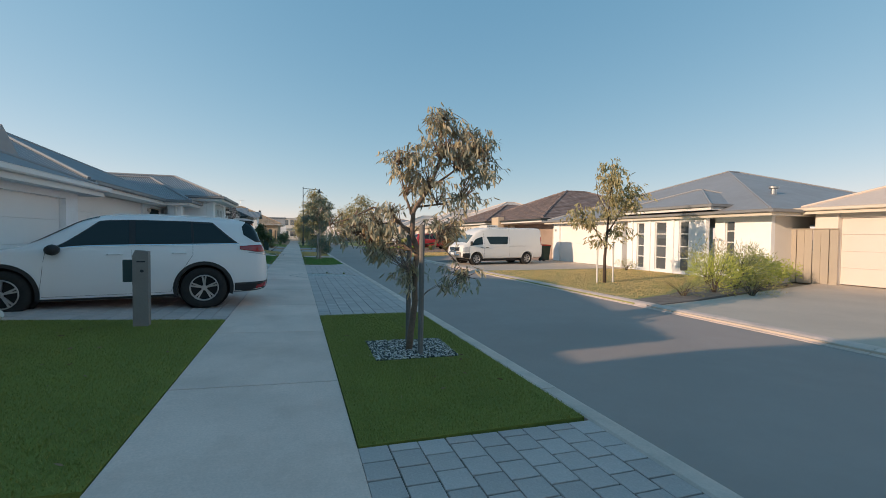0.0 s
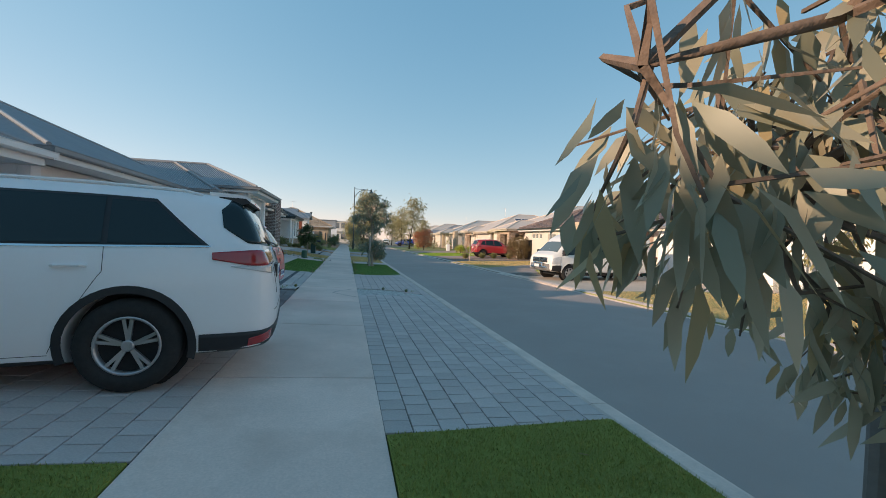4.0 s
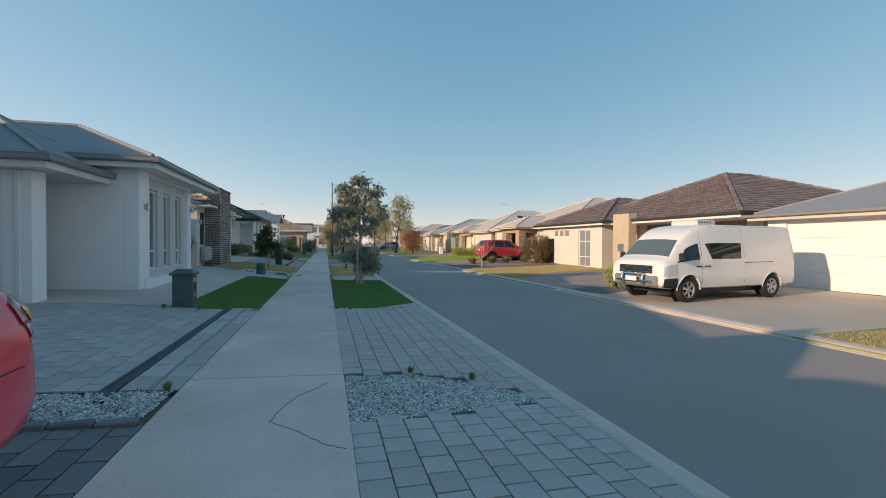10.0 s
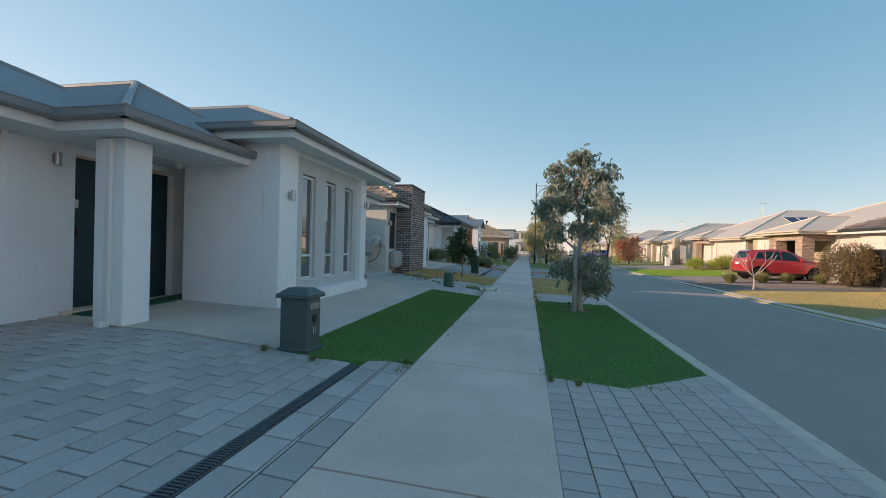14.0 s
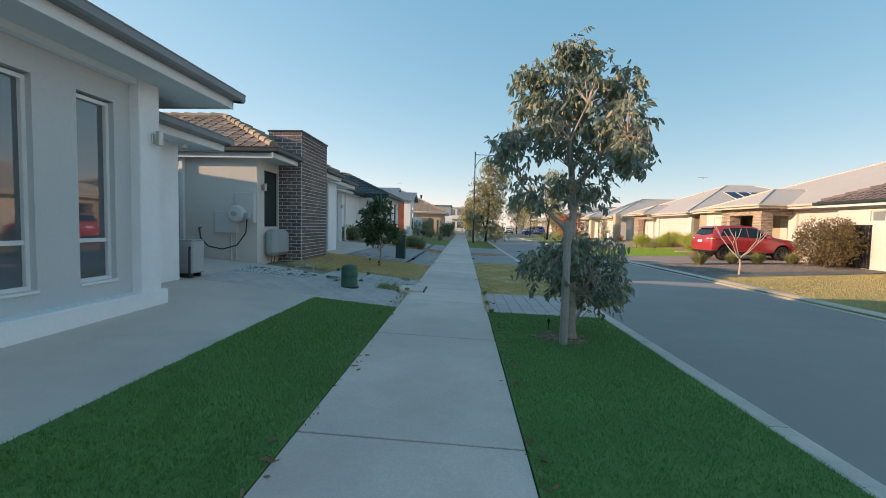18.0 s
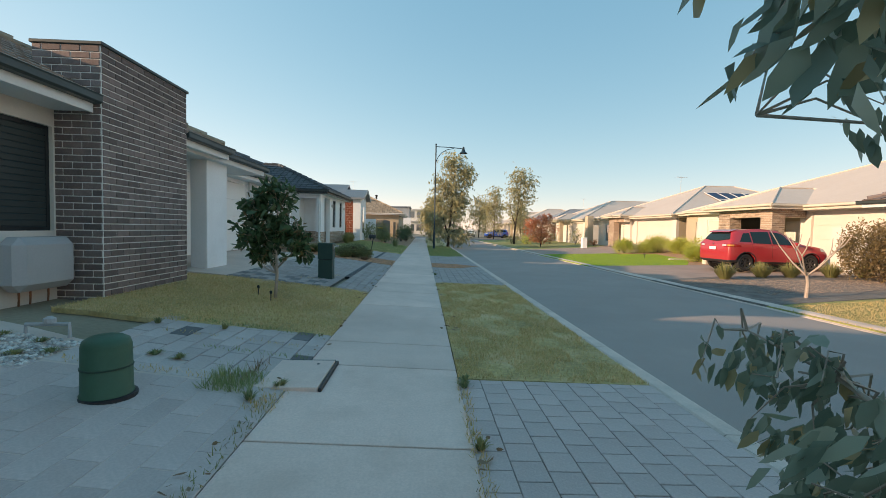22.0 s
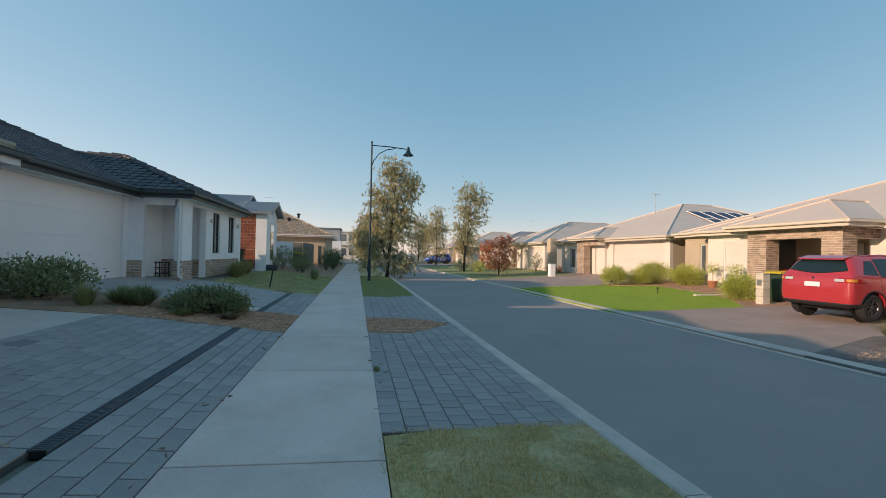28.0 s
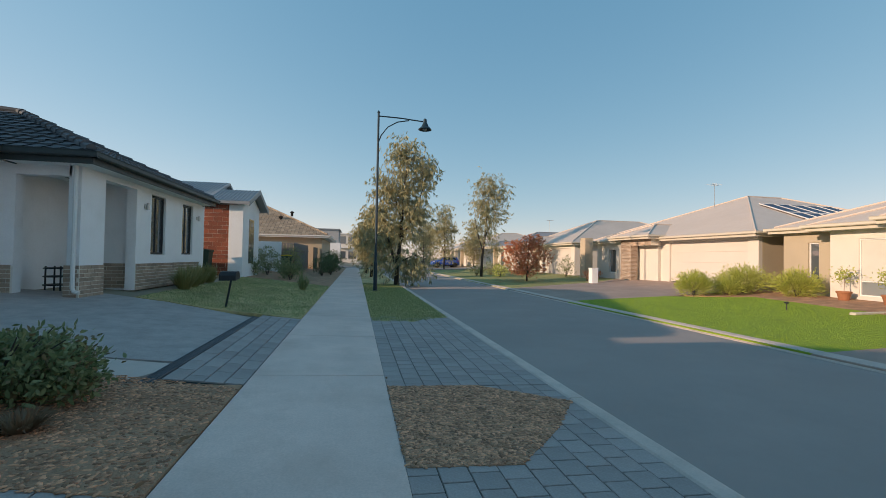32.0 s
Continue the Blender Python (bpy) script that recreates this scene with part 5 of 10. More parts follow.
# tan-roofed house behind a fence
L7 = house((-10, 76, 0.5), "house with tan tile roof behind a timber fence")
part("wall", MB().box(-16, -3.2, 80.6, 93, 0.0, 3.1), "render_t", L7)
hip_roof(L7, -17, -2.6, 80.0, 93.6, 3.2, 25, "tile_tan", "tile", "fascia_w", "fascia_w", cap="tile_tan")
for _k in range(4):
    part("roof_vent", MB().lathe([(0.12, 0), (0.12, 0.3), (0.2, 0.34), (0.2, 0.42), (0.05, 0.5)], 10, (-7.6 + _k * 0.4, 82.6 + _k * 0.7, 4.3 + _k * 0.3)), "dark", L7) if _k in (1, 3) else None
L8 = house((-12, 95, 0.5), "pale two-storey house seen over the fences")
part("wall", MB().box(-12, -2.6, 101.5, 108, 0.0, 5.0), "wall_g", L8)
part("wall", MB().box(-10, -2.3, 99.9, 101.49, 0.0, 3.2), "render_w", L8)
part("roof", MB().box(-12.2, -2.4, 101.3, 108.2, 5.0, 5.15, 0.02), "roof_grey", L8)
L9 = house((-9, 140, 0.0), "white flat-roofed two-storey building at the end of the street")
part("wall", MB().box(-4.6, 0.3, 138, 146, -0.1, 6.2), "ivory", L9)
part("roof", MB().box(-4.8, 0.5, 137.7, 146.3, 6.2, 6.45, 0.03), "fascia_w", L9)
for _i in range(2):
    for _j in range(2):
        _w = part("window", MB().box(-4.2 + _i * 2.3, -2.5 + _i * 2.3, 137.95, 138.0, 0.9 + _j * 3.3, 2.5 + _j * 3.3, 0.02), "glass", L9)
part("balcony", MB().box(-4.4, -1.5, 137.2, 138.0, 3.2, 3.4, 0.02), "fascia_w", L9)

# ---- houses on the sunlit side ----
R0 = house((22, 5, -0.1), "cream rendered house with a double garage facing the street")
wall(R0, "x", 17.6, 17.82, -3, 10.9, -0.2, 2.42, "render_c", [(4.6, 10.2, -0.2, 2.2)])
garage_door(R0, 17.7, 4.6, 10.2, -0.1, 2.2, "garage_c", -1, groove=0.003)
part("pilaster", MB().box(17.5, 17.6, 10.2, 10.9, -0.2, 2.42, 0.012), "render_c", R0)
part("wall", MB().box(17.83, 30, 10.7, 10.9, -0.2, 2.42), "render_c", R0)
part("wall", MB().box(17.83, 30, -3, -2.8, -0.2, 2.42), "render_c", R0)
hip_roof(R0, 17.1, 31, -3.5, 11.35, 2.56, 22, "roof_cream", "plain", "gutter_c", "gutter_c")

R1 = house((22, 18, -0.1), "cream house with grey steel roof, white garage and tall slit windows")
wall(R1, "x", 16.0, 16.2, 18.9, 25.25, -0.25, 2.4, "render_w", [(19.72, 24.6, -0.25, 2.23)])
garage_door(R1, 16.1, 19.72, 24.6, -0.12, 2.23, "garage_w", -1, groove=0.003)
part("wall", MB().box(16.21, 30, 25.05, 25.25, -0.25, 2.4), "render_w", R1)
part("wall", MB().box(16.21, 17.6, 18.9, 19.1, -0.25, 2.4), "render_w", R1)
wall(R1, "x", 17.4, 17.6, 18.1, 18.9, -0.25, 2.4, "render_c", [(18.2, 18.85, -0.1, 2.1)])
window(R1, "x", 17.5, -1, 18.2, 18.85, -0.08, 2.1, "alu_w", glass="glass_lit")
wall(R1, "x", 15.8, 16.0, 13.85, 18.3, -0.25, 2.62, "render_w", [(14.68, 15.18, -0.02, 2.18), (15.86, 16.52, -0.02, 2.18), (17.18, 17.65, -0.02, 2.18)])
part("wall", MB().box(16.01, 17.4, 18.1, 18.3, -0.25, 2.62), "render_w", R1)
for _a, _b in ((14.68, 15.18), (15.86, 16.52), (17.18, 17.65)):
    window(R1, "x", 15.9, -1, _a, _b, -0.02, 2.18, "alu_w", bars_z=(0.55, 1.07, 1.63), f=0.035)
    part("fin", MB().box(15.72, 15.8, _b + 0.22, _b + 0.34, -0.2, 2.5, 0.01), "render_w", R1)
wall(R1, "x", 16.3, 16.5, 11.6, 13.84, -0.25, 2.35, "render_w", [(13.0, 13.4, 0.4, 2.15)])
window(R1, "x", 16.4, -1, 13.0, 13.4, 0.4, 2.15, "alu_w", bars_z=(0.85, 1.3, 1.75), f=0.035)
wall(R1, "y", 11.6, 11.8, 16.51, 30, -0.25, 2.35, "render_c", [(18.4, 19.4, 1.0, 2.0)])
hip_roof(R1, 15.55, 31, 11.1, 25.7, 2.5, 20.5, "roof_dgrey", "plain", "gutter_g", "gutter_c")
hip_roof(R1, 15.3, 20.5, 13.25, 18.75, 2.80, 20, "roof_dgrey", "plain", "gutter_g", "fascia_w")
part("roof_vent", MB().lathe([(0.1, -0.2), (0.1, 0.25), (0.19, 0.27), (0.19, 0.36), (0.05, 0.42)], 12, (19.2, 13.5, 3.35)), "steel", R1)
wall_light(R1, 16.0, 19.3, 1.9, -1)
wall_light(R1, 16.0, 24.95, 1.9, -1)

R2 = house((22, 33, -0.1), "cream rendered house with brown tile roof and brown garage door")
wall(R2, "x", 17.0, 17.2, 26.2, 33.3, -0.25, 2.55, "render_c", [(26.9, 32.75, -0.25, 2.42)])
garage_door(R2, 17.1, 26.9, 32.75, -0.1, 2.42, "tile_red", -1, groove=0.003)
wall(R2, "x", 15.3, 15.5, 34.3, 41.2, -0.25, 2.55, "render_c", [(35.45, 36.7, 0.0, 2.24), (37.8, 38.4, 1.88, 2.28), (38.48, 39.08, 1.88, 2.28), (39.16, 39.76, 1.88, 2.28)])
window(R2, "x", 15.4, -1, 35.45, 36.7, 0.0, 2.24, "alu_w", bars_a=(36.07,), bars_z=(0.6, 1.55), glass="glass_lit")
for _a in (37.8, 38.48, 39.16):
    window(R2, "x", 15.4, -1, _a, _a + 0.6, 1.88, 2.28, "alu_w", glass="glass_lit", f=0.03)
part("wall", MB().box(15.51, 28, 41.0, 41.2, -0.25, 2.55), "render_c", R2)
part("wall", MB().box(15.51, 17.5, 34.3, 34.5, -0.25, 2.55), "render_c", R2)
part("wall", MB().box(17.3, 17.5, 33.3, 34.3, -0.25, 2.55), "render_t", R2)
part("wall", MB().box(17.21, 29, 26.2, 26.4, -0.25, 2.55), "render_c", R2)
_p2 = part("pier", MB().box(15.2, 15.7, 31.95, 33.2, -0.2, 3.0, 0.012), "stone_col", R2)
part("meter_box", MB().box(15.16, 15.2, 32.3, 32.75, 1.0, 1.4, 0.01), "steel", _p2)
hip_roof(R2, 15.45, 30, 25.9, 38.4, 2.68, 23, "tile_brown", "tile", "gutter_d", "fascia_w")
hip_roof(R2, 14.85, 24, 33.7, 41.7, 2.684, 23, "tile_brown", "tile", "gutter_d", "fascia_w")

R3 = house((23, 49, 0.1), "cream rendered house with cream steel roof and brick porch")
wall(R3, "x", 17.75, 17.95, 41.6, 47.3, -0.1, 2.75, "render_c", [(41.9, 46.7, -0.1, 2.6)])
garage_door(R3, 17.85, 41.9, 46.7, 0.08, 2.6, "garage_c", -1, groove=0.003)
part("wall", MB().box(17.96, 30, 41.6, 41.8, -0.1, 2.75), "render_c", R3)
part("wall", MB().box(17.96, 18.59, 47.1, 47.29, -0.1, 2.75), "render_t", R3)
for _ya, _yb in ((46.95, 47.62), (49.72, 50.55)):
    _bp = part("brick_pier", MB().box(16.06, 16.7, _ya, _yb, -0.05, 2.75), "mortar_c", R3)
    bricks_on(_bp, "x", 16.062, -1, _ya, _yb, 0.0, 2.75, "brick_tan", 150 if _ya < 48 else 0)
    bricks_on(_bp, "y", _ya + 0.002, -1, 16.06, 16.7, 0.0, 2.75, "brick_tan", 0)
_bp = part("brick_beam", MB().box(16.06, 16.5, 47.62, 49.72, 2.33, 2.75), "mortar_c", R3)
bricks_on(_bp, "x", 16.062, -1, 47.62, 49.72, 2.33, 2.75, "brick_tan", 0)
_bp = part("brick_beam", MB().box(16.7, 17.74, 46.97, 47.3, 2.33, 2.75), "mortar_c", R3)
bricks_on(_bp, "y", 46.972, -1, 16.7, 17.74, 2.33, 2.75, "brick_tan", 0)
wall(R3, "x", 18.6, 18.8, 47.3, 50.6, -0.1, 2.75, "render_t", [(48.0, 49.0, 0.1, 2.2)])
part("front_door", MB().box(18.55, 18.62, 48.0, 49.0, 0.15, 2.2, 0.01), "curtain", R3)
wall(R3, "x", 16.6, 16.8, 50.6, 53.2, -0.1, 2.7, "render_c", [(50.95, 52.3, 0.35, 2.3)])
window(R3, "x", 16.68, -1, 50.95, 52.3, 0.35, 2.3, "alu_w", bars_z=(0.85,), glass="glass_lit", blind=False)
part("blind", MB().box(16.66, 16.672, 51.0, 52.25, 0.88, 2.25), "curtain", R3)
wall(R3, "x", 17.4, 17.6, 53.2, 55.6, -0.1, 2.7, "render_t", [(54.2, 54.6, 0.7, 2.25)])
window(R3, "x", 17.5, -1, 54.2, 54.6, 0.7, 2.25, "alu_w")
part("wall", MB().box(16.81, 17.6, 53.0, 53.2, -0.1, 2.7), "render_c", R3)
part("wall", MB().box(17.61, 30, 55.4, 55.6, -0.1, 2.7), "render_t", R3)
hip_roof(R3, 17.05, 33, 41.1, 56.0, 2.86, 21, "roof_cream", "plain", "gutter_c", "gutter_c")
hip_roof(R3, 15.55, 22, 46.4, 51.1, 2.90, 23, "roof_cream", "plain", "gutter_c", "gutter_c")
hip_roof(R3, 16.1, 22, 50.2, 53.7, 2.82, 21, "roof_cream", "plain", "gutter_c", "gutter_c")

R4 = house((23, 62, 0.25), "cream house with cream steel roof, solar panels and brick porch")
wall(R4, "x", 17.4, 17.6, 56.75, 63.0, 0.0, 2.62, "render_c", [(57.3, 62.3, 0.0, 2.5)])
garage_door(R4, 17.5, 57.3, 62.3, 0.3, 2.5, "garage_c", -1, groove=0.003)
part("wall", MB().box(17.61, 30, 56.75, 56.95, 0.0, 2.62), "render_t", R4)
for _ya, _yb in ((64.6, 65.6),):
    _bp = part("brick_pier", MB().box(16.5, 17.0, _ya, _yb, 0.0, 2.8), "mortar_c", R4)
    bricks_on(_bp, "x", 16.502, -1, _ya, _yb, 0.0, 2.8, "brick_tan", 0)
    bricks_on(_bp, "y", _ya + 0.002, -1, 16.5, 17.0, 0.0, 2.8, "brick_tan", 0)
_bp = part("brick_beam", MB().box(16.5, 17.0, 62.7, 64.6, 2.35, 2.8), "mortar_c", R4)
bricks_on(_bp, "x", 16.502, -1, 62.7, 64.6, 2.35, 2.8, "brick_tan", 0)
wall(R4, "x", 17.2, 17.4, 63.0, 69.5, 0.0, 2.7, "render_c", [(66.0, 66.8, 0.6, 2.2), (67.2, 68.0, 0.6, 2.2)])
for _a in (66.0, 67.2):
    window(R4, "x", 17.3, -1, _a, _a + 0.8, 0.6, 2.2, "alu_w")
part("wall", MB().box(17.41, 30, 69.3, 69.5, 0.0, 2.7), "render_c", R4)
part("column", MB().box(15.7, 16.3, 68.6, 69.3, 0.0, 3.0, 0.02), "stone_col", R4)
hip_roof(R4, 16.8, 33, 56.35, 70.0, 2.8, 22, "roof_cream", "plain", "gutter_c", "gutter_c")
hip_roof(R4, 16.0, 22, 62.3, 66.2, 2.92, 22, "roof_cream", "plain", "gutter_c", "gutter_c")
# solar panels on the side facing the walker
_pz = math.tan(radians(22))
for _i in range(5):
    for _j in range(2):
        _x, _y = 22.2 + _i * 1.03, 57.9 + _j * 1.62
        _z = 2.8 + (_y - 56.35) * _pz + 0.08
        _z1 = 2.8 + (_y + 1.58 - 56.35) * _pz + 0.08
        _sp = MB().add([(_x, _y, _z), (_x + 1.0, _y, _z), (_x + 1.0, _y + 1.58, _z1), (_x, _y + 1.58, _z1), (_x, _y, _z - 0.04), (_x + 1.0, _y, _z - 0.04), (_x + 1.0, _y + 1.58, _z1 - 0.04), (_x, _y + 1.58, _z1 - 0.04)],
                       [(0, 1, 2, 3), (0, 4, 5, 1), (1, 5, 6, 2), (2, 6, 7, 3), (3, 7, 4, 0), (4, 7, 6, 5)])
        _pn = part("solar_panel", _sp, "solar", R4)
        part("panel_frame", MB().tube([(_x, _y, _z), (_x + 1.0, _y, _z), (_x + 1.0, _y + 1.58, _z1), (_x, _y + 1.58, _z1), (_x, _y, _z)], 0.03, 4), "fascia_w", _pn, "silver panel frame")

FAR = [(72.5, 82.5, "roof_tan", "ivory"), (84.5, 92.0, "roof_dgrey", "ivory"), (101, 113, "roof_tan", "ivory"), (115, 127, "roof_cream", "ivory")]
for _k, (_a, _b, _rm, _wm) in enumerate(FAR):
    _h = house((23, (_a + _b) / 2, 0.1), "pale rendered house with a light hipped roof, further along the street")
    wall(_h, "x", 17.0, 17.2, _a, _b, -0.1, 2.7, _wm, [(_a + 0.6, _a + 4.6, -0.1, 2.4), (_b - 2.6, _b - 1.4, 0.7, 2.2)])
    garage_door(_h, 17.1, _a + 0.6, _a + 4.6, 0.1, 2.4, "garage_c", -1, groove=0.003)
    window(_h, "x", 17.1, -1, _b - 2.6, _b - 1.4, 0.7, 2.2, "alu_w", bars_a=(_b - 2.0,))
    part("wall", MB().box(17.21, 30, _a, _a + 0.2, -0.1, 2.7), _wm, _h)
    part("column", MB().box(15.9, 16.35, _a + 5.2, _a + 5.65, 0, 2.7, 0.02), "stone_col", _h)
    hip_roof(_h, 16.5, 32, _a - 0.5, _b + 0.5, 2.84, 23, _rm, "plain", "gutter_c", "gutter_c")
    hip_roof(_h, 15.4, 22, _a + 4.6, _a + 8.0, 2.86, 23, _rm, "plain", "gutter_c", "gutter_c")

# ---- vehicles ----
from mathutils.bvhtree import BVHTree


class Body:
    """A car body lofted along its length from a few stations; x forward, y left, z up, ground at 0."""

    def __init__(self, stations):
        # x, bottom, half width low, half width max, belt height, half width at belt, roof height, half width at roof edge
        self.s = np.array(sorted(stations), float)
        h = np.diff(self.s[:, 0])[:, None]
        d = np.diff(self.s[:, 1:], axis=0) / h
        m = np.zeros_like(self.s[:, 1:])
        same = d[:-1] * d[1:] > 0
        m[1:-1] = np.where(same, 2 * d[:-1] * d[1:] / np.where(same, d[:-1] + d[1:], 1), 0)
        m[0], m[-1] = d[0], d[-1]
        self.m = m

    def ring(self, x):
        X = self.s[:, 0]
        i = int(min(max(np.searchsorted(X, x) - 1, 0), len(X) - 2))
        h = X[i + 1] - X[i]
        t = min(max((x - X[i]) / h, 0), 1)
        a, b, ma, mb_ = self.s[i, 1:], self.s[i + 1, 1:], self.m[i] * h, self.m[i + 1] * h
        zb, ws, wm, zl, wl, zt, wr = a * (2 * t ** 3 - 3 * t * t + 1) + ma * (t ** 3 - 2 * t * t + t) + b * (3 * t * t - 2 * t ** 3) + mb_ * (t ** 3 - t * t)
        up = max(zt - zl, 0.0)
        ze = zt - min(0.075, 0.35 * up)
        zm = zb + 0.45 * (zl - zb)
        p = [(0, zb), (ws * 0.8, zb), (ws, zb + 0.05), (wm - 0.01, zb + 0.22 * (zl - zb) + 0.04), (wm, zm), (wm - 0.008, zm + 0.55 * (zl - zm)), (wl, zl),
             (wl + (wr - wl) * 0.3, zl + (ze - zl) * 0.33), (wl + (wr - wl) * 0.63, zl + (ze - zl) * 0.67), (wr, ze), (max(wr - 0.09, wr * 0.8), zt - 0.012 * (up > 0.05)), (wr * 0.45, zt + 0.01), (0, zt + 0.014)]
        return np.array(p)

    def at(self, x, u, side=1, off=0.0):
        r = self.ring(x)
        i = min(int(u), 11)
        a, b = r[i], r[i + 1]
        t = u - i
        # smooth along the ring
        p0, p3 = r[max(i - 1, 0)], r[min(i + 2, 12)]
        q = a + (b - a) * t + 0.12 * t * (1 - t) * ((a - p0) + (b - p3)) * 0.5
        tan = b - a
        n = np.array([tan[1], -tan[0]]) / (np.hypot(*tan) + 1e-9)
        q = q + off * n
        return (x, side * q[0], q[1])

    def xs(self, x0=None, x1=None, step=0.06):
        x0 = self.s[0, 0] if x0 is None else x0
        x1 = self.s[-1, 0] if x1 is None else x1
        k = max(int(abs(x1 - x0) / step), 2)
        return sorted({*np.linspace(x0, x1, k + 1), *[v for v in self.s[:, 0] if min(x0, x1) < v < max(x0, x1)]})

    def shell(self):
        e0, e1 = self.s[0, 0], self.s[-1, 0]
        xs = sorted({*[round(float(v), 4) for v in self.xs()], *[round(float(e0 + 0.14 * (k / 9) ** 1.5), 4) for k in range(10)], *[round(float(e1 - 0.14 * (k / 9) ** 1.5), 4) for k in range(10)]})
        us = [k / 3 for k in range(37)]
        mb = MB()
        v = []
        for x in xs:
            v += [self.at(x, u, 1) for u in us] + [self.at(x, u, -1) for u in us[-2:0:-1]]
        n = 72
        f = [(i * n + k, i * n + (k + 1) % n, (i + 1) * n + (k + 1) % n, (i + 1) * n + k) for i in range(len(xs) - 1) for k in range(n)]
        f += [tuple(range(n))[::-1], tuple((len(xs) - 1) * n + k for k in range(n))]
        mb.smooth = True
        return mb.add(v, f)

    def panel(self, x0, x1, u0, u1, side=1, off=0.004, x0t=None, x1t=None, nu=6, both=False):
        """A skin over part of the body; x0t, x1t: its ends at the upper edge."""
        mb = MB()
        mb.smooth = True
        x0t, x1t = x0 if x0t is None else x0t, x1 if x1t is None else x1t
        k = max(int(abs(x1 - x0) / 0.05), 3)
        for sd in ((1, -1) if both else (side,)):
            v = []
            for j in range(nu + 1):
                t = j / nu
                u = u0 + (u1 - u0) * t
                a, b = x0 + (x0t - x0) * t, x1 + (x1t - x1) * t
                v += [self.at(a + (b - a) * i / k, u, sd, off) for i in range(k + 1)]
            f = [(j * (k + 1) + i, j * (k + 1) + i + 1, (j + 1) * (k + 1) + i + 1, (j + 1) * (k + 1) + i) for j in range(nu) for i in range(k)]
            mb.add(v, f)
        return mb

    def line(self, pts, side=1, w=0.006, off=0.003):
        """A thin dark shut line along (x, u) points."""
        path = []
        for (xa, ua), (xb, ub) in zip(pts, pts[1:]):
            for i in range(8):
                t = i / 8
                path.append(Vector(self.at(xa + (xb - xa) * t, ua + (ub - ua) * t, side, off - 0.004)))
        path.append(Vector(self.at(*pts[-1], side, off - 0.004)))
        return MB().tube(path, w * 0.8, 5)


def cut(mb, cutters):
    """The closed mesh mb less the closed meshes in cutters."""
    a = bpy.data.objects.new("a", fix_normals(mb.mesh("a", None)))
    scene.collection.objects.link(a)
    tmp = []
    for c in cutters:
        b = bpy.data.objects.new("b", fix_normals(c.mesh("b", None)))
        scene.collection.objects.link(b)
        md = a.modifiers.new("m", "BOOLEAN")
        md.operation, md.object, md.solver = "DIFFERENCE", b, "EXACT"
        tmp.append(b)
    bpy.context.view_layer.update()
    me = bpy.data.meshes.new_from_object(a.evaluated_get(bpy.context.evaluated_depsgraph_get()))
    for o in (a, *tmp):
        bpy.data.objects.remove(o)
    bm = bmesh.new()
    bm.from_mesh(me)
    for f in bm.faces:
        f.smooth = True
    for e in bm.edges:
        if len(e.link_faces) == 2 and e.calc_face_angle(0) > 0.6:
            e.smooth = False
    bm.to_mesh(me)
    bm.free()
    return me


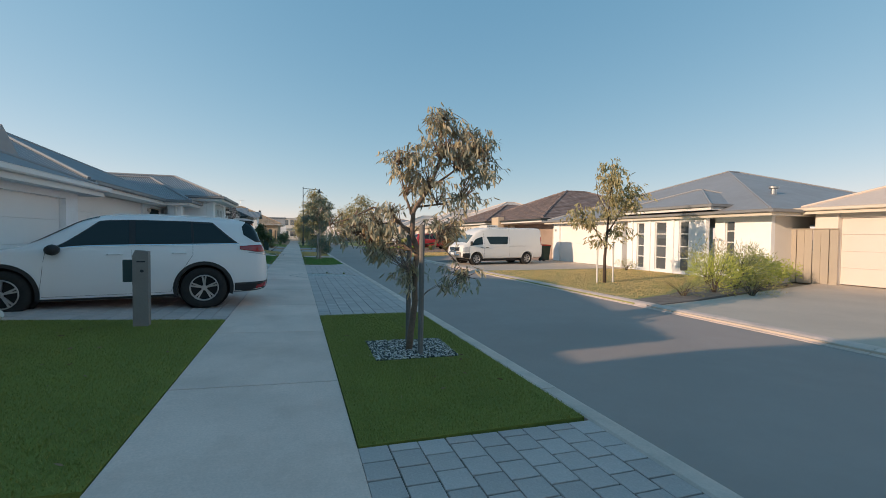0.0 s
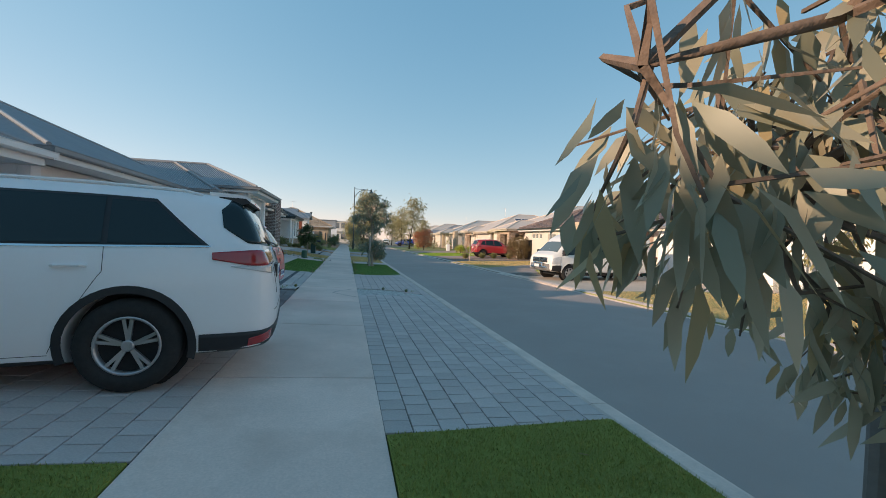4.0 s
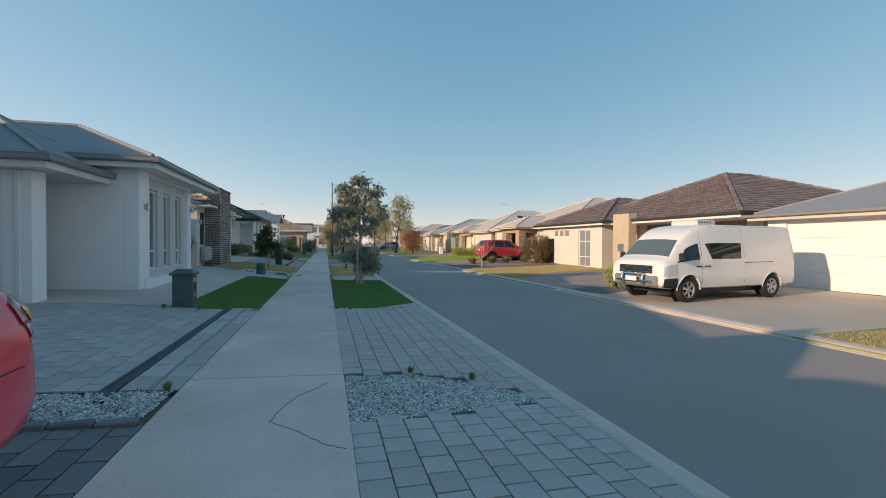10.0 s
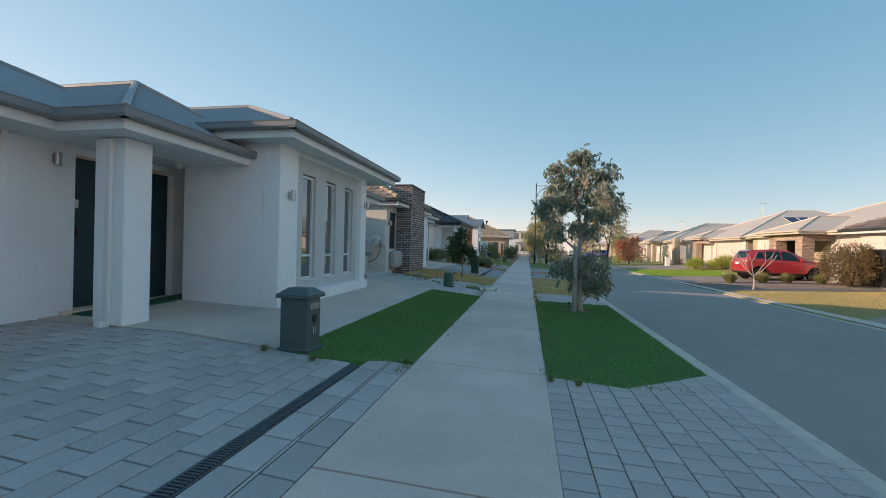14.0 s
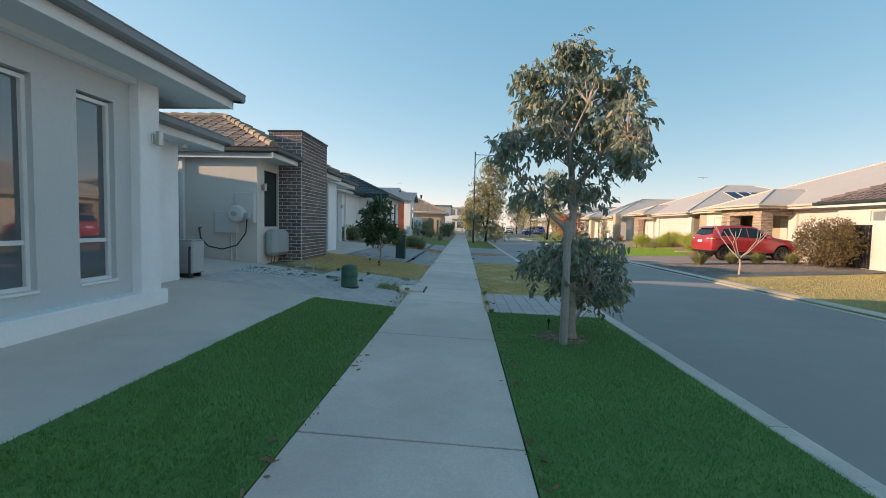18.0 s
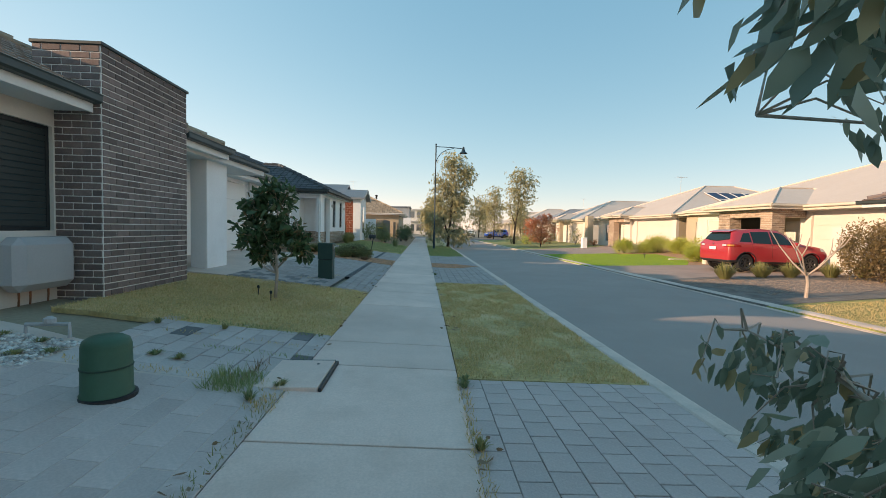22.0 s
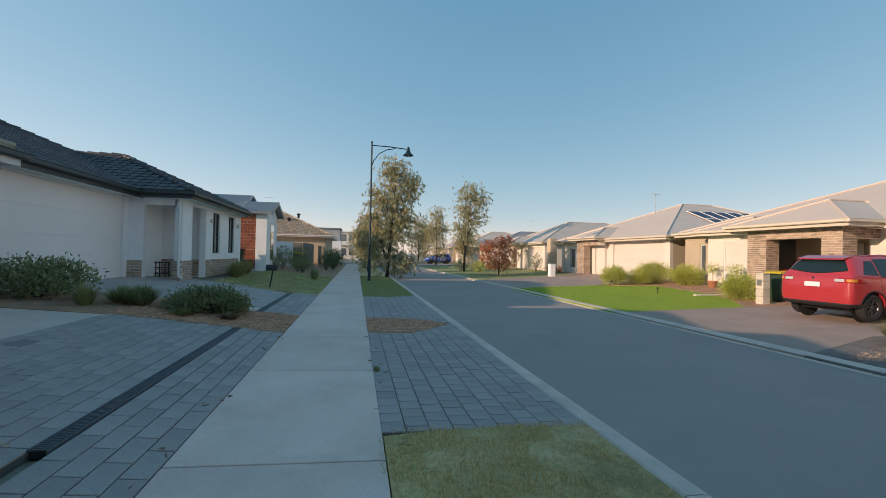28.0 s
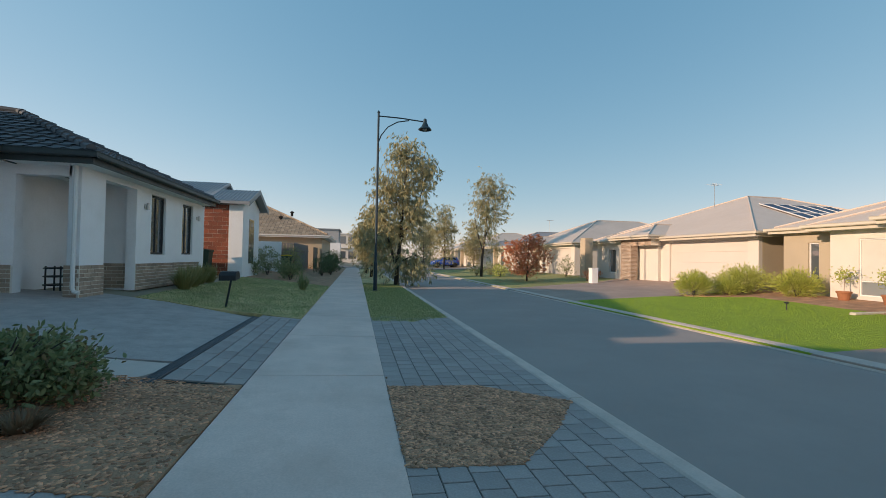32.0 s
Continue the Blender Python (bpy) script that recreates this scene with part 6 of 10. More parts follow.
def wheel(parent, x, y, r, w, side, rim, spokes, hub=0.62, name="wheel", twin=True):
    """A tyre with a spoked rim; side +1 for the left of the car."""
    pr = [(r * hub, -w / 2 + 0.02), (r * 0.8, -w / 2), (r * 0.95, -w / 2 + 0.012), (r, -w / 2 + 0.04), (r, w / 2 - 0.04), (r * 0.95, w / 2 - 0.012), (r * 0.8, w / 2), (r * hub, w / 2 - 0.02)]
    pr = ([(r * hub, -w / 2 + 0.12)] if side < 0 else []) + pr + ([(r * hub, w / 2 - 0.12)] if side > 0 else [])
    ty = MB().lathe(pr, 36, (x, y, r), "y")
    ty.smooth = True
    wh = part(name, ty, "tyre", parent)
    rb = MB()
    rb.smooth = True
    o = y + side * (w / 2 - 0.03)
    rr = r * hub
    # rim lip
    lip = [(rr * 0.93, -0.06), (rr * 0.93, 0.012), (rr * 1.02, 0.018), (rr * 1.03, 0.0), (rr * 1.0, -0.06)]
    n = 36
    v = []
    for rad, h in lip + lip[:1]:
        v += [(x + rad * math.cos(2 * math.pi * k / n), o + side * h, r + rad * math.sin(2 * math.pi * k / n)) for k in range(n)]
    rb.add(v, [(i * n + k, i * n + (k + 1) % n, (i + 1) * n + (k + 1) % n, (i + 1) * n + k) for i in range(len(lip)) for k in range(n)])
    part("rim", rb, rim, wh)
    part("rim_back", MB().lathe([(rr * 0.96, -0.004), (rr * 0.96, 0.004)], 28, (x, o - side * 0.055, r), "y"), "dark", wh)
    sp = MB()
    for k in range(spokes):
        for dd in ((-0.13, 0.13) if twin else (0,)):
            a = 2 * math.pi * k / spokes + 0.3
            a1 = a + dd
            p0 = Vector((x + rr * 0.16 * math.cos(a), o - side * 0.008, r + rr * 0.16 * math.sin(a)))
            p1 = Vector((x + rr * 0.97 * math.cos(a1), o + side * 0.004, r + rr * 0.97 * math.sin(a1)))
            d = (p1 - p0).normalized()
            t = Vector((-d.z, 0, d.x))
            w0, w1 = (rr * 0.065, rr * 0.055) if twin else (rr * 0.13, rr * 0.17)
            q = [p0 - t * w0, p0 + t * w0, p1 + t * w1, p1 - t * w1]
            back = [c - Vector((0, side * 0.03, 0)) for c in q]
            sp.add([tuple(c) for c in q + back], [(0, 1, 2, 3), (4, 7, 6, 5), (0, 4, 5, 1), (1, 5, 6, 2), (2, 6, 7, 3), (3, 7, 4, 0)])
    part("spokes", sp, rim, wh)
    part("hub_cap", MB().lathe([(rr * 0.2, -0.02), (rr * 0.2, 0.006), (rr * 0.16, 0.012)] if side > 0 else [(rr * 0.16, -0.012), (rr * 0.2, -0.006), (rr * 0.2, 0.02)], 16, (x, o, r), "y"), rim, wh)
    return wh


def arch_trim(parent, body, x, r, side, material, z, wdt=0.05):
    mb = MB()
    low = 0.28 if wdt > 0.045 else 0.02
    n = 22
    v = []
    for rr, off in ((r, 0.0), (r, 0.012), (r + wdt, 0.012), (r + wdt, 0.0)):
        for k in range(n + 1):
            a = -low + (math.pi + 2 * low) * k / n
            px, pz = x + rr * math.cos(a), z + rr * math.sin(a)
            best = None
            ring = body.ring(px)
            zs = ring[2:7, 1]
            yy = np.interp(pz, zs, ring[2:7, 0])
            v.append((px, side * (yy + off), pz))
    f = [(i * (n + 1) + k, i * (n + 1) + k + 1, ((i + 1) % 4) * (n + 1) + k + 1, ((i + 1) % 4) * (n + 1) + k) for i in range(4) for k in range(n)]
    return part("wheel_arch", mb.add(v, f), material, parent)


def car(name, at, rz, stations, paint, xf, xr, r, tw, rim, spokes, label, category="car", arch=0.06, twin=True, half=None):
    """The common parts: body with wheel arches cut out, wheels. Returns the thing and its body."""
    t = thing(name, at, label, category, rz=rz)
    b = Body(stations)
    cs = []
    for x in (xf, xr):
        for sd in (1, -1):
            c = MB().lathe([(r + arch, 0), (r + arch, 0.5)], 32, (x, sd * (half - 0.27) if sd > 0 else -(half - 0.27) - 0.5, r), "y")
            cs.append(c)
    b.tree = BVHTree.FromPolygons(*(lambda q: (q.v, q.f))(b.shell()))
    me = cut(b.shell(), cs)
    me.materials.clear()
    me.materials.append(M[paint])
    body = part("body", me, paint, t)
    for x in (xf, xr):
        for sd in (1, -1):
            part("wheel_well", MB().lathe([(r + arch - 0.005, -0.004), (r + arch - 0.005, 0.004)], 24, (x, sd * (half - 0.255), r), "y"), "dark", body)
            wheel(t, x, sd * (half - tw / 2 - 0.012), r, tw, sd, rim, spokes, twin=twin)
    part("underside", MB().box(xr - 0.3, xf + 0.3, -half + 0.28, half - 0.28, 0.2, 0.34, 0.03), "black", t)
    return t, b, body


def wrap(b, cx, th0, th1, z0, z1, side=1, off=0.008, n=20, k=6):
    """A skin over the tail or nose, laid on the body along rays to an upright axis at cx; z0, z1: heights as functions of the angle."""
    mb = MB()
    mb.smooth = True
    g = []
    for i in range(n + 1):
        th = radians(th0 + (th1 - th0) * i / n)
        a, c = z0(math.degrees(th)), z1(math.degrees(th))
        way = Vector((math.cos(th), -side * math.sin(th), 0))
        col = []
        for j in range(k + 1):
            z = a + (c - a) * j / k
            hit = b.tree.ray_cast(Vector((cx, 0, z)) - way * 5, way)[0]
            col.append(hit - way * off if hit else None)
        known = [q for q in col if q]
        g.append([q or known[-1] for q in col] if known else g[-1])
        g[-1] = [g[-1][0] + way * 0.02] + g[-1] + [g[-1][-1] + way * 0.02]
    m = k + 3
    v = [tuple(q) for col in g for q in col]
    return mb.add(v, [(i * m + j, i * m + j + 1, (i + 1) * m + j + 1, (i + 1) * m + j) for i in range(n) for j in range(m - 1)])


def flat(v):
    return lambda th: v


def lamp_strip(pts, side, d=0.03):
    """A lens that wraps round a corner: x, y, low and high edge at each point of its plan."""
    mb = MB()
    k = len(pts)
    v = [(x, side * y, z0) for x, y, z0, z1 in pts] + [(x, side * y, z1) for x, y, z0, z1 in pts]
    v += [(x + d, side * (y - d), z0) for x, y, z0, z1 in pts] + [(x + d, side * (y - d), z1) for x, y, z0, z1 in pts]
    f = []
    for i in range(k - 1):
        f += [(i, i + 1, k + i + 1, k + i), (2 * k + i, 3 * k + i, 3 * k + i + 1, 2 * k + i + 1), (i, 2 * k + i, 2 * k + i + 1, i + 1), (k + i, k + i + 1, 3 * k + i + 1, 3 * k + i)]
    f += [(0, k, 3 * k, 2 * k), (k - 1, 3 * k - 1, 4 * k - 1, 2 * k - 1)]
    return mb.add(v, f)


def plate(t, x, z, text, bg, fg, tilt=0.0, w=0.37, h=0.12, rear=True, y=0.0):
    p = part("number_plate", MB().box(x - (0.012 if rear else 0), x + (0 if rear else 0.012), y - w / 2, y + w / 2, z - h / 2, z + h / 2, 0.004), bg, t)
    if text:
        m = pose(x - 0.013 if rear else x + 0.013, y, z, 90, 0, -90 if rear else 90)
        tagged(words("plate_text", text, 0.092, fg, p, m), kind="stuff")
    return p


# white wagon, tail over the footpath edge
ST = [(-2.485, 0.46, 0.44, 0.52, 0.62, 0.46, 0.66, 0.40), (-2.465, 0.38, 0.62, 0.70, 0.80, 0.66, 0.84, 0.60), (-2.42, 0.31, 0.76, 0.84, 1.0, 0.80, 1.06, 0.74), (-2.36, 0.28, 0.84, 0.91, 1.12, 0.87, 1.20, 0.81),
      (-2.28, 0.27, 0.87, 0.94, 1.16, 0.895, 1.40, 0.77), (-2.16, 0.26, 0.885, 0.952, 1.17, 0.905, 1.58, 0.72), (-2.0, 0.25, 0.89, 0.957, 1.17, 0.91, 1.64, 0.69), (-1.7, 0.24, 0.90, 0.96, 1.165, 0.915, 1.66, 0.685),
      (-1.0, 0.22, 0.90, 0.96, 1.15, 0.915, 1.685, 0.68), (-0.3, 0.21, 0.90, 0.96, 1.14, 0.915, 1.69, 0.675), (0.12, 0.21, 0.90, 0.96, 1.13, 0.91, 1.67, 0.665), (0.42, 0.21, 0.90, 0.96, 1.12, 0.91, 1.59, 0.67),
      (0.75, 0.21, 0.90, 0.958, 1.09, 0.90, 1.40, 0.71), (1.12, 0.22, 0.90, 0.955, 1.05, 0.89, 1.18, 0.79), (1.3, 0.23, 0.90, 0.955, 1.03, 0.88, 1.11, 0.82),
      (2.05, 0.26, 0.87, 0.93, 0.94, 0.85, 1.01, 0.74), (2.28, 0.32, 0.80, 0.86, 0.84, 0.76, 0.90, 0.62), (2.38, 0.38, 0.68, 0.74, 0.72, 0.64, 0.77, 0.48), (2.42, 0.46, 0.5, 0.56, 0.62, 0.46, 0.66, 0.36)]
WX, WR = 1.395, 0.375
KL, kb, kbody = car("parked_car", (-3.30, 10.12, 0.06), 186.5, ST, "car_white", WX, -WX, WR, 0.24, "alloy", 5, "white seven-seat wagon parked across the driveway", half=0.955)
for sd in (1, -1):
    part("pillar_trim", kb.panel(-1.96, 0.80, 6.12, 8.85, sd, 0.004, -1.52, 0.18, nu=12), "black", KL)
    part("door_glass", kb.panel(-0.27, 0.72, 6.25, 8.72, sd, 0.008, -0.24, 0.17, nu=10), "glass_car", KL)
    part("door_glass", kb.panel(-1.20, -0.36, 6.25, 8.72, sd, 0.008, -1.17, -0.33, nu=10), "glass_car", KL)
    part("quarter_glass", kb.panel(-1.90, -1.24, 6.25, 8.62, sd, 0.008, -1.52, -1.21, nu=10), "glass_car", KL)
    part("window_trim", kb.panel(-1.97, 0.82, 6.04, 6.14, sd, 0.009), "chrome", KL)
    part("roof_rail", MB().tube([kb.at(x, 9.9, sd, 0.03 if -1.75 < x < 0.0 else 0.0) for x in (-1.85, -1.7, -1.0, -0.5, -0.1, 0.05)], 0.013, 6), "car_white", KL)
    for pts in (((-0.32, 2.3), (-0.31, 6.1)), ((-1.22, 5.2), (-1.22, 6.1)), ((0.92, 2.5), (0.84, 6.0)), ((-1.22, 5.2), (-1.02, 4.0)), ((-1.02, 4.0), (-0.88, 2.4)), ((-0.88, 2.3), (0.9, 2.3))):
        part("door_gap", kb.line(pts, sd, 0.004), "black", KL)
    for x in (-0.18, -1.12):
        part("door_handle", MB().tube([kb.at(x, 5.4, sd, -0.005), kb.at(x + 0.03, 5.4, sd, 0.03), kb.at(x + 0.19, 5.4, sd, 0.03), kb.at(x + 0.22, 5.4, sd, -0.005)], 0.014, 6), "car_white", KL)
    part("sill_trim", kb.panel(-0.98, 0.98, 1.6, 2.1, sd, 0.006), "black", KL)
    for x in (WX, -WX):
        arch_trim(KL, kb, x, WR + 0.052, sd, "black", WR, 0.06)
    part("tail_lamp", wrap(kb, -1.75, 25, 76, lambda a: 1.03 + max(a - 60, 0) * 0.0030, lambda a: 1.165 - max(a - 58, 0) * 0.0016 - max(30 - a, 0) * 0.010, sd, 0.012, 24), "lamp_red", KL)
    part("reverse_lamp", wrap(kb, -1.75, 34, 68, lambda a: 0.955 + max(a - 48, 0) * 0.0032 + max(42 - a, 0) * 0.006, flat(1.026), sd, 0.010, 18), "lamp_clear", KL)
    part("rear_reflector", wrap(kb, -1.75, 47, 60, lambda a: 0.33 + (60 - a) * 0.003, lambda a: 0.40 + (60 - a) * 0.004, sd, 0.018, 10), "lamp_red", KL)
    for a0, a1, b0, b1 in ((31, 30.5, 0.985, 0.74), (30.5, 26, 0.74, 0.62)):
        part("tailgate_gap", MB().tube([Vector(q) for q in wrap(kb, -1.75, min(a0, a1), max(a0, a1), flat(b1), flat(b0), sd, 0.001, 1, 6).v[1:8]], 0.004, 5), "black", KL) if a0 - a1 < 1 else None
    mr = MB().lathe([(0.02, -0.13), (0.075, -0.11), (0.09, 0.0), (0.075, 0.1), (0.02, 0.12)], 12, (0.72, sd * 1.03, 1.08), "y")
    mr.smooth = True
    part("door_mirror", mr, "black", KL)
    part("head_lamp", kb.panel(1.95, 2.33, 5.2, 6.3, sd, 0.01), "lamp_clear", KL)
part("rear_bumper", wrap(kb, -1.75, -81, 81, flat(0.27), lambda a: 0.47 + 0.02 * math.cos(radians(a * 2)), 1, 0.012, 64, 5), "black", KL)
part("bumper_gap", wrap(kb, -1.75, -44, 44, lambda a: 0.600 + abs(a) * 0.0002, lambda a: 0.606 + abs(a) * 0.0002, 1, 0.003, 40, 1), "black", KL)
part("windscreen", kb.panel(0.20, 1.08, 9.6, 12, 1, 0.006, both=True), "glass_car", KL)
part("rear_screen", wrap(kb, -1.75, -70, 70, lambda a: 1.185 + 0.00001 * a * a + max(abs(a) - 60, 0) * 0.012, lambda a: 1.60 - max(abs(a) - 62, 0) * 0.012, 1, 0.008, 56, 12), "glass_car", KL)
part("spoiler", MB().prism([(-2.24, 1.595), (-1.9, 1.63), (-1.9, 1.67), (-2.14, 1.66), (-2.24, 1.625)], "y", -0.60, 0.60), "car_white", KL)
for sd in (1, -1):
    part("spoiler_end", MB().prism([(-2.24, 1.59), (-1.98, 1.50), (-1.98, 1.63), (-2.20, 1.625)], "y", sd * 0.60 - 0.02, sd * 0.60 + 0.02), "black", KL)
part("spoiler_shade", MB().prism([(-2.20, 1.592), (-2.0, 1.56), (-1.95, 1.61)], "y", -0.58, 0.58), "black", KL)
part("brake_lamp", MB().box(-2.245, -2.20, -0.16, 0.16, 1.60, 1.618, 0.004), "lamp_red", KL)
part("plate_frame", MB().box(-2.468, -2.38, -0.20, 0.20, 0.865, 1.005, 0.006), "black", KL)
plate(KL, -2.470, 0.935, "1GJT 201", "plate", "plate_blue")
part("badge", MB().lathe([(0.055, -0.006), (0.06, 0.0), (0.045, 0.008)], 20, (-2.398, 0, 1.115), "x"), "chrome", KL)
part("model_badge", MB().box(-2.468, -2.44, 0.40, 0.62, 0.68, 0.70, 0.003), "chrome", KL)
part("wiper", MB().tube([(-2.38, 0.0, 1.20), (-2.375, 0.12, 1.225), (-2.33, 0.42, 1.27)], 0.012, 6), "black", KL)
_sk = part("sticker", wrap(kb, -1.75, 42, 50, lambda a: 1.36 - math.sqrt(max(16.2 - (a - 46) ** 2, 0)) * 0.014, lambda a: 1.36 + math.sqrt(max(16.2 - (a - 46) ** 2, 0)) * 0.014, 1, 0.012, 20, 2), "sticker", KL)
_w = Vector((math.cos(radians(46)), -math.sin(radians(46)), 0))
_q, _nn = kb.tree.ray_cast(Vector((-1.75, 0, 1.36)) - _w * 5, _w)[:2]
_nn = _nn if _nn.dot(_w) < 0 else -_nn
_ax = Vector((0, 0, 1)).cross(_nn).normalized()
_fm = Matrix((_ax, _nn.cross(_ax), _nn)).transposed().to_4x4()
for _txt, _dz, _sz in (("YOUR AUTO", 0.018, 0.016), ("SERVICE", -0.008, 0.02)):
    words("sticker_text", _txt, _sz, "plate_black", _sk, Matrix.Translation(_q + _nn * 0.018) @ _fm @ Matrix.Translation((0, _dz, 0)))
part("fuel_lid", kb.panel(-1.66, -1.46, 5.25, 5.75, -1, 0.003), "car_white", KL)
part("steering_wheel", MB().lathe([(0.16, -0.01), (0.18, 0), (0.16, 0.012)], 20, (0.3, -0.36, 0.98), "x"), "black", KL)

# red hatchback
ST = [(-1.80, 0.44, 0.42, 0.48, 0.54, 0.44, 0.58, 0.38), (-1.785, 0.36, 0.58, 0.65, 0.62, 0.60, 0.66, 0.52), (-1.75, 0.31, 0.68, 0.75, 0.80, 0.71, 0.84, 0.62), (-1.70, 0.28, 0.74, 0.80, 0.93, 0.76, 0.98, 0.67), (-1.60, 0.26, 0.77, 0.83, 0.99, 0.79, 1.14, 0.67),
      (-1.46, 0.25, 0.785, 0.842, 1.0, 0.805, 1.34, 0.63), (-1.34, 0.24, 0.79, 0.846, 1.0, 0.81, 1.44, 0.605), (-1.15, 0.23, 0.79, 0.848, 0.99, 0.81, 1.485, 0.59),
      (-0.4, 0.21, 0.79, 0.848, 0.96, 0.81, 1.53, 0.58), (0.15, 0.21, 0.79, 0.848, 0.94, 0.81, 1.50, 0.58), (0.55, 0.21, 0.79, 0.846, 0.93, 0.80, 1.35, 0.60),
      (1.05, 0.22, 0.79, 0.84, 0.92, 0.79, 1.06, 0.70), (1.25, 0.23, 0.78, 0.83, 0.90, 0.77, 0.99, 0.70), (1.75, 0.27, 0.72, 0.78, 0.78, 0.7, 0.84, 0.58), (1.9, 0.34, 0.62, 0.68, 0.68, 0.58, 0.72, 0.44), (1.95, 0.40, 0.46, 0.52, 0.58, 0.44, 0.62, 0.34)]
YX, YR = 1.23, 0.30
YA, yb, ybody = car("parked_car", (-3.23, 14.86, 0.10), 180.0, ST, "car_red", YX, -YX, YR, 0.19, "alloy", 7, "small red hatchback parked on dark pavers", half=0.845, arch=0.05)
for sd in (1, -1):
    part("pillar_trim", yb.panel(-1.02, 0.80, 6.1, 8.85, sd, 0.004, -0.98, 0.22, nu=12), "black", YA)
    part("door_glass", yb.panel(-0.22, 0.72, 6.2, 8.75, sd, 0.008, -0.22, 0.24, nu=10), "glass_car", YA)
    part("door_glass", yb.panel(-0.99, -0.27, 6.2, 8.75, sd, 0.008, -0.93, -0.27, nu=10), "glass_car", YA)
    for pts in (((-0.24, 2.6), (-0.24, 6.1)), ((-1.06, 5.6), (-1.0, 9.0)), ((-1.06, 5.6), (-0.86, 4.2)), ((0.72, 3.0), (0.75, 6.0)), ((-0.8, 3.0), (-0.86, 4.2))):
        part("door_gap", yb.line(pts, sd, 0.004), "black", YA)
    part("tail_lamp", wrap(yb, -1.05, 44, 72, lambda a: 0.86 + max(a - 60, 0) * 0.006, lambda a: 1.02 - max(a - 58, 0) * 0.002 - max(50 - a, 0) * 0.008, sd, 0.012, 20), "lamp_red", YA)
    part("reverse_lamp", wrap(yb, -1.05, 45, 66, lambda a: 0.79, lambda a: 0.862, sd, 0.010, 14), "lamp_clear", YA)
    part("indicator", wrap(yb, -1.05, 47, 51, lambda a: 0.87, lambda a: 0.95, sd, 0.016, 8), "lamp_orange", YA)
    for x in (-0.12, -0.86):
        part("door_handle", MB().tube([yb.at(x, 5.4, sd, -0.005), yb.at(x + 0.02, 5.4, sd, 0.025), yb.at(x + 0.15, 5.4, sd, 0.025), yb.at(x + 0.17, 5.4, sd, -0.005)], 0.013, 6), "car_red", YA)
    for x in (YX, -YX):
        arch_trim(YA, yb, x, YR + 0.045, sd, "car_red", YR, 0.03)
    mr = MB().lathe([(0.02, -0.1), (0.065, -0.08), (0.075, 0.0), (0.06, 0.08), (0.02, 0.1)], 12, (0.55, sd * 0.9, 1.0), "y")
    part("door_mirror", mr, "car_red", YA)
    part("head_lamp", yb.panel(1.45, 1.85, 5.2, 6.4, sd, 0.01), "lamp_clear", YA)
part("windscreen", yb.panel(0.3, 1.0, 9.6, 12, 1, 0.006, both=True), "glass_car", YA)
part("rear_screen", wrap(yb, -1.05, -53, 53, lambda a: 1.015 + 0.00003 * a * a, lambda a: 1.415 - 0.00002 * a * a, 1, 0.007, 44, 10), "glass_car", YA)
part("spoiler", MB().prism([(-1.43, 1.408), (-1.2, 1.44), (-1.2, 1.482), (-1.38, 1.45)], "y", -0.47, 0.47), "car_red", YA)
part("brake_lamp", MB().box(-1.437, -1.41, -0.09, 0.09, 1.405, 1.418, 0.003), "lamp_red", YA)
part("tailgate_gap", wrap(yb, -1.05, -40, 40, flat(0.660), flat(0.666), 1, 0.003, 30, 1), "black", YA)
part("tailgate_handle", wrap(yb, -1.05, -17, 17, flat(0.865), flat(0.895), 1, 0.02, 12, 2), "car_red", YA)
plate(YA, -1.815, 0.50, "1DJG 596", "plate", "plate_blue")
part("plate_top", MB().box(-1.818, -1.80, -0.185, 0.185, 0.548, 0.562, 0.003), "black", YA)
part("badge", MB().lathe([(0.042, -0.005), (0.047, 0.0), (0.035, 0.006)], 18, (-1.73, 0, 0.955), "x"), "chrome", YA)
part("maker_badge", MB().box(-1.735, -1.70, 0.38, 0.55, 0.94, 0.962, 0.003), "chrome", YA)
part("model_badge", MB().box(-1.725, -1.69, -0.55, -0.42, 0.93, 0.95, 0.003), "chrome", YA)
part("lock", MB().lathe([(0.03, -0.004), (0.03, 0.012)], 14, (-1.775, 0.0, 0.77), "x"), "black", YA)
part("wiper", MB().tube([(-1.70, 0.05, 1.05), (-1.69, 0.16, 1.08), (-1.645, 0.45, 1.12)], 0.012, 6), "black", YA)
part("sticker", wrap(yb, -1.05, 36, 42, lambda a: 1.10 - math.sqrt(max(9.1 - (a - 39) ** 2, 0)) * 0.012, lambda a: 1.10 + math.sqrt(max(9.1 - (a - 39) ** 2, 0)) * 0.012, 1, 0.012, 16, 2), "sticker", YA)
part("fuel_lid", wrap(yb, -1.05, 82, 92, lambda a: 0.87 - math.sqrt(max(25.2 - (a - 87) ** 2, 0)) * 0.014, lambda a: 0.87 + math.sqrt(max(25.2 - (a - 87) ** 2, 0)) * 0.014, 1, 0.002, 18, 2), "car_red", YA)
part("aerial", MB().tube([(-0.9, 0.0, 1.50), (-1.28, 0.0, 1.86)], 0.006, 5), "black", YA)

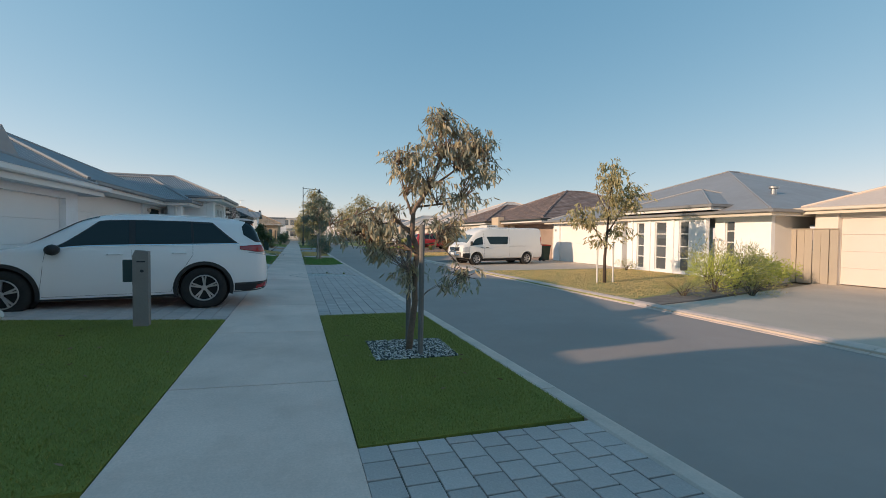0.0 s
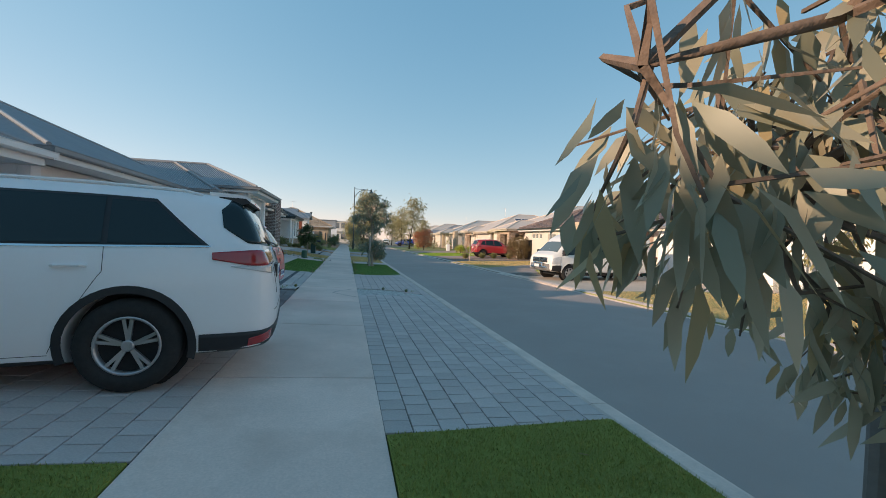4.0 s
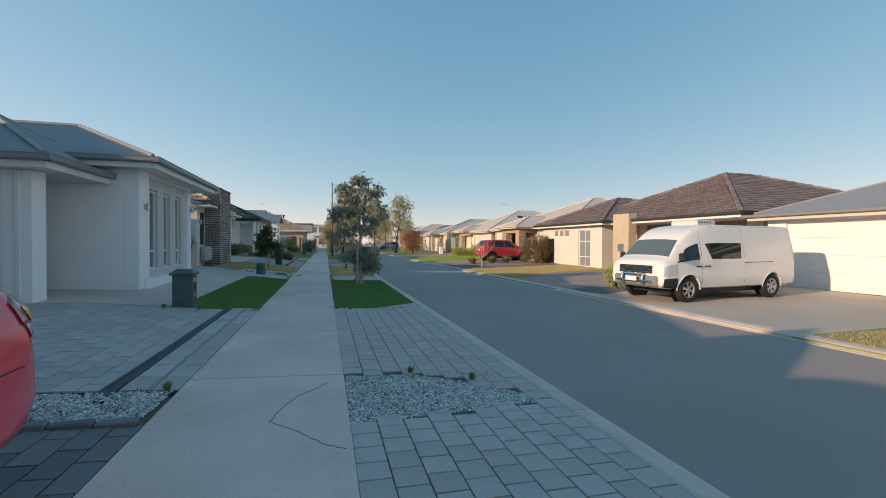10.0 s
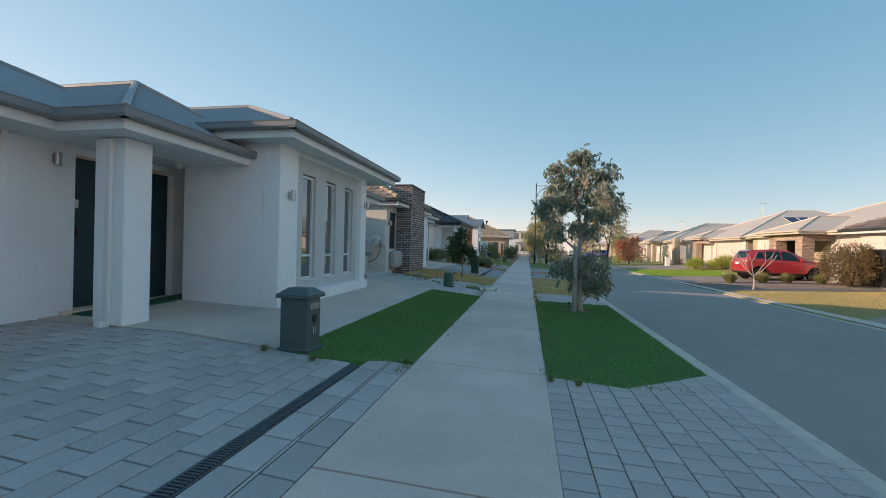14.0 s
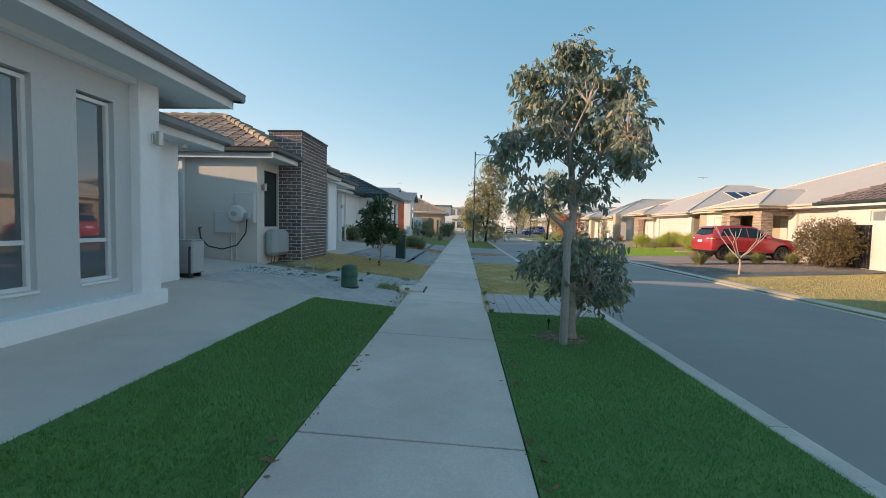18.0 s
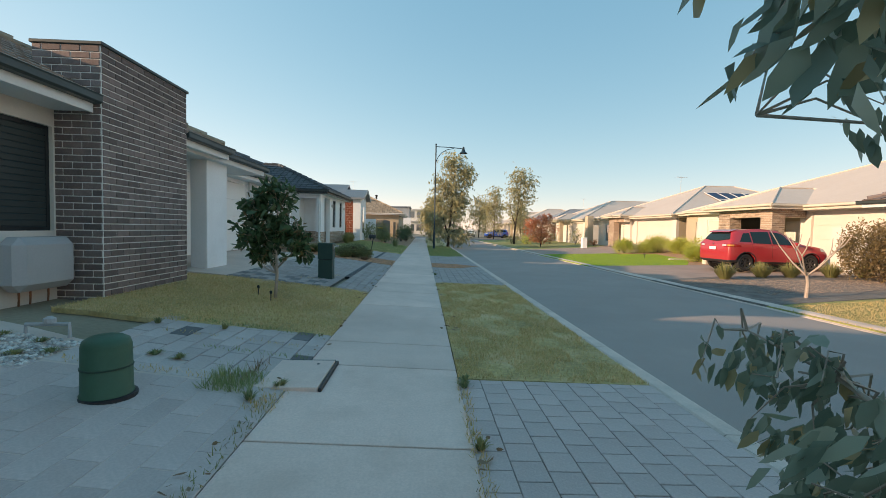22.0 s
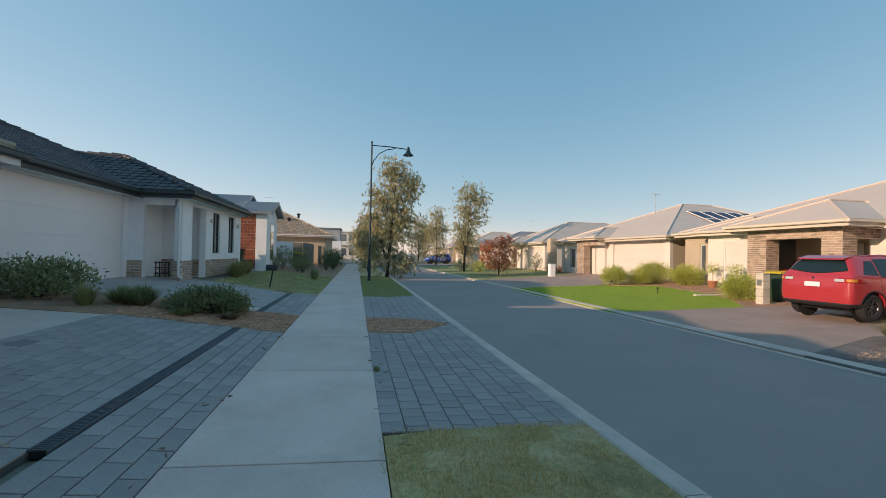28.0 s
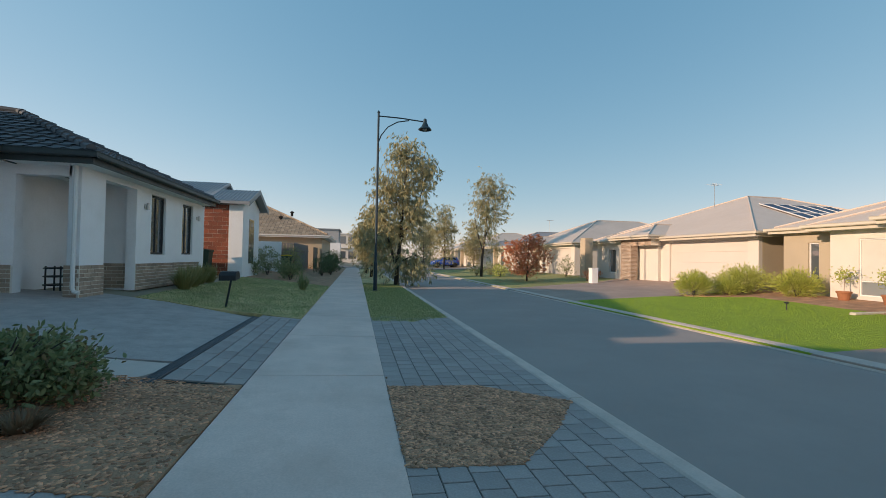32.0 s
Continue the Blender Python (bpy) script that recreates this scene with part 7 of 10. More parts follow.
# white high-roof van
ST = [(-2.66, 0.50, 0.70, 0.76, 0.9, 0.72, 1.80, 0.60), (-2.63, 0.40, 0.82, 0.87, 1.03, 0.86, 1.95, 0.70), (-2.5, 0.36, 0.90, 0.93, 1.06, 0.925, 2.03, 0.76), (-2.2, 0.34, 0.90, 0.94, 1.06, 0.935, 2.05, 0.77), (0.4, 0.33, 0.90, 0.94, 1.05, 0.935, 2.05, 0.77),
      (0.95, 0.33, 0.90, 0.94, 1.05, 0.935, 2.03, 0.77), (1.35, 0.33, 0.90, 0.94, 1.04, 0.93, 1.95, 0.75), (1.65, 0.33, 0.90, 0.94, 1.03, 0.93, 1.81, 0.73), (1.88, 0.34, 0.895, 0.94, 1.02, 0.925, 1.62, 0.72), (2.12, 0.34, 0.89, 0.935, 1.01, 0.915, 1.37, 0.76),
      (2.32, 0.36, 0.88, 0.925, 0.99, 0.89, 1.18, 0.80), (2.46, 0.37, 0.87, 0.92, 0.96, 0.88, 1.11, 0.80), (2.54, 0.39, 0.86, 0.90, 0.92, 0.86, 1.06, 0.78), (2.59, 0.42, 0.82, 0.86, 0.88, 0.82, 1.0, 0.74), (2.615, 0.46, 0.76, 0.80, 0.80, 0.76, 0.90, 0.68)]
VX, VXR, VR = 1.74, -1.555, 0.335
VA, vb, vbody = car("parked_van", (10.62, 22.95, -0.115), 186.5, ST, "van_white", VX, VXR, VR, 0.2, "alloy", 6, "white high-roof van parked across a driveway", category="van", half=0.935, twin=False)
for sd in (1, -1):
    part("door_glass", vb.panel(1.36, 2.18, 6.25, 7.75, sd, 0.005, 1.36, 1.80, nu=10), "glass_car", VA)
    part("side_glass", vb.panel(-0.22, 0.92, 6.25, 7.6, sd, 0.005, -0.28, 1.12, nu=10), "glass_car", VA)
    part("slide_rail", vb.panel(-1.55, -0.34, 5.78, 5.86, sd, 0.006), "dark", VA)
    for pts in (((1.28, 2.4), (1.28, 8.9)), ((-0.36, 2.6), (-0.36, 8.9)), ((2.23, 3.6), (2.21, 6.2)), ((-2.5, 9.3), (2.0, 9.3))):
        part("door_gap", vb.line(pts, sd, 0.005), "black", VA)
    for x in (1.34, 1.02):
        part("door_handle", MB().tube([vb.at(x, 5.4, sd, -0.005), vb.at(x + 0.02, 5.4, sd, 0.03), vb.at(x + 0.14, 5.4, sd, 0.03), vb.at(x + 0.16, 5.4, sd, -0.005)], 0.016, 6), "black", VA)
    part("front_bumper_corner", vb.panel(2.17, 2.575, 1.7, 4.0, sd, 0.012), "black", VA)
    part("head_lamp", vb.panel(2.2, 2.59, 4.4, 5.95, sd, 0.010, 2.16, 2.55), "lamp_clear", VA)
    part("tail_lamp", vb.panel(-2.6, -2.5, 6.1, 7.6, sd, 0.008), "lamp_red", VA)
    mr = MB().box(2.06, 2.16, sd * 0.98 - 0.06, sd * 0.98 + 0.09, 1.08, 1.28, 0.03)
    part("door_mirror", mr, "black", VA)
    for x in (VX, VXR):
        arch_trim(VA, vb, x, VR + 0.055, sd, "van_white", VR, 0.035)
part("windscreen", vb.panel(1.88, 2.29, 9.7, 12, 1, 0.006, both=True, nu=10), "glass_screen", VA)
_gr = part("grille", MB().box(2.42, 2.632, -0.56, 0.56, 0.74, 0.95, 0.02), "black", VA)
for k in range(3):
    part("grille_bar", MB().box(2.626, 2.645, -0.54, 0.54, 0.775 + k * 0.06, 0.80 + k * 0.06, 0.006), "chrome", _gr)
part("badge", MB().lathe([(0.06, -0.004), (0.06, 0.01)], 18, (2.645, 0, 0.86), "x"), "chrome", VA)
part("front_bumper", MB().box(2.45, 2.655, -0.74, 0.74, 0.40, 0.70, 0.05), "post_grey", VA, "grey lower bumper")
_nb = part("nudge_bar", MB().tube([(2.60, -0.6, 0.52), (2.70, -0.56, 0.54), (2.72, -0.3, 0.55), (2.72, 0.3, 0.55), (2.70, 0.56, 0.54), (2.60, 0.6, 0.52)], 0.038, 8), "chrome", VA)
for y in (-0.34, 0.34):
    part("bar_upright", MB().tube([(2.71, y, 0.46), (2.75, y, 0.58), (2.72, y, 0.72), (2.58, y * 0.9, 0.74)], 0.03, 8), "chrome", _nb)
part("bar_top", MB().tube([(2.72, -0.34, 0.72), (2.72, 0.34, 0.72)], 0.026, 8), "chrome", _nb)
plate(VA, 2.765, 0.60, "", "plate", "plate_blue", rear=False)
_ac = part("roof_unit", MB().box(0.10, 0.86, -0.42, 0.42, 2.01, 2.18, 0.04), "box_white", VA)
for k in range(5):
    part("vent", MB().lathe([(0.032, -0.004), (0.032, 0.006)], 12, (0.34 + k * 0.11, 0.425, 2.12), "y"), "post_grey", _ac)
part("rear_step", MB().box(-2.74, -2.58, -0.75, 0.75, 0.36, 0.50, 0.03), "black", VA)

# red crossover on the far drive
ST = [(-2.05, 0.50, 0.66, 0.72, 0.74, 0.68, 0.78, 0.6), (-2.02, 0.36, 0.76, 0.82, 0.96, 0.79, 1.0, 0.7), (-1.95, 0.32, 0.82, 0.87, 1.08, 0.84, 1.12, 0.75), (-1.82, 0.30, 0.84, 0.885, 1.10, 0.85, 1.38, 0.68),
      (-1.68, 0.29, 0.84, 0.89, 1.09, 0.855, 1.53, 0.63), (-1.4, 0.28, 0.84, 0.892, 1.06, 0.855, 1.59, 0.62), (-0.5, 0.27, 0.84, 0.892, 1.03, 0.855, 1.625, 0.61), (0.05, 0.27, 0.84, 0.892, 1.01, 0.85, 1.60, 0.61),
      (0.5, 0.27, 0.84, 0.89, 1.0, 0.845, 1.42, 0.64), (1.0, 0.28, 0.84, 0.885, 0.99, 0.83, 1.12, 0.74), (1.2, 0.28, 0.83, 0.88, 0.98, 0.82, 1.06, 0.76), (1.9, 0.32, 0.8, 0.85, 0.90, 0.76, 0.96, 0.66), (2.12, 0.38, 0.70, 0.76, 0.76, 0.66, 0.8, 0.5), (2.2, 0.46, 0.6, 0.62, 0.64, 0.55, 0.68, 0.42)]
AX, AR = 1.335, 0.335
MA, ab, abody = car("parked_car", (13.52, 44.38, 0.05), 1.5, ST, "car_red2", AX, -AX, AR, 0.21, "alloy_d", 7, "red compact crossover parked on a red-brown drive", half=0.885)
for sd in (1, -1):
    part("door_glass", ab.panel(-0.25, 0.72, 6.2, 8.85, sd, 0.005, -0.25, 0.3), "glass_car", MA)
    part("door_glass", ab.panel(-1.05, -0.30, 6.2, 8.85, sd, 0.005), "glass_car", MA)
    part("quarter_glass", ab.panel(-1.6, -1.1, 6.4, 8.6, sd, 0.005, -1.35, -1.1), "glass_car", MA)
    for pts in (((-0.28, 3.0), (-0.28, 6.1)), ((-1.08, 4.2), (-1.08, 6.1)), ((0.74, 3.0), (0.78, 6.0))):
        part("door_gap", ab.line(pts, sd), "black", MA)
    part("tail_lamp", wrap(ab, -1.3, 38, 74, lambda a: 0.93, lambda a: 1.05 - max(a - 60, 0) * 0.004, sd, 0.012, 16), "lamp_red", MA)
    part("indicator", wrap(ab, -1.3, 46, 58, flat(0.95), flat(1.02), sd, 0.018, 8), "lamp_orange", MA)
    part("reverse_lamp", wrap(ab, -1.3, 34, 44, flat(0.95), flat(1.02), sd, 0.020, 8), "lamp_clear", MA)
    part("sill_trim", ab.panel(-0.95, 0.95, 1.7, 2.35, sd, 0.008), "black", MA)
    for x in (-0.16, -0.95):
        part("door_handle", MB().tube([ab.at(x, 5.4, sd, -0.005), ab.at(x + 0.02, 5.4, sd, 0.025), ab.at(x + 0.15, 5.4, sd, 0.025), ab.at(x + 0.17, 5.4, sd, -0.005)], 0.013, 6), "car_red2", MA)
    for x in (AX, -AX):
        arch_trim(MA, ab, x, AR + 0.055, sd, "black", AR, 0.03)
    part("roof_rail", MB().tube([ab.at(x, 9.9, sd, 0.03 if -1.3 < x < 0.1 else 0.0) for x in (-1.45, -1.3, -0.6, 0.1, 0.25)], 0.013, 6), "car_red2", MA)
    mr = MB().lathe([(0.02, -0.11), (0.07, -0.09), (0.08, 0.0), (0.065, 0.09), (0.02, 0.11)], 12, (0.6, sd * 0.96, 1.07), "y")
    part("door_mirror", mr, "car_red2", MA)
    part("head_lamp", ab.panel(1.75, 2.1, 5.2, 6.3, sd, 0.01), "lamp_clear", MA)
part("windscreen", ab.panel(0.25, 0.98, 9.6, 12, 1, 0.006, both=True), "glass_car", MA)
part("rear_screen", wrap(ab, -1.3, -50, 50, lambda a: 1.14 + 0.00003 * a * a, flat(1.50), 1, 0.007, 40, 10), "glass_car", MA)
part("spoiler", MB().prism([(-1.84, 1.49), (-1.5, 1.575), (-1.5, 1.60), (-1.8, 1.53)], "y", -0.55, 0.55), "car_red2", MA)
part("rear_bumper", wrap(ab, -1.3, -78, 78, flat(0.30), flat(0.42), 1, 0.014, 50, 5), "black", MA)
plate(MA, -2.062, 0.86, "", "plate", "plate_blue")
part("badge", MB().lathe([(0.05, -0.004), (0.05, 0.008)], 3, (-2.03, 0, 1.02), "x"), "chrome", MA)

# far cars at the side road
BL = copy_thing(MA, pose(13.0, 104.5, 0.0, 0, 0, 184))
tagged(BL, "blue hatchback parked at the end of the street", "car")
for _o in BL.children_recursive:
    if _o.data.materials and _o.data.materials[0] in (M["car_red2"],):
        _o.data = _o.data.copy()
        _o.data.materials[0] = M["car_blue"]
UT = copy_thing(VA, pose(9.6, 117.0, 0.0, 0, 0, 268) @ Matrix.Diagonal((0.95, 0.95, 0.72, 1)))
tagged(UT, "white light truck parked far along the street", "car")

# ---- plants ----
LEAF_TRI = np.array([[0, 1, 2], [1, 3, 2], [2, 3, 4], [3, 5, 4]])


def leaf_mesh(name, pos, direction, length, width, material, rng, droop=0.0):
    """Many folded lance-shaped leaves in one mesh. pos, direction: n x 3; length, width: n."""
    n = len(pos)
    d = direction / (np.linalg.norm(direction, axis=1, keepdims=True) + 1e-9)
    a = rng.normal(size=(n, 3))
    s = np.cross(d, a)
    s /= np.linalg.norm(s, axis=1, keepdims=True) + 1e-9
    u = np.cross(s, d)
    L, W = length[:, None], width[:, None]
    v = np.stack([pos, pos + d * L * 0.3 + s * W * 0.5 + u * W * 0.15, pos + d * L * 0.3 - s * W * 0.5 + u * W * 0.15,
                  pos + d * L * 0.7 + s * W * 0.4 - u * L * droop, pos + d * L * 0.7 - s * W * 0.4 - u * L * droop, pos + d * L - u * L * droop * 2.2], axis=1)
    f = (np.arange(n)[:, None, None] * 6 + LEAF_TRI[None]).reshape(-1, 3)
    return tri_mesh(name, v.reshape(-1, 3), f, material)


def tree(at, label, trunk, limbs, blobs, n, size, material, bark, seed, hang=0.8, category="tree", name="tree", tip=None, group="", twig=40, least=-99.0, broad=1.0):
    """trunk: points with radius; limbs: lists of such; blobs: (x, y, z, rx, ry, rz, weight) of the crown, all from the base."""
    rng = np.random.default_rng(seed)
    t = thing(name, at, label, category, group, rz=0)
    tb = MB()
    tb.smooth = True
    tb.tube([p[:3] for p in trunk], [p[3] for p in trunk], 10)
    part("trunk", tb, bark, t)
    for lm in limbs:
        lb = MB()
        lb.smooth = True
        lb.tube([p[:3] for p in lm], [p[3] for p in lm], 7)
        part("limb", lb, bark, t)
    w = np.array([b[6] for b in blobs], float)
    which = rng.choice(len(blobs), n // 9, p=w / w.sum())
    B = np.array([b[:6] for b in blobs], float)[which]
    g = rng.normal(size=(len(which), 3))
    g /= np.linalg.norm(g, axis=1, keepdims=True)
    c = B[:, :3] + g * B[:, 3:] * (rng.random((len(which), 1)) ** 0.45)
    c = c + rng.normal(size=c.shape) * size * (0.5 if size < 0.16 else 1.7)
    # each cluster is a drooping spray on a twig from the nearest wood
    wood = np.array([p[:3] for lm in [trunk, *limbs] for p in lm[1:]])
    near = np.array([wood[np.argmin(((wood - q) ** 2).sum(1) + 0.6 * np.maximum(wood[:, 2] - q[2] + 0.1, 0))] for q in c])
    way = (c - near) * np.array([1, 1, 0.35])
    way = way / (np.linalg.norm(way, axis=1, keepdims=True) + 1e-6) * 0.8 + rng.normal(size=c.shape) * 0.45
    way[:, 2] -= 0.55 * min(hang, 1.0)
    way /= np.linalg.norm(way, axis=1, keepdims=True) + 1e-6
    span = size * rng.uniform(1.2, 2.6, (len(c), 1)) * (1 if hang > 0.5 else 0.35)
    tw = MB()
    for q, p0, w0, l0 in [z for z in zip(c, near, way, span) if z[0][0] > least + 0.04][:twig]:
        mid = (p0 + q) / 2 + rng.normal(size=3) * 0.05 + [0, 0, 0.06]
        tw.tube([tuple(p0), tuple(mid), tuple(q - w0 * l0 * 0.35), tuple(q + w0 * l0 * 0.5)], [0.007, 0.0048, 0.0034, 0.002], 4, cap=False)
    tagged(part("branching", tw, bark, t, recalc=False), kind="stuff")
    k = rng.integers(0, len(c), n)
    pos = c[k] + way[k] * span[k] * (rng.random((n, 1)) - 0.45) + rng.normal(size=(n, 3)) * size * 0.2
    keep = pos[:, 0] > least
    pos, k = pos[keep], k[keep]
    n = len(pos)
    d = rng.normal(size=(n, 3)) * (0.42 if hang > 0.5 else 0.75) + way[k] * 0.45
    d[:, 2] -= hang
    ln = size * rng.uniform(0.6, 1.25, n)
    sel = rng.random(n) < (0.14 if tip else 0)
    me = leaf_mesh("crown", pos[~sel], d[~sel], ln[~sel], ln[~sel] * rng.uniform(0.2, 0.3, (~sel).sum()) * (1.6 if hang < 0.3 else broad), material, rng, 0.06)
    tagged(part("crown", me, None, t), kind="stuff")
    if tip:
        me = leaf_mesh("new_growth", pos[sel], d[sel], ln[sel], ln[sel] * 0.24 * broad, tip, rng, 0.06)
        tagged(part("new_growth", me, None, t), kind="stuff")
    return t


def shrub(x, y, r, h, label, material, seed, n=900, size=0.05, category="shrub", spiky=False, stem="bark_dark", ry=None, hang=-0.3, low=0.12, group="", lobes=((0, 0, 1.0),)):
    """A bush of small leaves on thin stems."""
    rng = np.random.default_rng(seed)
    t = thing("shrub", (x, y, gz(x, y)), label, category, group, rz=0)
    ry = ry or r
    sb = MB()
    for k in range(9):
        a = k * 2.4
        rr = r * rng.uniform(0.3, 0.8)
        sb.tube([(0.03 * math.cos(a), 0.03 * math.sin(a), -0.02), (0.4 * rr * math.cos(a), 0.4 * rr * math.sin(a), h * 0.4), (rr * math.cos(a), rr * ry / r * math.sin(a), h * rng.uniform(0.6, 0.85))], [0.014, 0.010, 0.004], 5)
    tagged(part("branching", sb, stem, t, recalc=False), kind="stuff")
    m = max(n // 7, 12)
    g = rng.normal(size=(m, 3))
    g /= np.linalg.norm(g, axis=1, keepdims=True)
    g *= rng.random((m, 1)) ** 0.33
    lump = 1 + 0.22 * np.sin(g[:, :1] * 5 + seed) * np.cos(g[:, 1:2] * 6)
    c = g * np.array([r, ry, h * 0.5]) * lump + np.array([0, 0, h * 0.5 + low * h * 0.3])
    lb = np.array(lobes, float)[rng.integers(0, len(lobes), m)]
    c = c * lb[:, 2:3] + np.column_stack([lb[:, :2], np.zeros(m)])
    c[:, 2] = np.maximum(c[:, 2], 0.02)
    k = rng.integers(0, m, n)
    pos = c[k] + rng.normal(size=(n, 3)) * size * 0.9
    pos[:, 2] = np.maximum(pos[:, 2], 0.015)
    d = (pos - np.array([0, 0, h * 0.25])) * (1.2 if spiky else 0.5) + rng.normal(size=(n, 3)) * (0.25 if spiky else 0.5) * max(r, 0.3)
    d[:, 2] += -hang * 0.4
    ln = size * rng.uniform(0.7, 1.4, n)
    me = leaf_mesh("foliage", pos, d, ln, ln * (0.16 if spiky else 0.4), material, rng, 0.05)
    tagged(part("foliage", me, None, t), kind="stuff")
    return t


def tuft(x, y, r, h, label, material, seed, n=170, category="grass tuft", group=""):
    """A clump of long arching blades."""
    rng = np.random.default_rng(seed)
    a = rng.uniform(0, 2 * np.pi, n)
    lean = rng.uniform(0.1, 1.0, n) ** 0.8
    base = np.stack([0.06 * np.cos(a), 0.06 * np.sin(a), np.zeros(n)], 1) * (r / 0.3)
    tipx = np.stack([np.cos(a) * lean * r, np.sin(a) * lean * r, h * (1.05 - 0.5 * lean) * rng.uniform(0.7, 1.1, n)], 1)
    midp = base * 0.5 + tipx * 0.5 + np.array([0, 0, 0.16 * h])
    s = np.stack([-np.sin(a), np.cos(a), np.zeros(n)], 1) * 0.006 * (1 + r)
    v = np.stack([base - s, base + s, midp - s * 0.8, midp + s * 0.8, tipx], 1).reshape(-1, 3)
    f = (np.arange(n)[:, None, None] * 5 + np.array([[0, 1, 3], [0, 3, 2], [2, 3, 4]])[None]).reshape(-1, 3)
    ob = part("grass_tuft", tri_mesh("grass_tuft", v, f, material), None)
    ob.location = (x, y, gz(x, y))
    return tagged(ob, label, category, group)


def inside(poly, pts):
    x, y = pts[:, 0], pts[:, 1]
    ok = np.zeros(len(pts), bool)
    for (x0, y0), (x1, y1) in zip(poly, poly[1:] + poly[:1]):
        cross = ((y0 > y) != (y1 > y)) & (x < (x1 - x0) * (y - y0) / ((y1 - y0) or 1e-9) + x0)
        ok ^= cross
    return ok


def scatter(poly, per_m2, rng, most=60000):
    p = np.array(poly)
    lo, hi = p.min(0), p.max(0)
    k = int(min(per_m2 * (hi - lo).prod(), most))
    q = lo + rng.random((k, 2)) * (hi - lo)
    return q[inside(poly, q)]


def blades(poly, per_m2, h, material, seed, label, w=0.0035, off=0.0, most=60000, patchy=0.0):
    """Short grass blades over a patch, as one mesh."""
    rng = np.random.default_rng(seed)
    q = scatter(poly, per_m2, rng, most)
    if patchy:
        f = np.sin(q[:, 0] * 3.1 + seed) * np.cos(q[:, 1] * 2.3) + np.sin(q[:, 0] * 7.7) * np.sin(q[:, 1] * 5.9 + 1)
        q = q[rng.random(len(q)) < 1 - patchy * (f < -0.2)]
    z = np.array([gz(x, y) for x, y in q]) + off
    n = len(q)
    a = rng.uniform(0, 2 * np.pi, n)
    hh = h * rng.uniform(0.6, 1.3, n)
    b = np.column_stack([q, z])
    s = np.column_stack([np.cos(a), np.sin(a), np.zeros(n)]) * w
    t = b + np.column_stack([rng.normal(size=n) * h * 0.45, rng.normal(size=n) * h * 0.45, hh])
    v = np.stack([b - s, b + s, t], 1).reshape(-1, 3)
    ob = part("grass", tri_mesh("grass", v, np.arange(3 * n).reshape(-1, 3), material), None)
    return tagged(ob, label, "grass", kind="stuff")


ICO_V = np.array([(0, 0, 1), (0.89, 0, 0.45), (0.28, 0.85, 0.45), (-0.72, 0.53, 0.45), (-0.72, -0.53, 0.45), (0.28, -0.85, 0.45), (0.72, 0.53, -0.45), (-0.28, 0.85, -0.45), (-0.89, 0, -0.45), (-0.28, -0.85, -0.45), (0.72, -0.53, -0.45), (0, 0, -1)])
ICO_F = np.array([(0, 1, 2), (0, 2, 3), (0, 3, 4), (0, 4, 5), (0, 5, 1), (1, 6, 2), (2, 7, 3), (3, 8, 4), (4, 9, 5), (5, 10, 1), (6, 7, 2), (7, 8, 3), (8, 9, 4), (9, 10, 5), (10, 6, 1)])


def pebbles(poly, per_m2, size, material, seed, label, off=0.0, flat=0.6, most=9000, name="gravel", long=1.0):
    """Loose stones or chips over a patch, as one mesh."""
    rng = np.random.default_rng(seed)
    q = scatter(poly, per_m2, rng, most)
    n = len(q)
    r = size * rng.uniform(0.5, 1.3, n)
    a = rng.uniform(0, 2 * np.pi, n)
    jit = ICO_V[None] * rng.uniform(0.75, 1.2, (n, 12, 1)) * r[:, None, None]
    jit[:, :, 2] *= flat
    jit[:, :, 0] *= long
    x = jit[:, :, 0] * np.cos(a)[:, None] - jit[:, :, 1] * np.sin(a)[:, None]
    y = jit[:, :, 0] * np.sin(a)[:, None] + jit[:, :, 1] * np.cos(a)[:, None]
    z = np.array([gz(*p) for p in q]) + off
    v = np.stack([x + q[:, :1], y + q[:, 1:], jit[:, :, 2] + (z + r * flat * 0.4)[:, None]], 2).reshape(-1, 3)
    f = (np.arange(n)[:, None, None] * 12 + ICO_F[None]).reshape(-1, 3)
    ob = part(name, tri_mesh(name, v, f, material), None)
    return tagged(ob, label, name, kind="stuff")


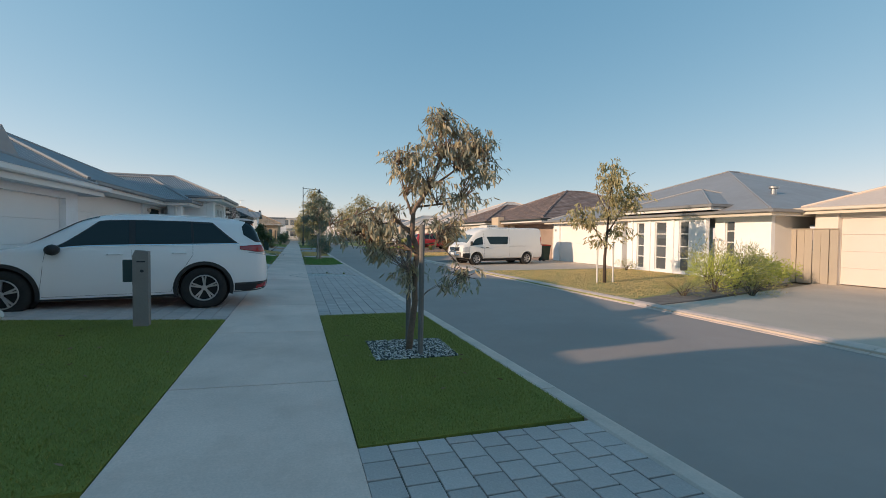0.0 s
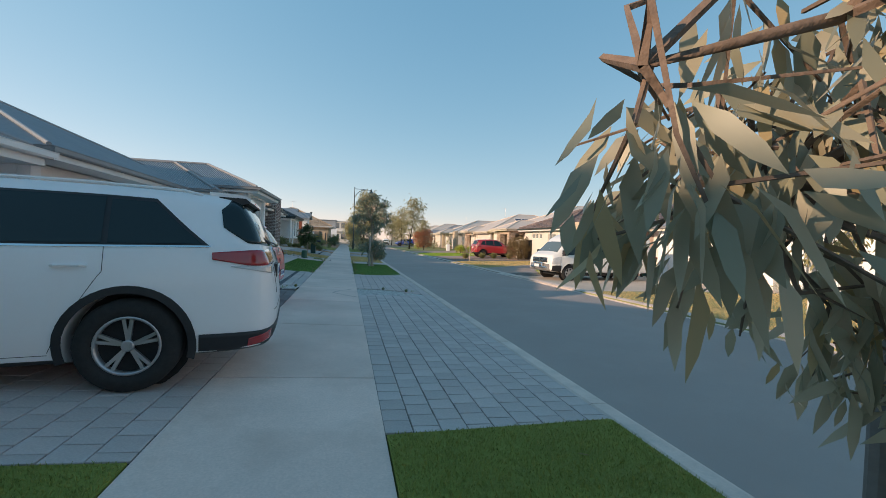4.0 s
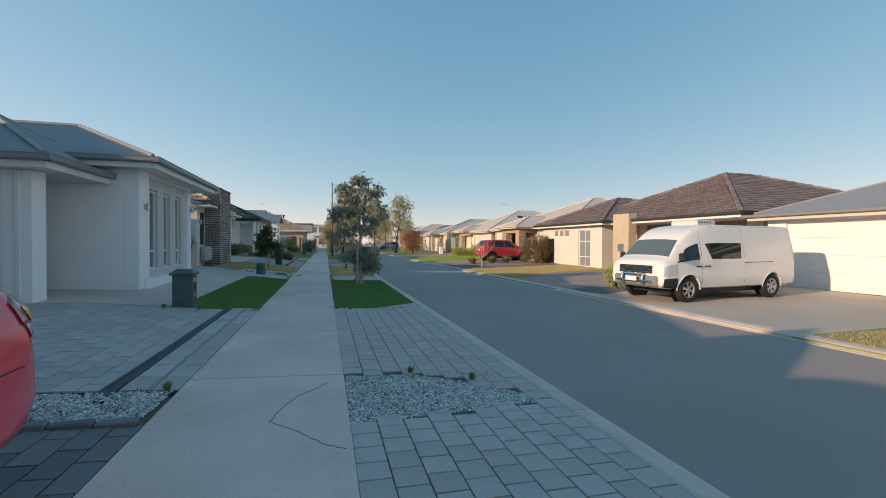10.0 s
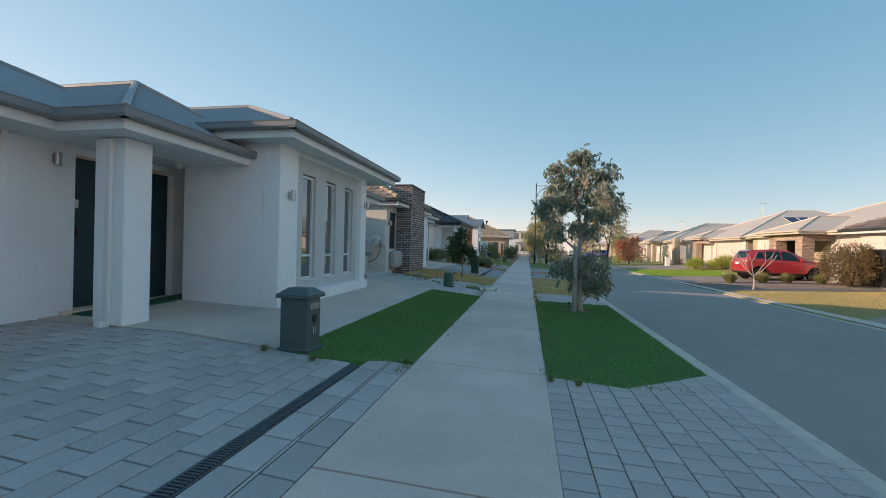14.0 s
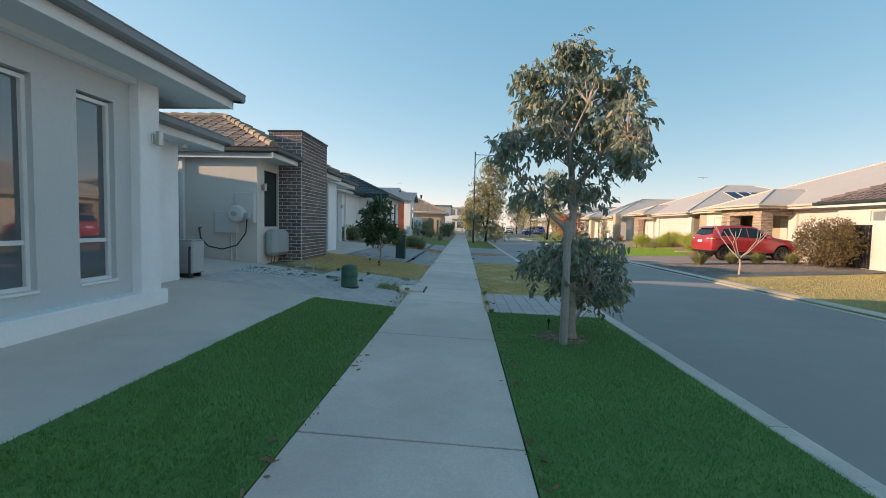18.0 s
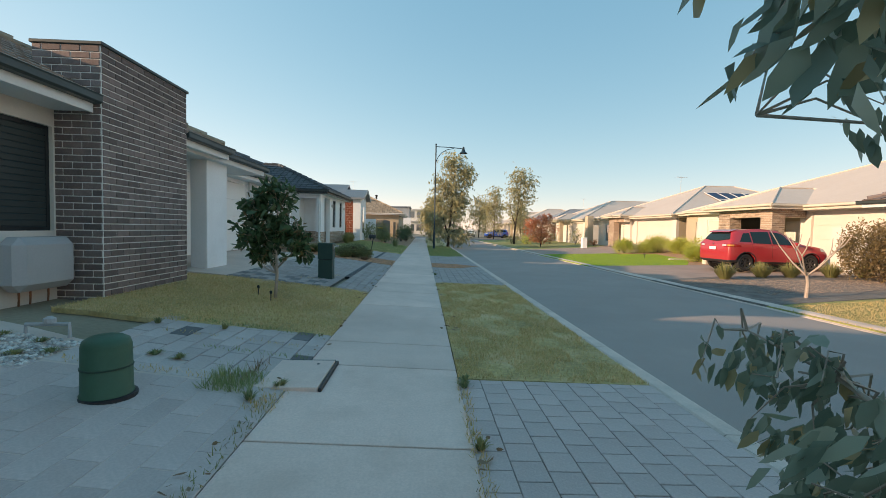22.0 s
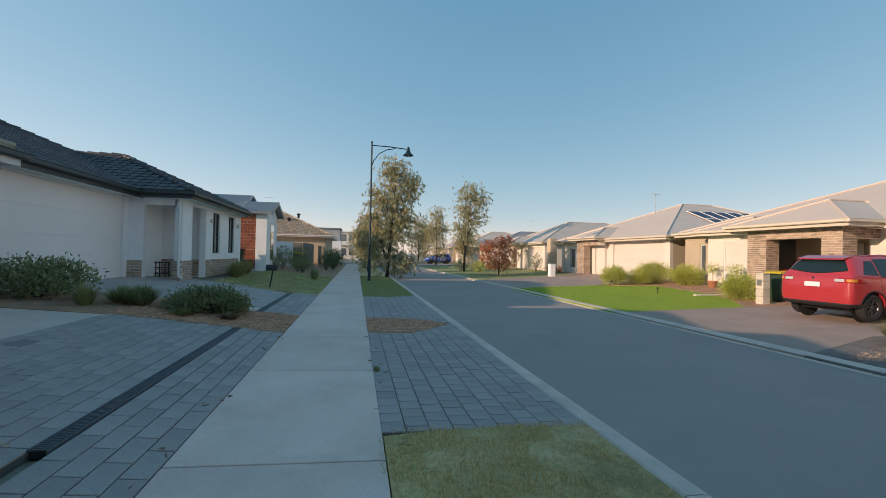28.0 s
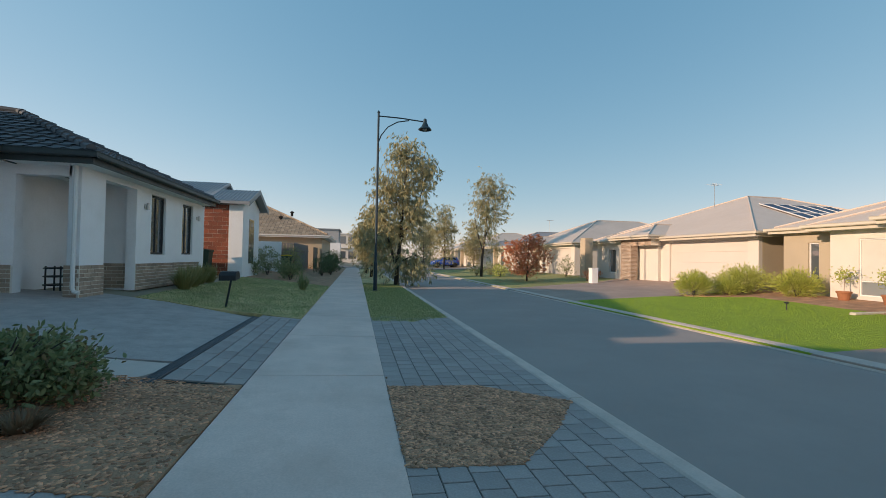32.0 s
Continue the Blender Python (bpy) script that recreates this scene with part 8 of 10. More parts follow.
# street trees
tree((1.16, 5.90, gz(1.16, 5.9)), "young gum tree tied between two timber stakes", [(0, 0, -0.03, 0.046), (0.03, 0.0, 0.25, 0.042), (0.08, 0.01, 0.6, 0.04), (0.08, 0.02, 1.02, 0.036), (0.11, 0.0, 1.3, 0.04), (0.03, 0, 1.5, 0.036), (0.05, 0, 1.8, 0.03), (0.27, 0.02, 2.12, 0.026), (0.42, 0.02, 2.5, 0.02), (0.42, 0, 2.98, 0.008)],
     [[(0.05, 0, 1.48, 0.024), (-0.11, 0.01, 1.63, 0.019), (-0.23, 0.0, 1.77, 0.016), (-0.47, 0, 1.83, 0.012), (-0.72, 0, 1.7, 0.009), (-1.0, -0.02, 1.6, 0.004)], [(0.03, 0, 1.55, 0.018), (-0.16, 0.1, 1.66, 0.012), (-0.42, 0.16, 1.62, 0.008), (-0.66, 0.15, 1.5, 0.004)],
      [(0.05, 0, 1.7, 0.02), (-0.04, 0.08, 2.0, 0.014), (-0.12, 0.1, 2.4, 0.006)], [(0.27, 0.02, 2.1, 0.018), (0.6, -0.05, 2.35, 0.012), (1.0, -0.05, 2.5, 0.005)], [(0.06, 0, 1.85, 0.016), (0.4, 0.1, 1.9, 0.011), (0.75, 0.1, 1.98, 0.005)],
      [(0.09, 0, 1.35, 0.014), (0.35, -0.1, 1.4, 0.009), (0.6, -0.12, 1.15, 0.005), (0.75, -0.12, 0.95, 0.003)], [(0.1, 0, 1.25, 0.012), (-0.02, -0.2, 1.3, 0.008), (-0.06, -0.25, 1.05, 0.004)]],
     [(0.4, 0, 2.98, 0.22, 0.25, 0.16, 1.3), (0.75, 0, 2.68, 0.48, 0.4, 0.28, 3.4), (-0.06, 0.05, 2.46, 0.24, 0.3, 0.3, 1.7), (0.22, 0, 2.15, 0.36, 0.35, 0.22, 1.5), (0.98, 0, 2.36, 0.3, 0.3, 0.2, 1.5), (0.74, 0.05, 1.98, 0.28, 0.3, 0.18, 1.0), (0.45, 0, 2.6, 0.4, 0.35, 0.25, 1.8),
      (-0.52, 0.05, 1.58, 0.46, 0.3, 0.2, 3.0), (-0.34, 0.05, 1.32, 0.28, 0.25, 0.18, 1.5), (-0.9, 0, 1.48, 0.15, 0.15, 0.12, 0.7), (-0.03, -0.1, 1.0, 0.2, 0.25, 0.16, 0.8), (0.5, 0.05, 1.6, 0.25, 0.25, 0.14, 0.8), (0.65, -0.1, 0.95, 0.28, 0.25, 0.18, 1.0), (-0.25, 0, 1.84, 0.24, 0.2, 0.1, 0.6)],
     5200, 0.10, "leaf_euc", "bark", 11, 0.9, tip="leaf_tip", twig=480, least=-1.06, broad=0.9)
tree((1.17, 28.15, gz(1.17, 28.15)), "leafy gum tree with a stout pale trunk and low skirt", [(0.03, 0, -0.03, 0.085), (0.01, 0, 0.12, 0.07), (0, 0, 0.55, 0.062), (-0.03, 0.0, 1.2, 0.055), (0.0, 0.02, 1.68, 0.046), (-0.05, 0, 2.2, 0.04), (-0.12, 0.0, 2.75, 0.028), (-0.25, 0, 3.6, 0.008)],
     [[(-0.03, 0, 1.3, 0.036), (-0.12, 0.02, 1.46, 0.032), (-0.33, 0.05, 1.65, 0.024), (-0.68, 0.05, 2.0, 0.013), (-0.9, 0.0, 2.4, 0.005)], [(0, 0, 1.9, 0.03), (0.2, 0.02, 2.2, 0.024), (0.42, 0.0, 2.6, 0.016), (0.6, 0, 3.1, 0.006)], [(0, 0, 0.4, 0.018), (0.22, -0.1, 0.8, 0.013), (0.5, -0.15, 0.9, 0.006)],
      [(-0.05, 0, 2.1, 0.024), (-0.15, -0.3, 2.5, 0.015), (0.0, -0.45, 2.9, 0.006)], [(-0.01, 0, 0.75, 0.018), (-0.25, -0.1, 1.0, 0.011), (-0.5, -0.12, 1.0, 0.005)], [(0, 0, 1.0, 0.02), (0.3, 0.1, 1.25, 0.012), (0.6, 0.1, 1.2, 0.005)], [(-0.1, 0, 2.6, 0.02), (-0.4, 0.1, 3.0, 0.012), (-0.6, 0.1, 3.4, 0.005)], [(-0.01, 0, 0.7, 0.018), (0.05, 0.35, 0.85, 0.013), (0.02, 0.75, 1.0, 0.008), (-0.1, 1.0, 1.1, 0.004)],
      [(-0.02, 0.02, 1.7, 0.02), (-0.1, 0.4, 2.0, 0.013), (-0.12, 0.75, 2.05, 0.007), (-0.15, 0.95, 1.9, 0.004)], [(-0.02, 0.01, 1.95, 0.022), (0.2, -0.3, 2.3, 0.014), (0.42, -0.6, 2.5, 0.008), (0.58, -0.78, 2.4, 0.004)]],
     [(-0.05, 0, 3.62, 0.32, 0.3, 0.2, 1.6), (-0.58, 0, 3.3, 0.27, 0.3, 0.26, 1.3), (0.5, 0, 3.2, 0.33, 0.35, 0.26, 1.6), (-0.9, 0, 2.45, 0.2, 0.3, 0.28, 1.0), (-0.48, 0, 2.72, 0.42, 0.45, 0.42, 2.6), (0.2, 0, 2.6, 0.48, 0.5, 0.42, 2.8), (0.62, 0, 2.55, 0.27, 0.35, 0.33, 1.4), (-0.05, 0, 3.15, 0.4, 0.4, 0.3, 1.8),
      (-0.6, 0, 1.88, 0.22, 0.3, 0.32, 0.9), (0.05, 0, 1.95, 0.42, 0.4, 0.26, 1.4), (-0.25, -0.05, 0.95, 0.42, 0.35, 0.26, 1.5), (0.42, -0.05, 0.76, 0.34, 0.35, 0.36, 1.7), (0.12, 0, 1.2, 0.52, 0.4, 0.15, 1.1), (-0.5, -0.05, 1.0, 0.22, 0.25, 0.16, 0.6),
      (0.08, 0.6, 0.74, 0.36, 0.35, 0.28, 1.5), (-0.08, 0.85, 1.02, 0.18, 0.25, 0.12, 0.35), (0.3, 0.4, 0.55, 0.3, 0.3, 0.2, 0.8), (0.2, 0.7, 1.85, 0.2, 0.25, 0.25, 0.3), (0.40, -0.70, 2.30, 0.23, 0.25, 0.26, 1.1), (0.42, -0.5, 2.72, 0.28, 0.28, 0.25, 0.9)],
     11500, 0.098, "leaf_euc2", "bark_pale", 12, 0.8, tip="leaf_tip", twig=650, least=-1.15, broad=1.4)
tree((-2.64, 34.86, gz(-2.64, 34.86)), "small magnolia with glossy dark green leaves", [(0, 0, -0.03, 0.03), (0.03, 0, 0.4, 0.026), (0.0, 0, 0.9, 0.022), (0.04, 0, 1.5, 0.014), (-0.1, 0, 2.0, 0.006)],
     [[(0.03, 0, 0.5, 0.016), (0.3, 0.05, 0.8, 0.01), (0.45, 0, 1.1, 0.005)], [(0, 0, 0.7, 0.016), (-0.3, 0, 1.0, 0.01), (-0.4, 0, 1.5, 0.005)], [(0.02, 0, 1.0, 0.014), (0.1, 0.25, 1.4, 0.008), (0.1, 0.3, 1.7, 0.004)]],
     [(-0.04, 0, 1.2, 0.32, 0.32, 0.5, 3), (0.27, 0, 1.05, 0.16, 0.2, 0.2, 1), (-0.3, 0, 1.5, 0.18, 0.2, 0.2, 0.9), (-0.08, 0, 1.75, 0.22, 0.2, 0.22, 1), (0.12, 0, 1.55, 0.16, 0.16, 0.2, 0.7), (-0.2, 0, 0.75, 0.22, 0.2, 0.16, 0.8), (0.42, 0, 0.9, 0.2, 0.2, 0.18, 0.8), (-0.38, 0, 1.1, 0.18, 0.2, 0.2, 0.8)],
     1900, 0.15, "leaf_dark", "bark_pale", 13, 0.15, twig=150, tip="leaf_brown")
tree((9.83, 12.7, gz(9.8, 12.7)), "slender young gum tree with white stakes on a lawn", [(0, 0, -0.03, 0.06), (-0.02, 0, 0.8, 0.05), (0.05, 0, 1.6, 0.04), (0.12, 0, 2.4, 0.03), (0.2, 0, 3.3, 0.018), (0.22, 0, 4.2, 0.007)],
     [[(0.02, 0, 1.2, 0.03), (-0.5, 0, 1.9, 0.02), (-1.1, 0, 2.3, 0.008)], [(0.08, 0, 1.7, 0.03), (0.6, 0, 2.4, 0.02), (1.2, 0, 3.0, 0.008)], [(0.12, 0, 2.3, 0.02), (-0.2, 0.2, 3.0, 0.012), (-0.3, 0.2, 3.6, 0.005)]],
     [(0.25, 0, 3.6, 0.5, 0.5, 0.7, 2.4), (1.0, 0, 2.9, 0.5, 0.5, 0.5, 1.6), (-0.9, 0, 2.2, 0.6, 0.5, 0.4, 1.3), (0.2, 0, 2.6, 0.6, 0.5, 0.5, 1.3), (0.5, 0, 1.8, 0.5, 0.5, 0.3, 0.6), (-0.3, 0, 1.5, 0.4, 0.4, 0.25, 0.5)],
     3800, 0.15, "leaf_far", "bark_dark", 14, 0.8, tip="leaf_tip")
tree((1.9, 63.4, gz(1.9, 63.4)), "tall many-stemmed gum tree beside the street lamp", [(0, 0, -0.05, 0.13), (0.05, 0, 1.0, 0.11), (0.2, 0, 2.5, 0.085), (0.3, 0, 4.5, 0.06), (0.45, 0, 6.3, 0.03), (0.4, 0, 7.6, 0.01)],
     [[(0.05, 0, 0.8, 0.08), (-0.4, 0.1, 2.2, 0.06), (-0.7, 0.1, 3.6, 0.03), (-0.9, 0, 4.4, 0.01)], [(0.2, 0, 2.3, 0.06), (0.8, 0, 3.6, 0.04), (1.3, 0, 5.0, 0.025), (1.6, 0, 6.3, 0.01)], [(0.25, 0, 3.4, 0.05), (-0.2, 0.2, 4.8, 0.03), (-0.3, 0.2, 6.0, 0.01)], [(0.1, 0, 1.2, 0.05), (0.9, -0.2, 1.6, 0.03), (1.5, -0.2, 1.4, 0.01)]],
     [(0.3, 0, 6.8, 0.65, 0.7, 0.8, 2), (1.4, 0, 6.0, 0.6, 0.7, 0.65, 1.8), (-0.5, 0, 5.2, 0.7, 0.7, 0.6, 1.5), (0.4, 0, 5.0, 0.9, 0.9, 0.7, 2), (-0.8, 0, 3.8, 0.7, 0.8, 0.6, 1.6), (0.9, 0, 3.9, 0.9, 0.9, 0.7, 1.8), (0.1, 0, 2.8, 1.2, 1.0, 0.6, 1.8), (-1.0, 0, 2.4, 0.6, 0.8, 0.6, 1.2), (0.8, -0.2, 1.0, 1.0, 0.9, 0.7, 1.8), (-0.4, 0, 1.3, 0.7, 0.8, 0.6, 1)],
     20000, 0.19, "leaf_far", "bark_dark", 15, 0.9, tip="leaf_euc2", twig=160)
tree((9.75, 74.2, gz(9.7, 74)), "upright gum tree on a front lawn", [(0, 0, -0.05, 0.12), (0.05, 0, 1.5, 0.1), (0.3, 0, 3.5, 0.07), (0.5, 0, 5.8, 0.04), (0.6, 0, 8.0, 0.01)],
     [[(0.1, 0, 2.0, 0.06), (-0.4, 0, 3.6, 0.04), (-0.6, 0, 4.8, 0.012)], [(0.3, 0, 3.3, 0.05), (1.0, 0, 4.8, 0.03), (1.5, 0, 6.3, 0.01)]],
     [(0.5, 0, 7.4, 0.9, 0.9, 0.8, 2), (1.4, 0, 6.6, 0.7, 0.8, 0.8, 1.6), (0.1, 0, 5.8, 0.8, 0.8, 0.8, 1.6), (0.9, 0, 5.0, 1.0, 0.9, 0.8, 1.6), (-0.3, 0, 4.2, 0.7, 0.8, 0.7, 1.1), (0.5, 0, 3.4, 0.9, 0.8, 0.5, 0.8), (0.9, 0, 2.4, 0.6, 0.6, 0.3, 0.4)],
     8000, 0.2, "leaf_far", "bark_dark", 16, 0.8, tip="leaf_euc2")
for _k, (_x, _y, _h, _w) in enumerate(((10.9, 95.0, 8.2, 2.0), (10.5, 110.0, 8.0, 2.6), (5.4, 108.0, 7.0, 2.2), (0.75, 79.5, 4.6, 1.0), (12.6, 116.0, 7.4, 2.3), (0.9, 72.0, 4.8, 1.1), (16.5, 101.0, 6.0, 1.8))):
    tree((_x, _y, 0 if _y > 92 else gz(_x, _y)), "gum tree further along the street", [(0, 0, -0.05, 0.11), (0.1, 0, _h * 0.3, 0.09), (-0.05, 0, _h * 0.6, 0.05), (0.1, 0, _h * 0.95, 0.01)],
         [[(0.08, 0, _h * 0.25, 0.06), (-_w * 0.4, 0, _h * 0.5, 0.03), (-_w * 0.5, 0, _h * 0.7, 0.01)], [(0.0, 0, _h * 0.4, 0.05), (_w * 0.4, 0, _h * 0.6, 0.03), (_w * 0.5, 0, _h * 0.8, 0.01)]],
         [(0.1, 0, _h * 0.85, _w * 0.45, _w * 0.45, _h * 0.14, 1.4), (-_w * 0.35, 0, _h * 0.6, _w * 0.55, _w * 0.5, _h * 0.16, 1.5), (_w * 0.35, 0, _h * 0.62, _w * 0.55, _w * 0.5, _h * 0.17, 1.5), (0, 0, _h * 0.4, _w * 0.8, _w * 0.6, _h * 0.15, 1.2), (0.2, 0, _h * 0.22, _w * 0.6, _w * 0.5, _h * 0.1, 0.5)],
         8500, 0.22, "leaf_far", "bark_dark", 30 + _k, 0.8, group="far street trees", twig=50)
# dry grass and leaf litter along the edges
for _k, (_x0, _x1, _y0, _y1, _d, _h, _m) in enumerate(((0.15, 0.25, 29.6, 31.65, 1500, 0.045, "blade_lawn"), (0.12, 0.28, 22.5, 22.75, 1500, 0.03, "leaf_straw"), (0.14, 0.27, 24.3, 24.6, 1200, 0.03, "leaf_straw"), (-1.95, -1.55, 30.98, 31.42, 2600, 0.09, "blade_mid"), (-1.72, -1.6, 31.3, 31.75, 900, 0.10, "dry_leaf"), (-2.4, -1.35, 31.95, 32.05, 700, 0.04, "blade_mid"), (-3.3, -1.4, 32.86, 33.02, 1100, 0.04, "blade_mid"), (-1.42, -1.3, 29.6, 30.9, 700, 0.04, "leaf_straw"), (-1.42, -1.28, 21.9, 22.5, 1300, 0.04, "leaf_straw"),
        (-1.4, -1.27, 25.2, 25.6, 900, 0.03, "leaf_straw"), (-1.38, -1.28, 26.3, 26.5, 900, 0.03, "leaf_straw"), (-1.4, -1.28, 27.4, 27.8, 900, 0.03, "leaf_straw"), (-1.5, -1.25, 30.7, 31.15, 1100, 0.05, "blade_lawn"), (-3.2, -1.4, 31.2, 31.32, 700, 0.04, "blade_lawn"), (-3.0, -1.5, 32.35, 32.43, 700, 0.035, "blade_lawn"),
        (-1.75, -1.6, 16.75, 17.3, 900, 0.04, "leaf_straw"), (0.2, 1.9, 17.28, 17.4, 500, 0.04, "leaf_straw"), (0.3, 1.8, 22.35, 22.5, 800, 0.035, "leaf_straw"), (0.14, 0.24, 38.2, 38.9, 900, 0.035, "blade_lawn"), (-2.6, -2.3, 38.6, 38.75, 800, 0.03, "blade_lawn"), (-3.0, -2.5, 37.4, 37.7, 500, 0.03, "blade_lawn"), (0.25, 2.0, 38.92, 39.05, 900, 0.035, "blade_lawn"))):
    blades(rect(_x0, _x1, _y0, _y1), _d, _h, _m, 300 + _k, "dry grass and litter along a paving edge", w=0.004)
# red-leaved tree and roadside shrubs on the sunlit side
tree((10.8, 67.3, gz(10.8, 67.3)), "low round tree with red and bronze leaves", [(0, 0, -0.05, 0.06), (0, 0, 0.6, 0.05), (0.1, 0, 1.5, 0.03), (0.1, 0, 2.5, 0.01)],
     [[(0, 0, 0.4, 0.04), (-0.6, 0, 1.2, 0.025), (-0.9, 0, 1.9, 0.008)], [(0, 0, 0.4, 0.04), (0.6, 0, 1.2, 0.025), (1.0, 0, 1.8, 0.008)]],
     [(0, 0, 1.6, 1.7, 1.6, 1.0, 5), (0.4, 0, 2.6, 0.8, 0.8, 0.5, 1.3), (-0.8, 0, 2.2, 0.8, 0.8, 0.5, 1.2), (0, 0, 0.75, 1.3, 1.3, 0.5, 1.2)], 13000, 0.10, "leaf_red", "bark_dark", 21, 0.2, tip="leaf_brown")
for _k, (_x, _y, _r, _h, _m, _n, _s, _sp) in enumerate((
        (13.4, 56.0, 0.62, 0.85, "leaf_lime", 5200, 0.10, True), (14.6, 55.6, 0.5, 0.65, "leaf_lime", 3000, 0.10, True), (15.6, 55.8, 0.8, 1.0, "leaf_lime", 7000, 0.10, True), (16.1, 54.0, 0.72, 0.85, "leaf_lime", 5600, 0.10, True),
        (13.6, 48.5, 0.62, 0.8, "leaf_lime", 5000, 0.10, True), (10.9, 73.0, 0.7, 0.9, "leaf_lime", 800, 0.09, False), (9.8, 75.8, 0.8, 0.9, "leaf_bush", 800, 0.09, False), (11.6, 77.5, 0.9, 1.1, "leaf_bush", 800, 0.10, False),
        (15.3, 70.6, 0.7, 1.4, "leaf_bush", 800, 0.09, False), (14.4, 66.0, 0.35, 0.7, "leaf_red", 400, 0.08, True), (15.9, 67.4, 0.35, 0.5, "leaf_red", 350, 0.08, False),
        (9.4, 25.3, 0.42, 0.75, "leaf_lime", 900, 0.08, False), (11.2, 9.7, 0.75, 1.05, "leaf_lime", 2600, 0.085, True), (12.6, 10.1, 0.95, 1.3, "leaf_bush", 3200, 0.09, True), (14.0, 10.6, 0.9, 1.0, "leaf_lime", 3200, 0.07, False),
        (15.4, 11.0, 0.8, 0.85, "leaf_lime", 2600, 0.06, False), (9.6, 9.3, 0.6, 0.45, "leaf_straw", 700, 0.07, True), (13.0, 11.4, 0.9, 1.5, "leaf_straw", 900, 0.09, True), (11.6, 8.9, 0.8, 0.5, "leaf_straw", 800, 0.06, True),
        (14.5, 40.6, 1.15, 1.9, "leaf_brown", 11000, 0.075, False), (14.9, 17.3, 0.45, 0.5, "leaf_straw", 500, 0.08, True), (13.8, 74.5, 0.9, 1.2, "leaf_bush", 900, 0.1, False), (14.5, 82.0, 1.0, 1.2, "leaf_bush", 900, 0.1, False))):
    shrub(_x, _y, _r, _h, {"leaf_lime": "bright lime-green feathery shrub in sun", "leaf_bush": "olive green garden shrub", "leaf_red": "small dark red garden shrub", "leaf_brown": "round bronze-brown shrub in a mulch bed", "leaf_straw": "dry straw-coloured spreading shrub"}[_m], _m, 100 + _k, _n, _s, spiky=_sp, group="front garden shrubs")
for _k, (_x, _y) in enumerate(((9.96, 41.5), (11.64, 42.0), (12.7, 42.0), (14.19, 42.0), (15.1, 41.7))):
    tuft(_x, _y, 0.62, 0.62, "grey-green strappy tuft edging a mulch bed", "leaf_straw", 140 + _k, 380, group="strappy tufts")
# bare frangipani
_bt = thing("bare_tree", (9.2, 37.6, gz(9.2, 37.6)), "small bare frangipani with stubby forked branches", "tree", rz=0)
part("trunk", MB().tube([(0, 0, -0.03), (0.03, 0, 0.35), (-0.02, 0, 0.6)], [0.045, 0.036, 0.03], 8), "bark_pale", _bt)
_rng = random.Random(5)
for _k in range(5):
    _a = _k * 1.26
    _p = Vector((-0.02, 0, 0.55))
    _q = _p + Vector((math.cos(_a) * 0.55, math.sin(_a) * 0.55, 0.5 + 0.1 * (_k % 3)))
    part("limb", MB().tube([_p, (_p + _q) / 2 + Vector((0, 0, -0.05)), _q], [0.024, 0.018, 0.014], 6), "bark_pale", _bt)
    for _s in (-1, 1):
        _e = _q + Vector((math.cos(_a + _s * 0.7) * 0.3, math.sin(_a + _s * 0.7) * 0.25, 0.42))
        part("limb", MB().tube([_q, (_q + _e) / 2 + Vector((0.02, 0, -0.03)), _e], [0.014, 0.012, 0.010], 6), "bark_pale", _bt)
# shaded side gardens
shrub(-2.95, 44.75, 0.62, 0.62, "dense bush with green and reddish leaves on dry mulch", "leaf_bush", 201, 7500, 0.062, low=0.15, lobes=((-0.42, 0.05, 0.62), (-0.12, 0.0, 0.78), (0.2, 0.05, 0.68), (0.45, 0.0, 0.5), (0.05, 0.3, 0.7), (-0.3, -0.25, 0.45)))
shrub(-2.9, 44.7, 0.62, 0.66, "reddish new growth through a dense bush", "leaf_brown", 202, 1700, 0.05, lobes=((-0.42, 0.05, 0.62), (-0.12, 0.0, 0.78), (0.2, 0.05, 0.68), (0.45, 0.0, 0.5), (0.05, 0.3, 0.7), (-0.3, -0.25, 0.45)))
tuft(-4.2, 44.8, 0.6, 0.48, "arching green grass clump in dry mulch", "leaf_bush", 203, 420)
tuft(-4.6, 44.95, 0.55, 0.42, "arching green grass clump in dry mulch", "leaf_straw", 207, 300)
tuft(-2.4, 44.2, 0.35, 0.16, "flattened dry grass under a bush", "dry_leaf", 208, 220)
tuft(-3.2, 44.15, 0.4, 0.16, "flattened dry grass under a bush", "leaf_straw", 209, 220)
tuft(-4.9, 44.3, 0.4, 0.5, "arching straw and green grass clump", "leaf_straw", 204, 160)
shrub(-6.0, 44.9, 0.9, 0.72, "rounded green hedge bush beside a garage", "leaf_bush", 205, 4200, 0.07, ry=0.7)
for _k, (_x, _y) in enumerate(((-4.75, 53.6), (-4.85, 54.6), (-5.0, 55.5), (-5.0, 56.5))):
    tuft(_x, _y, 0.6, 0.75, "dry straw-coloured grass clump against a brick base", "leaf_straw", 210 + _k, 260, group="straw grasses")
tuft(-2.1, 57.5, 0.5, 0.75, "young palm-like clump at the lawn's edge", "leaf_bush", 216, 120)
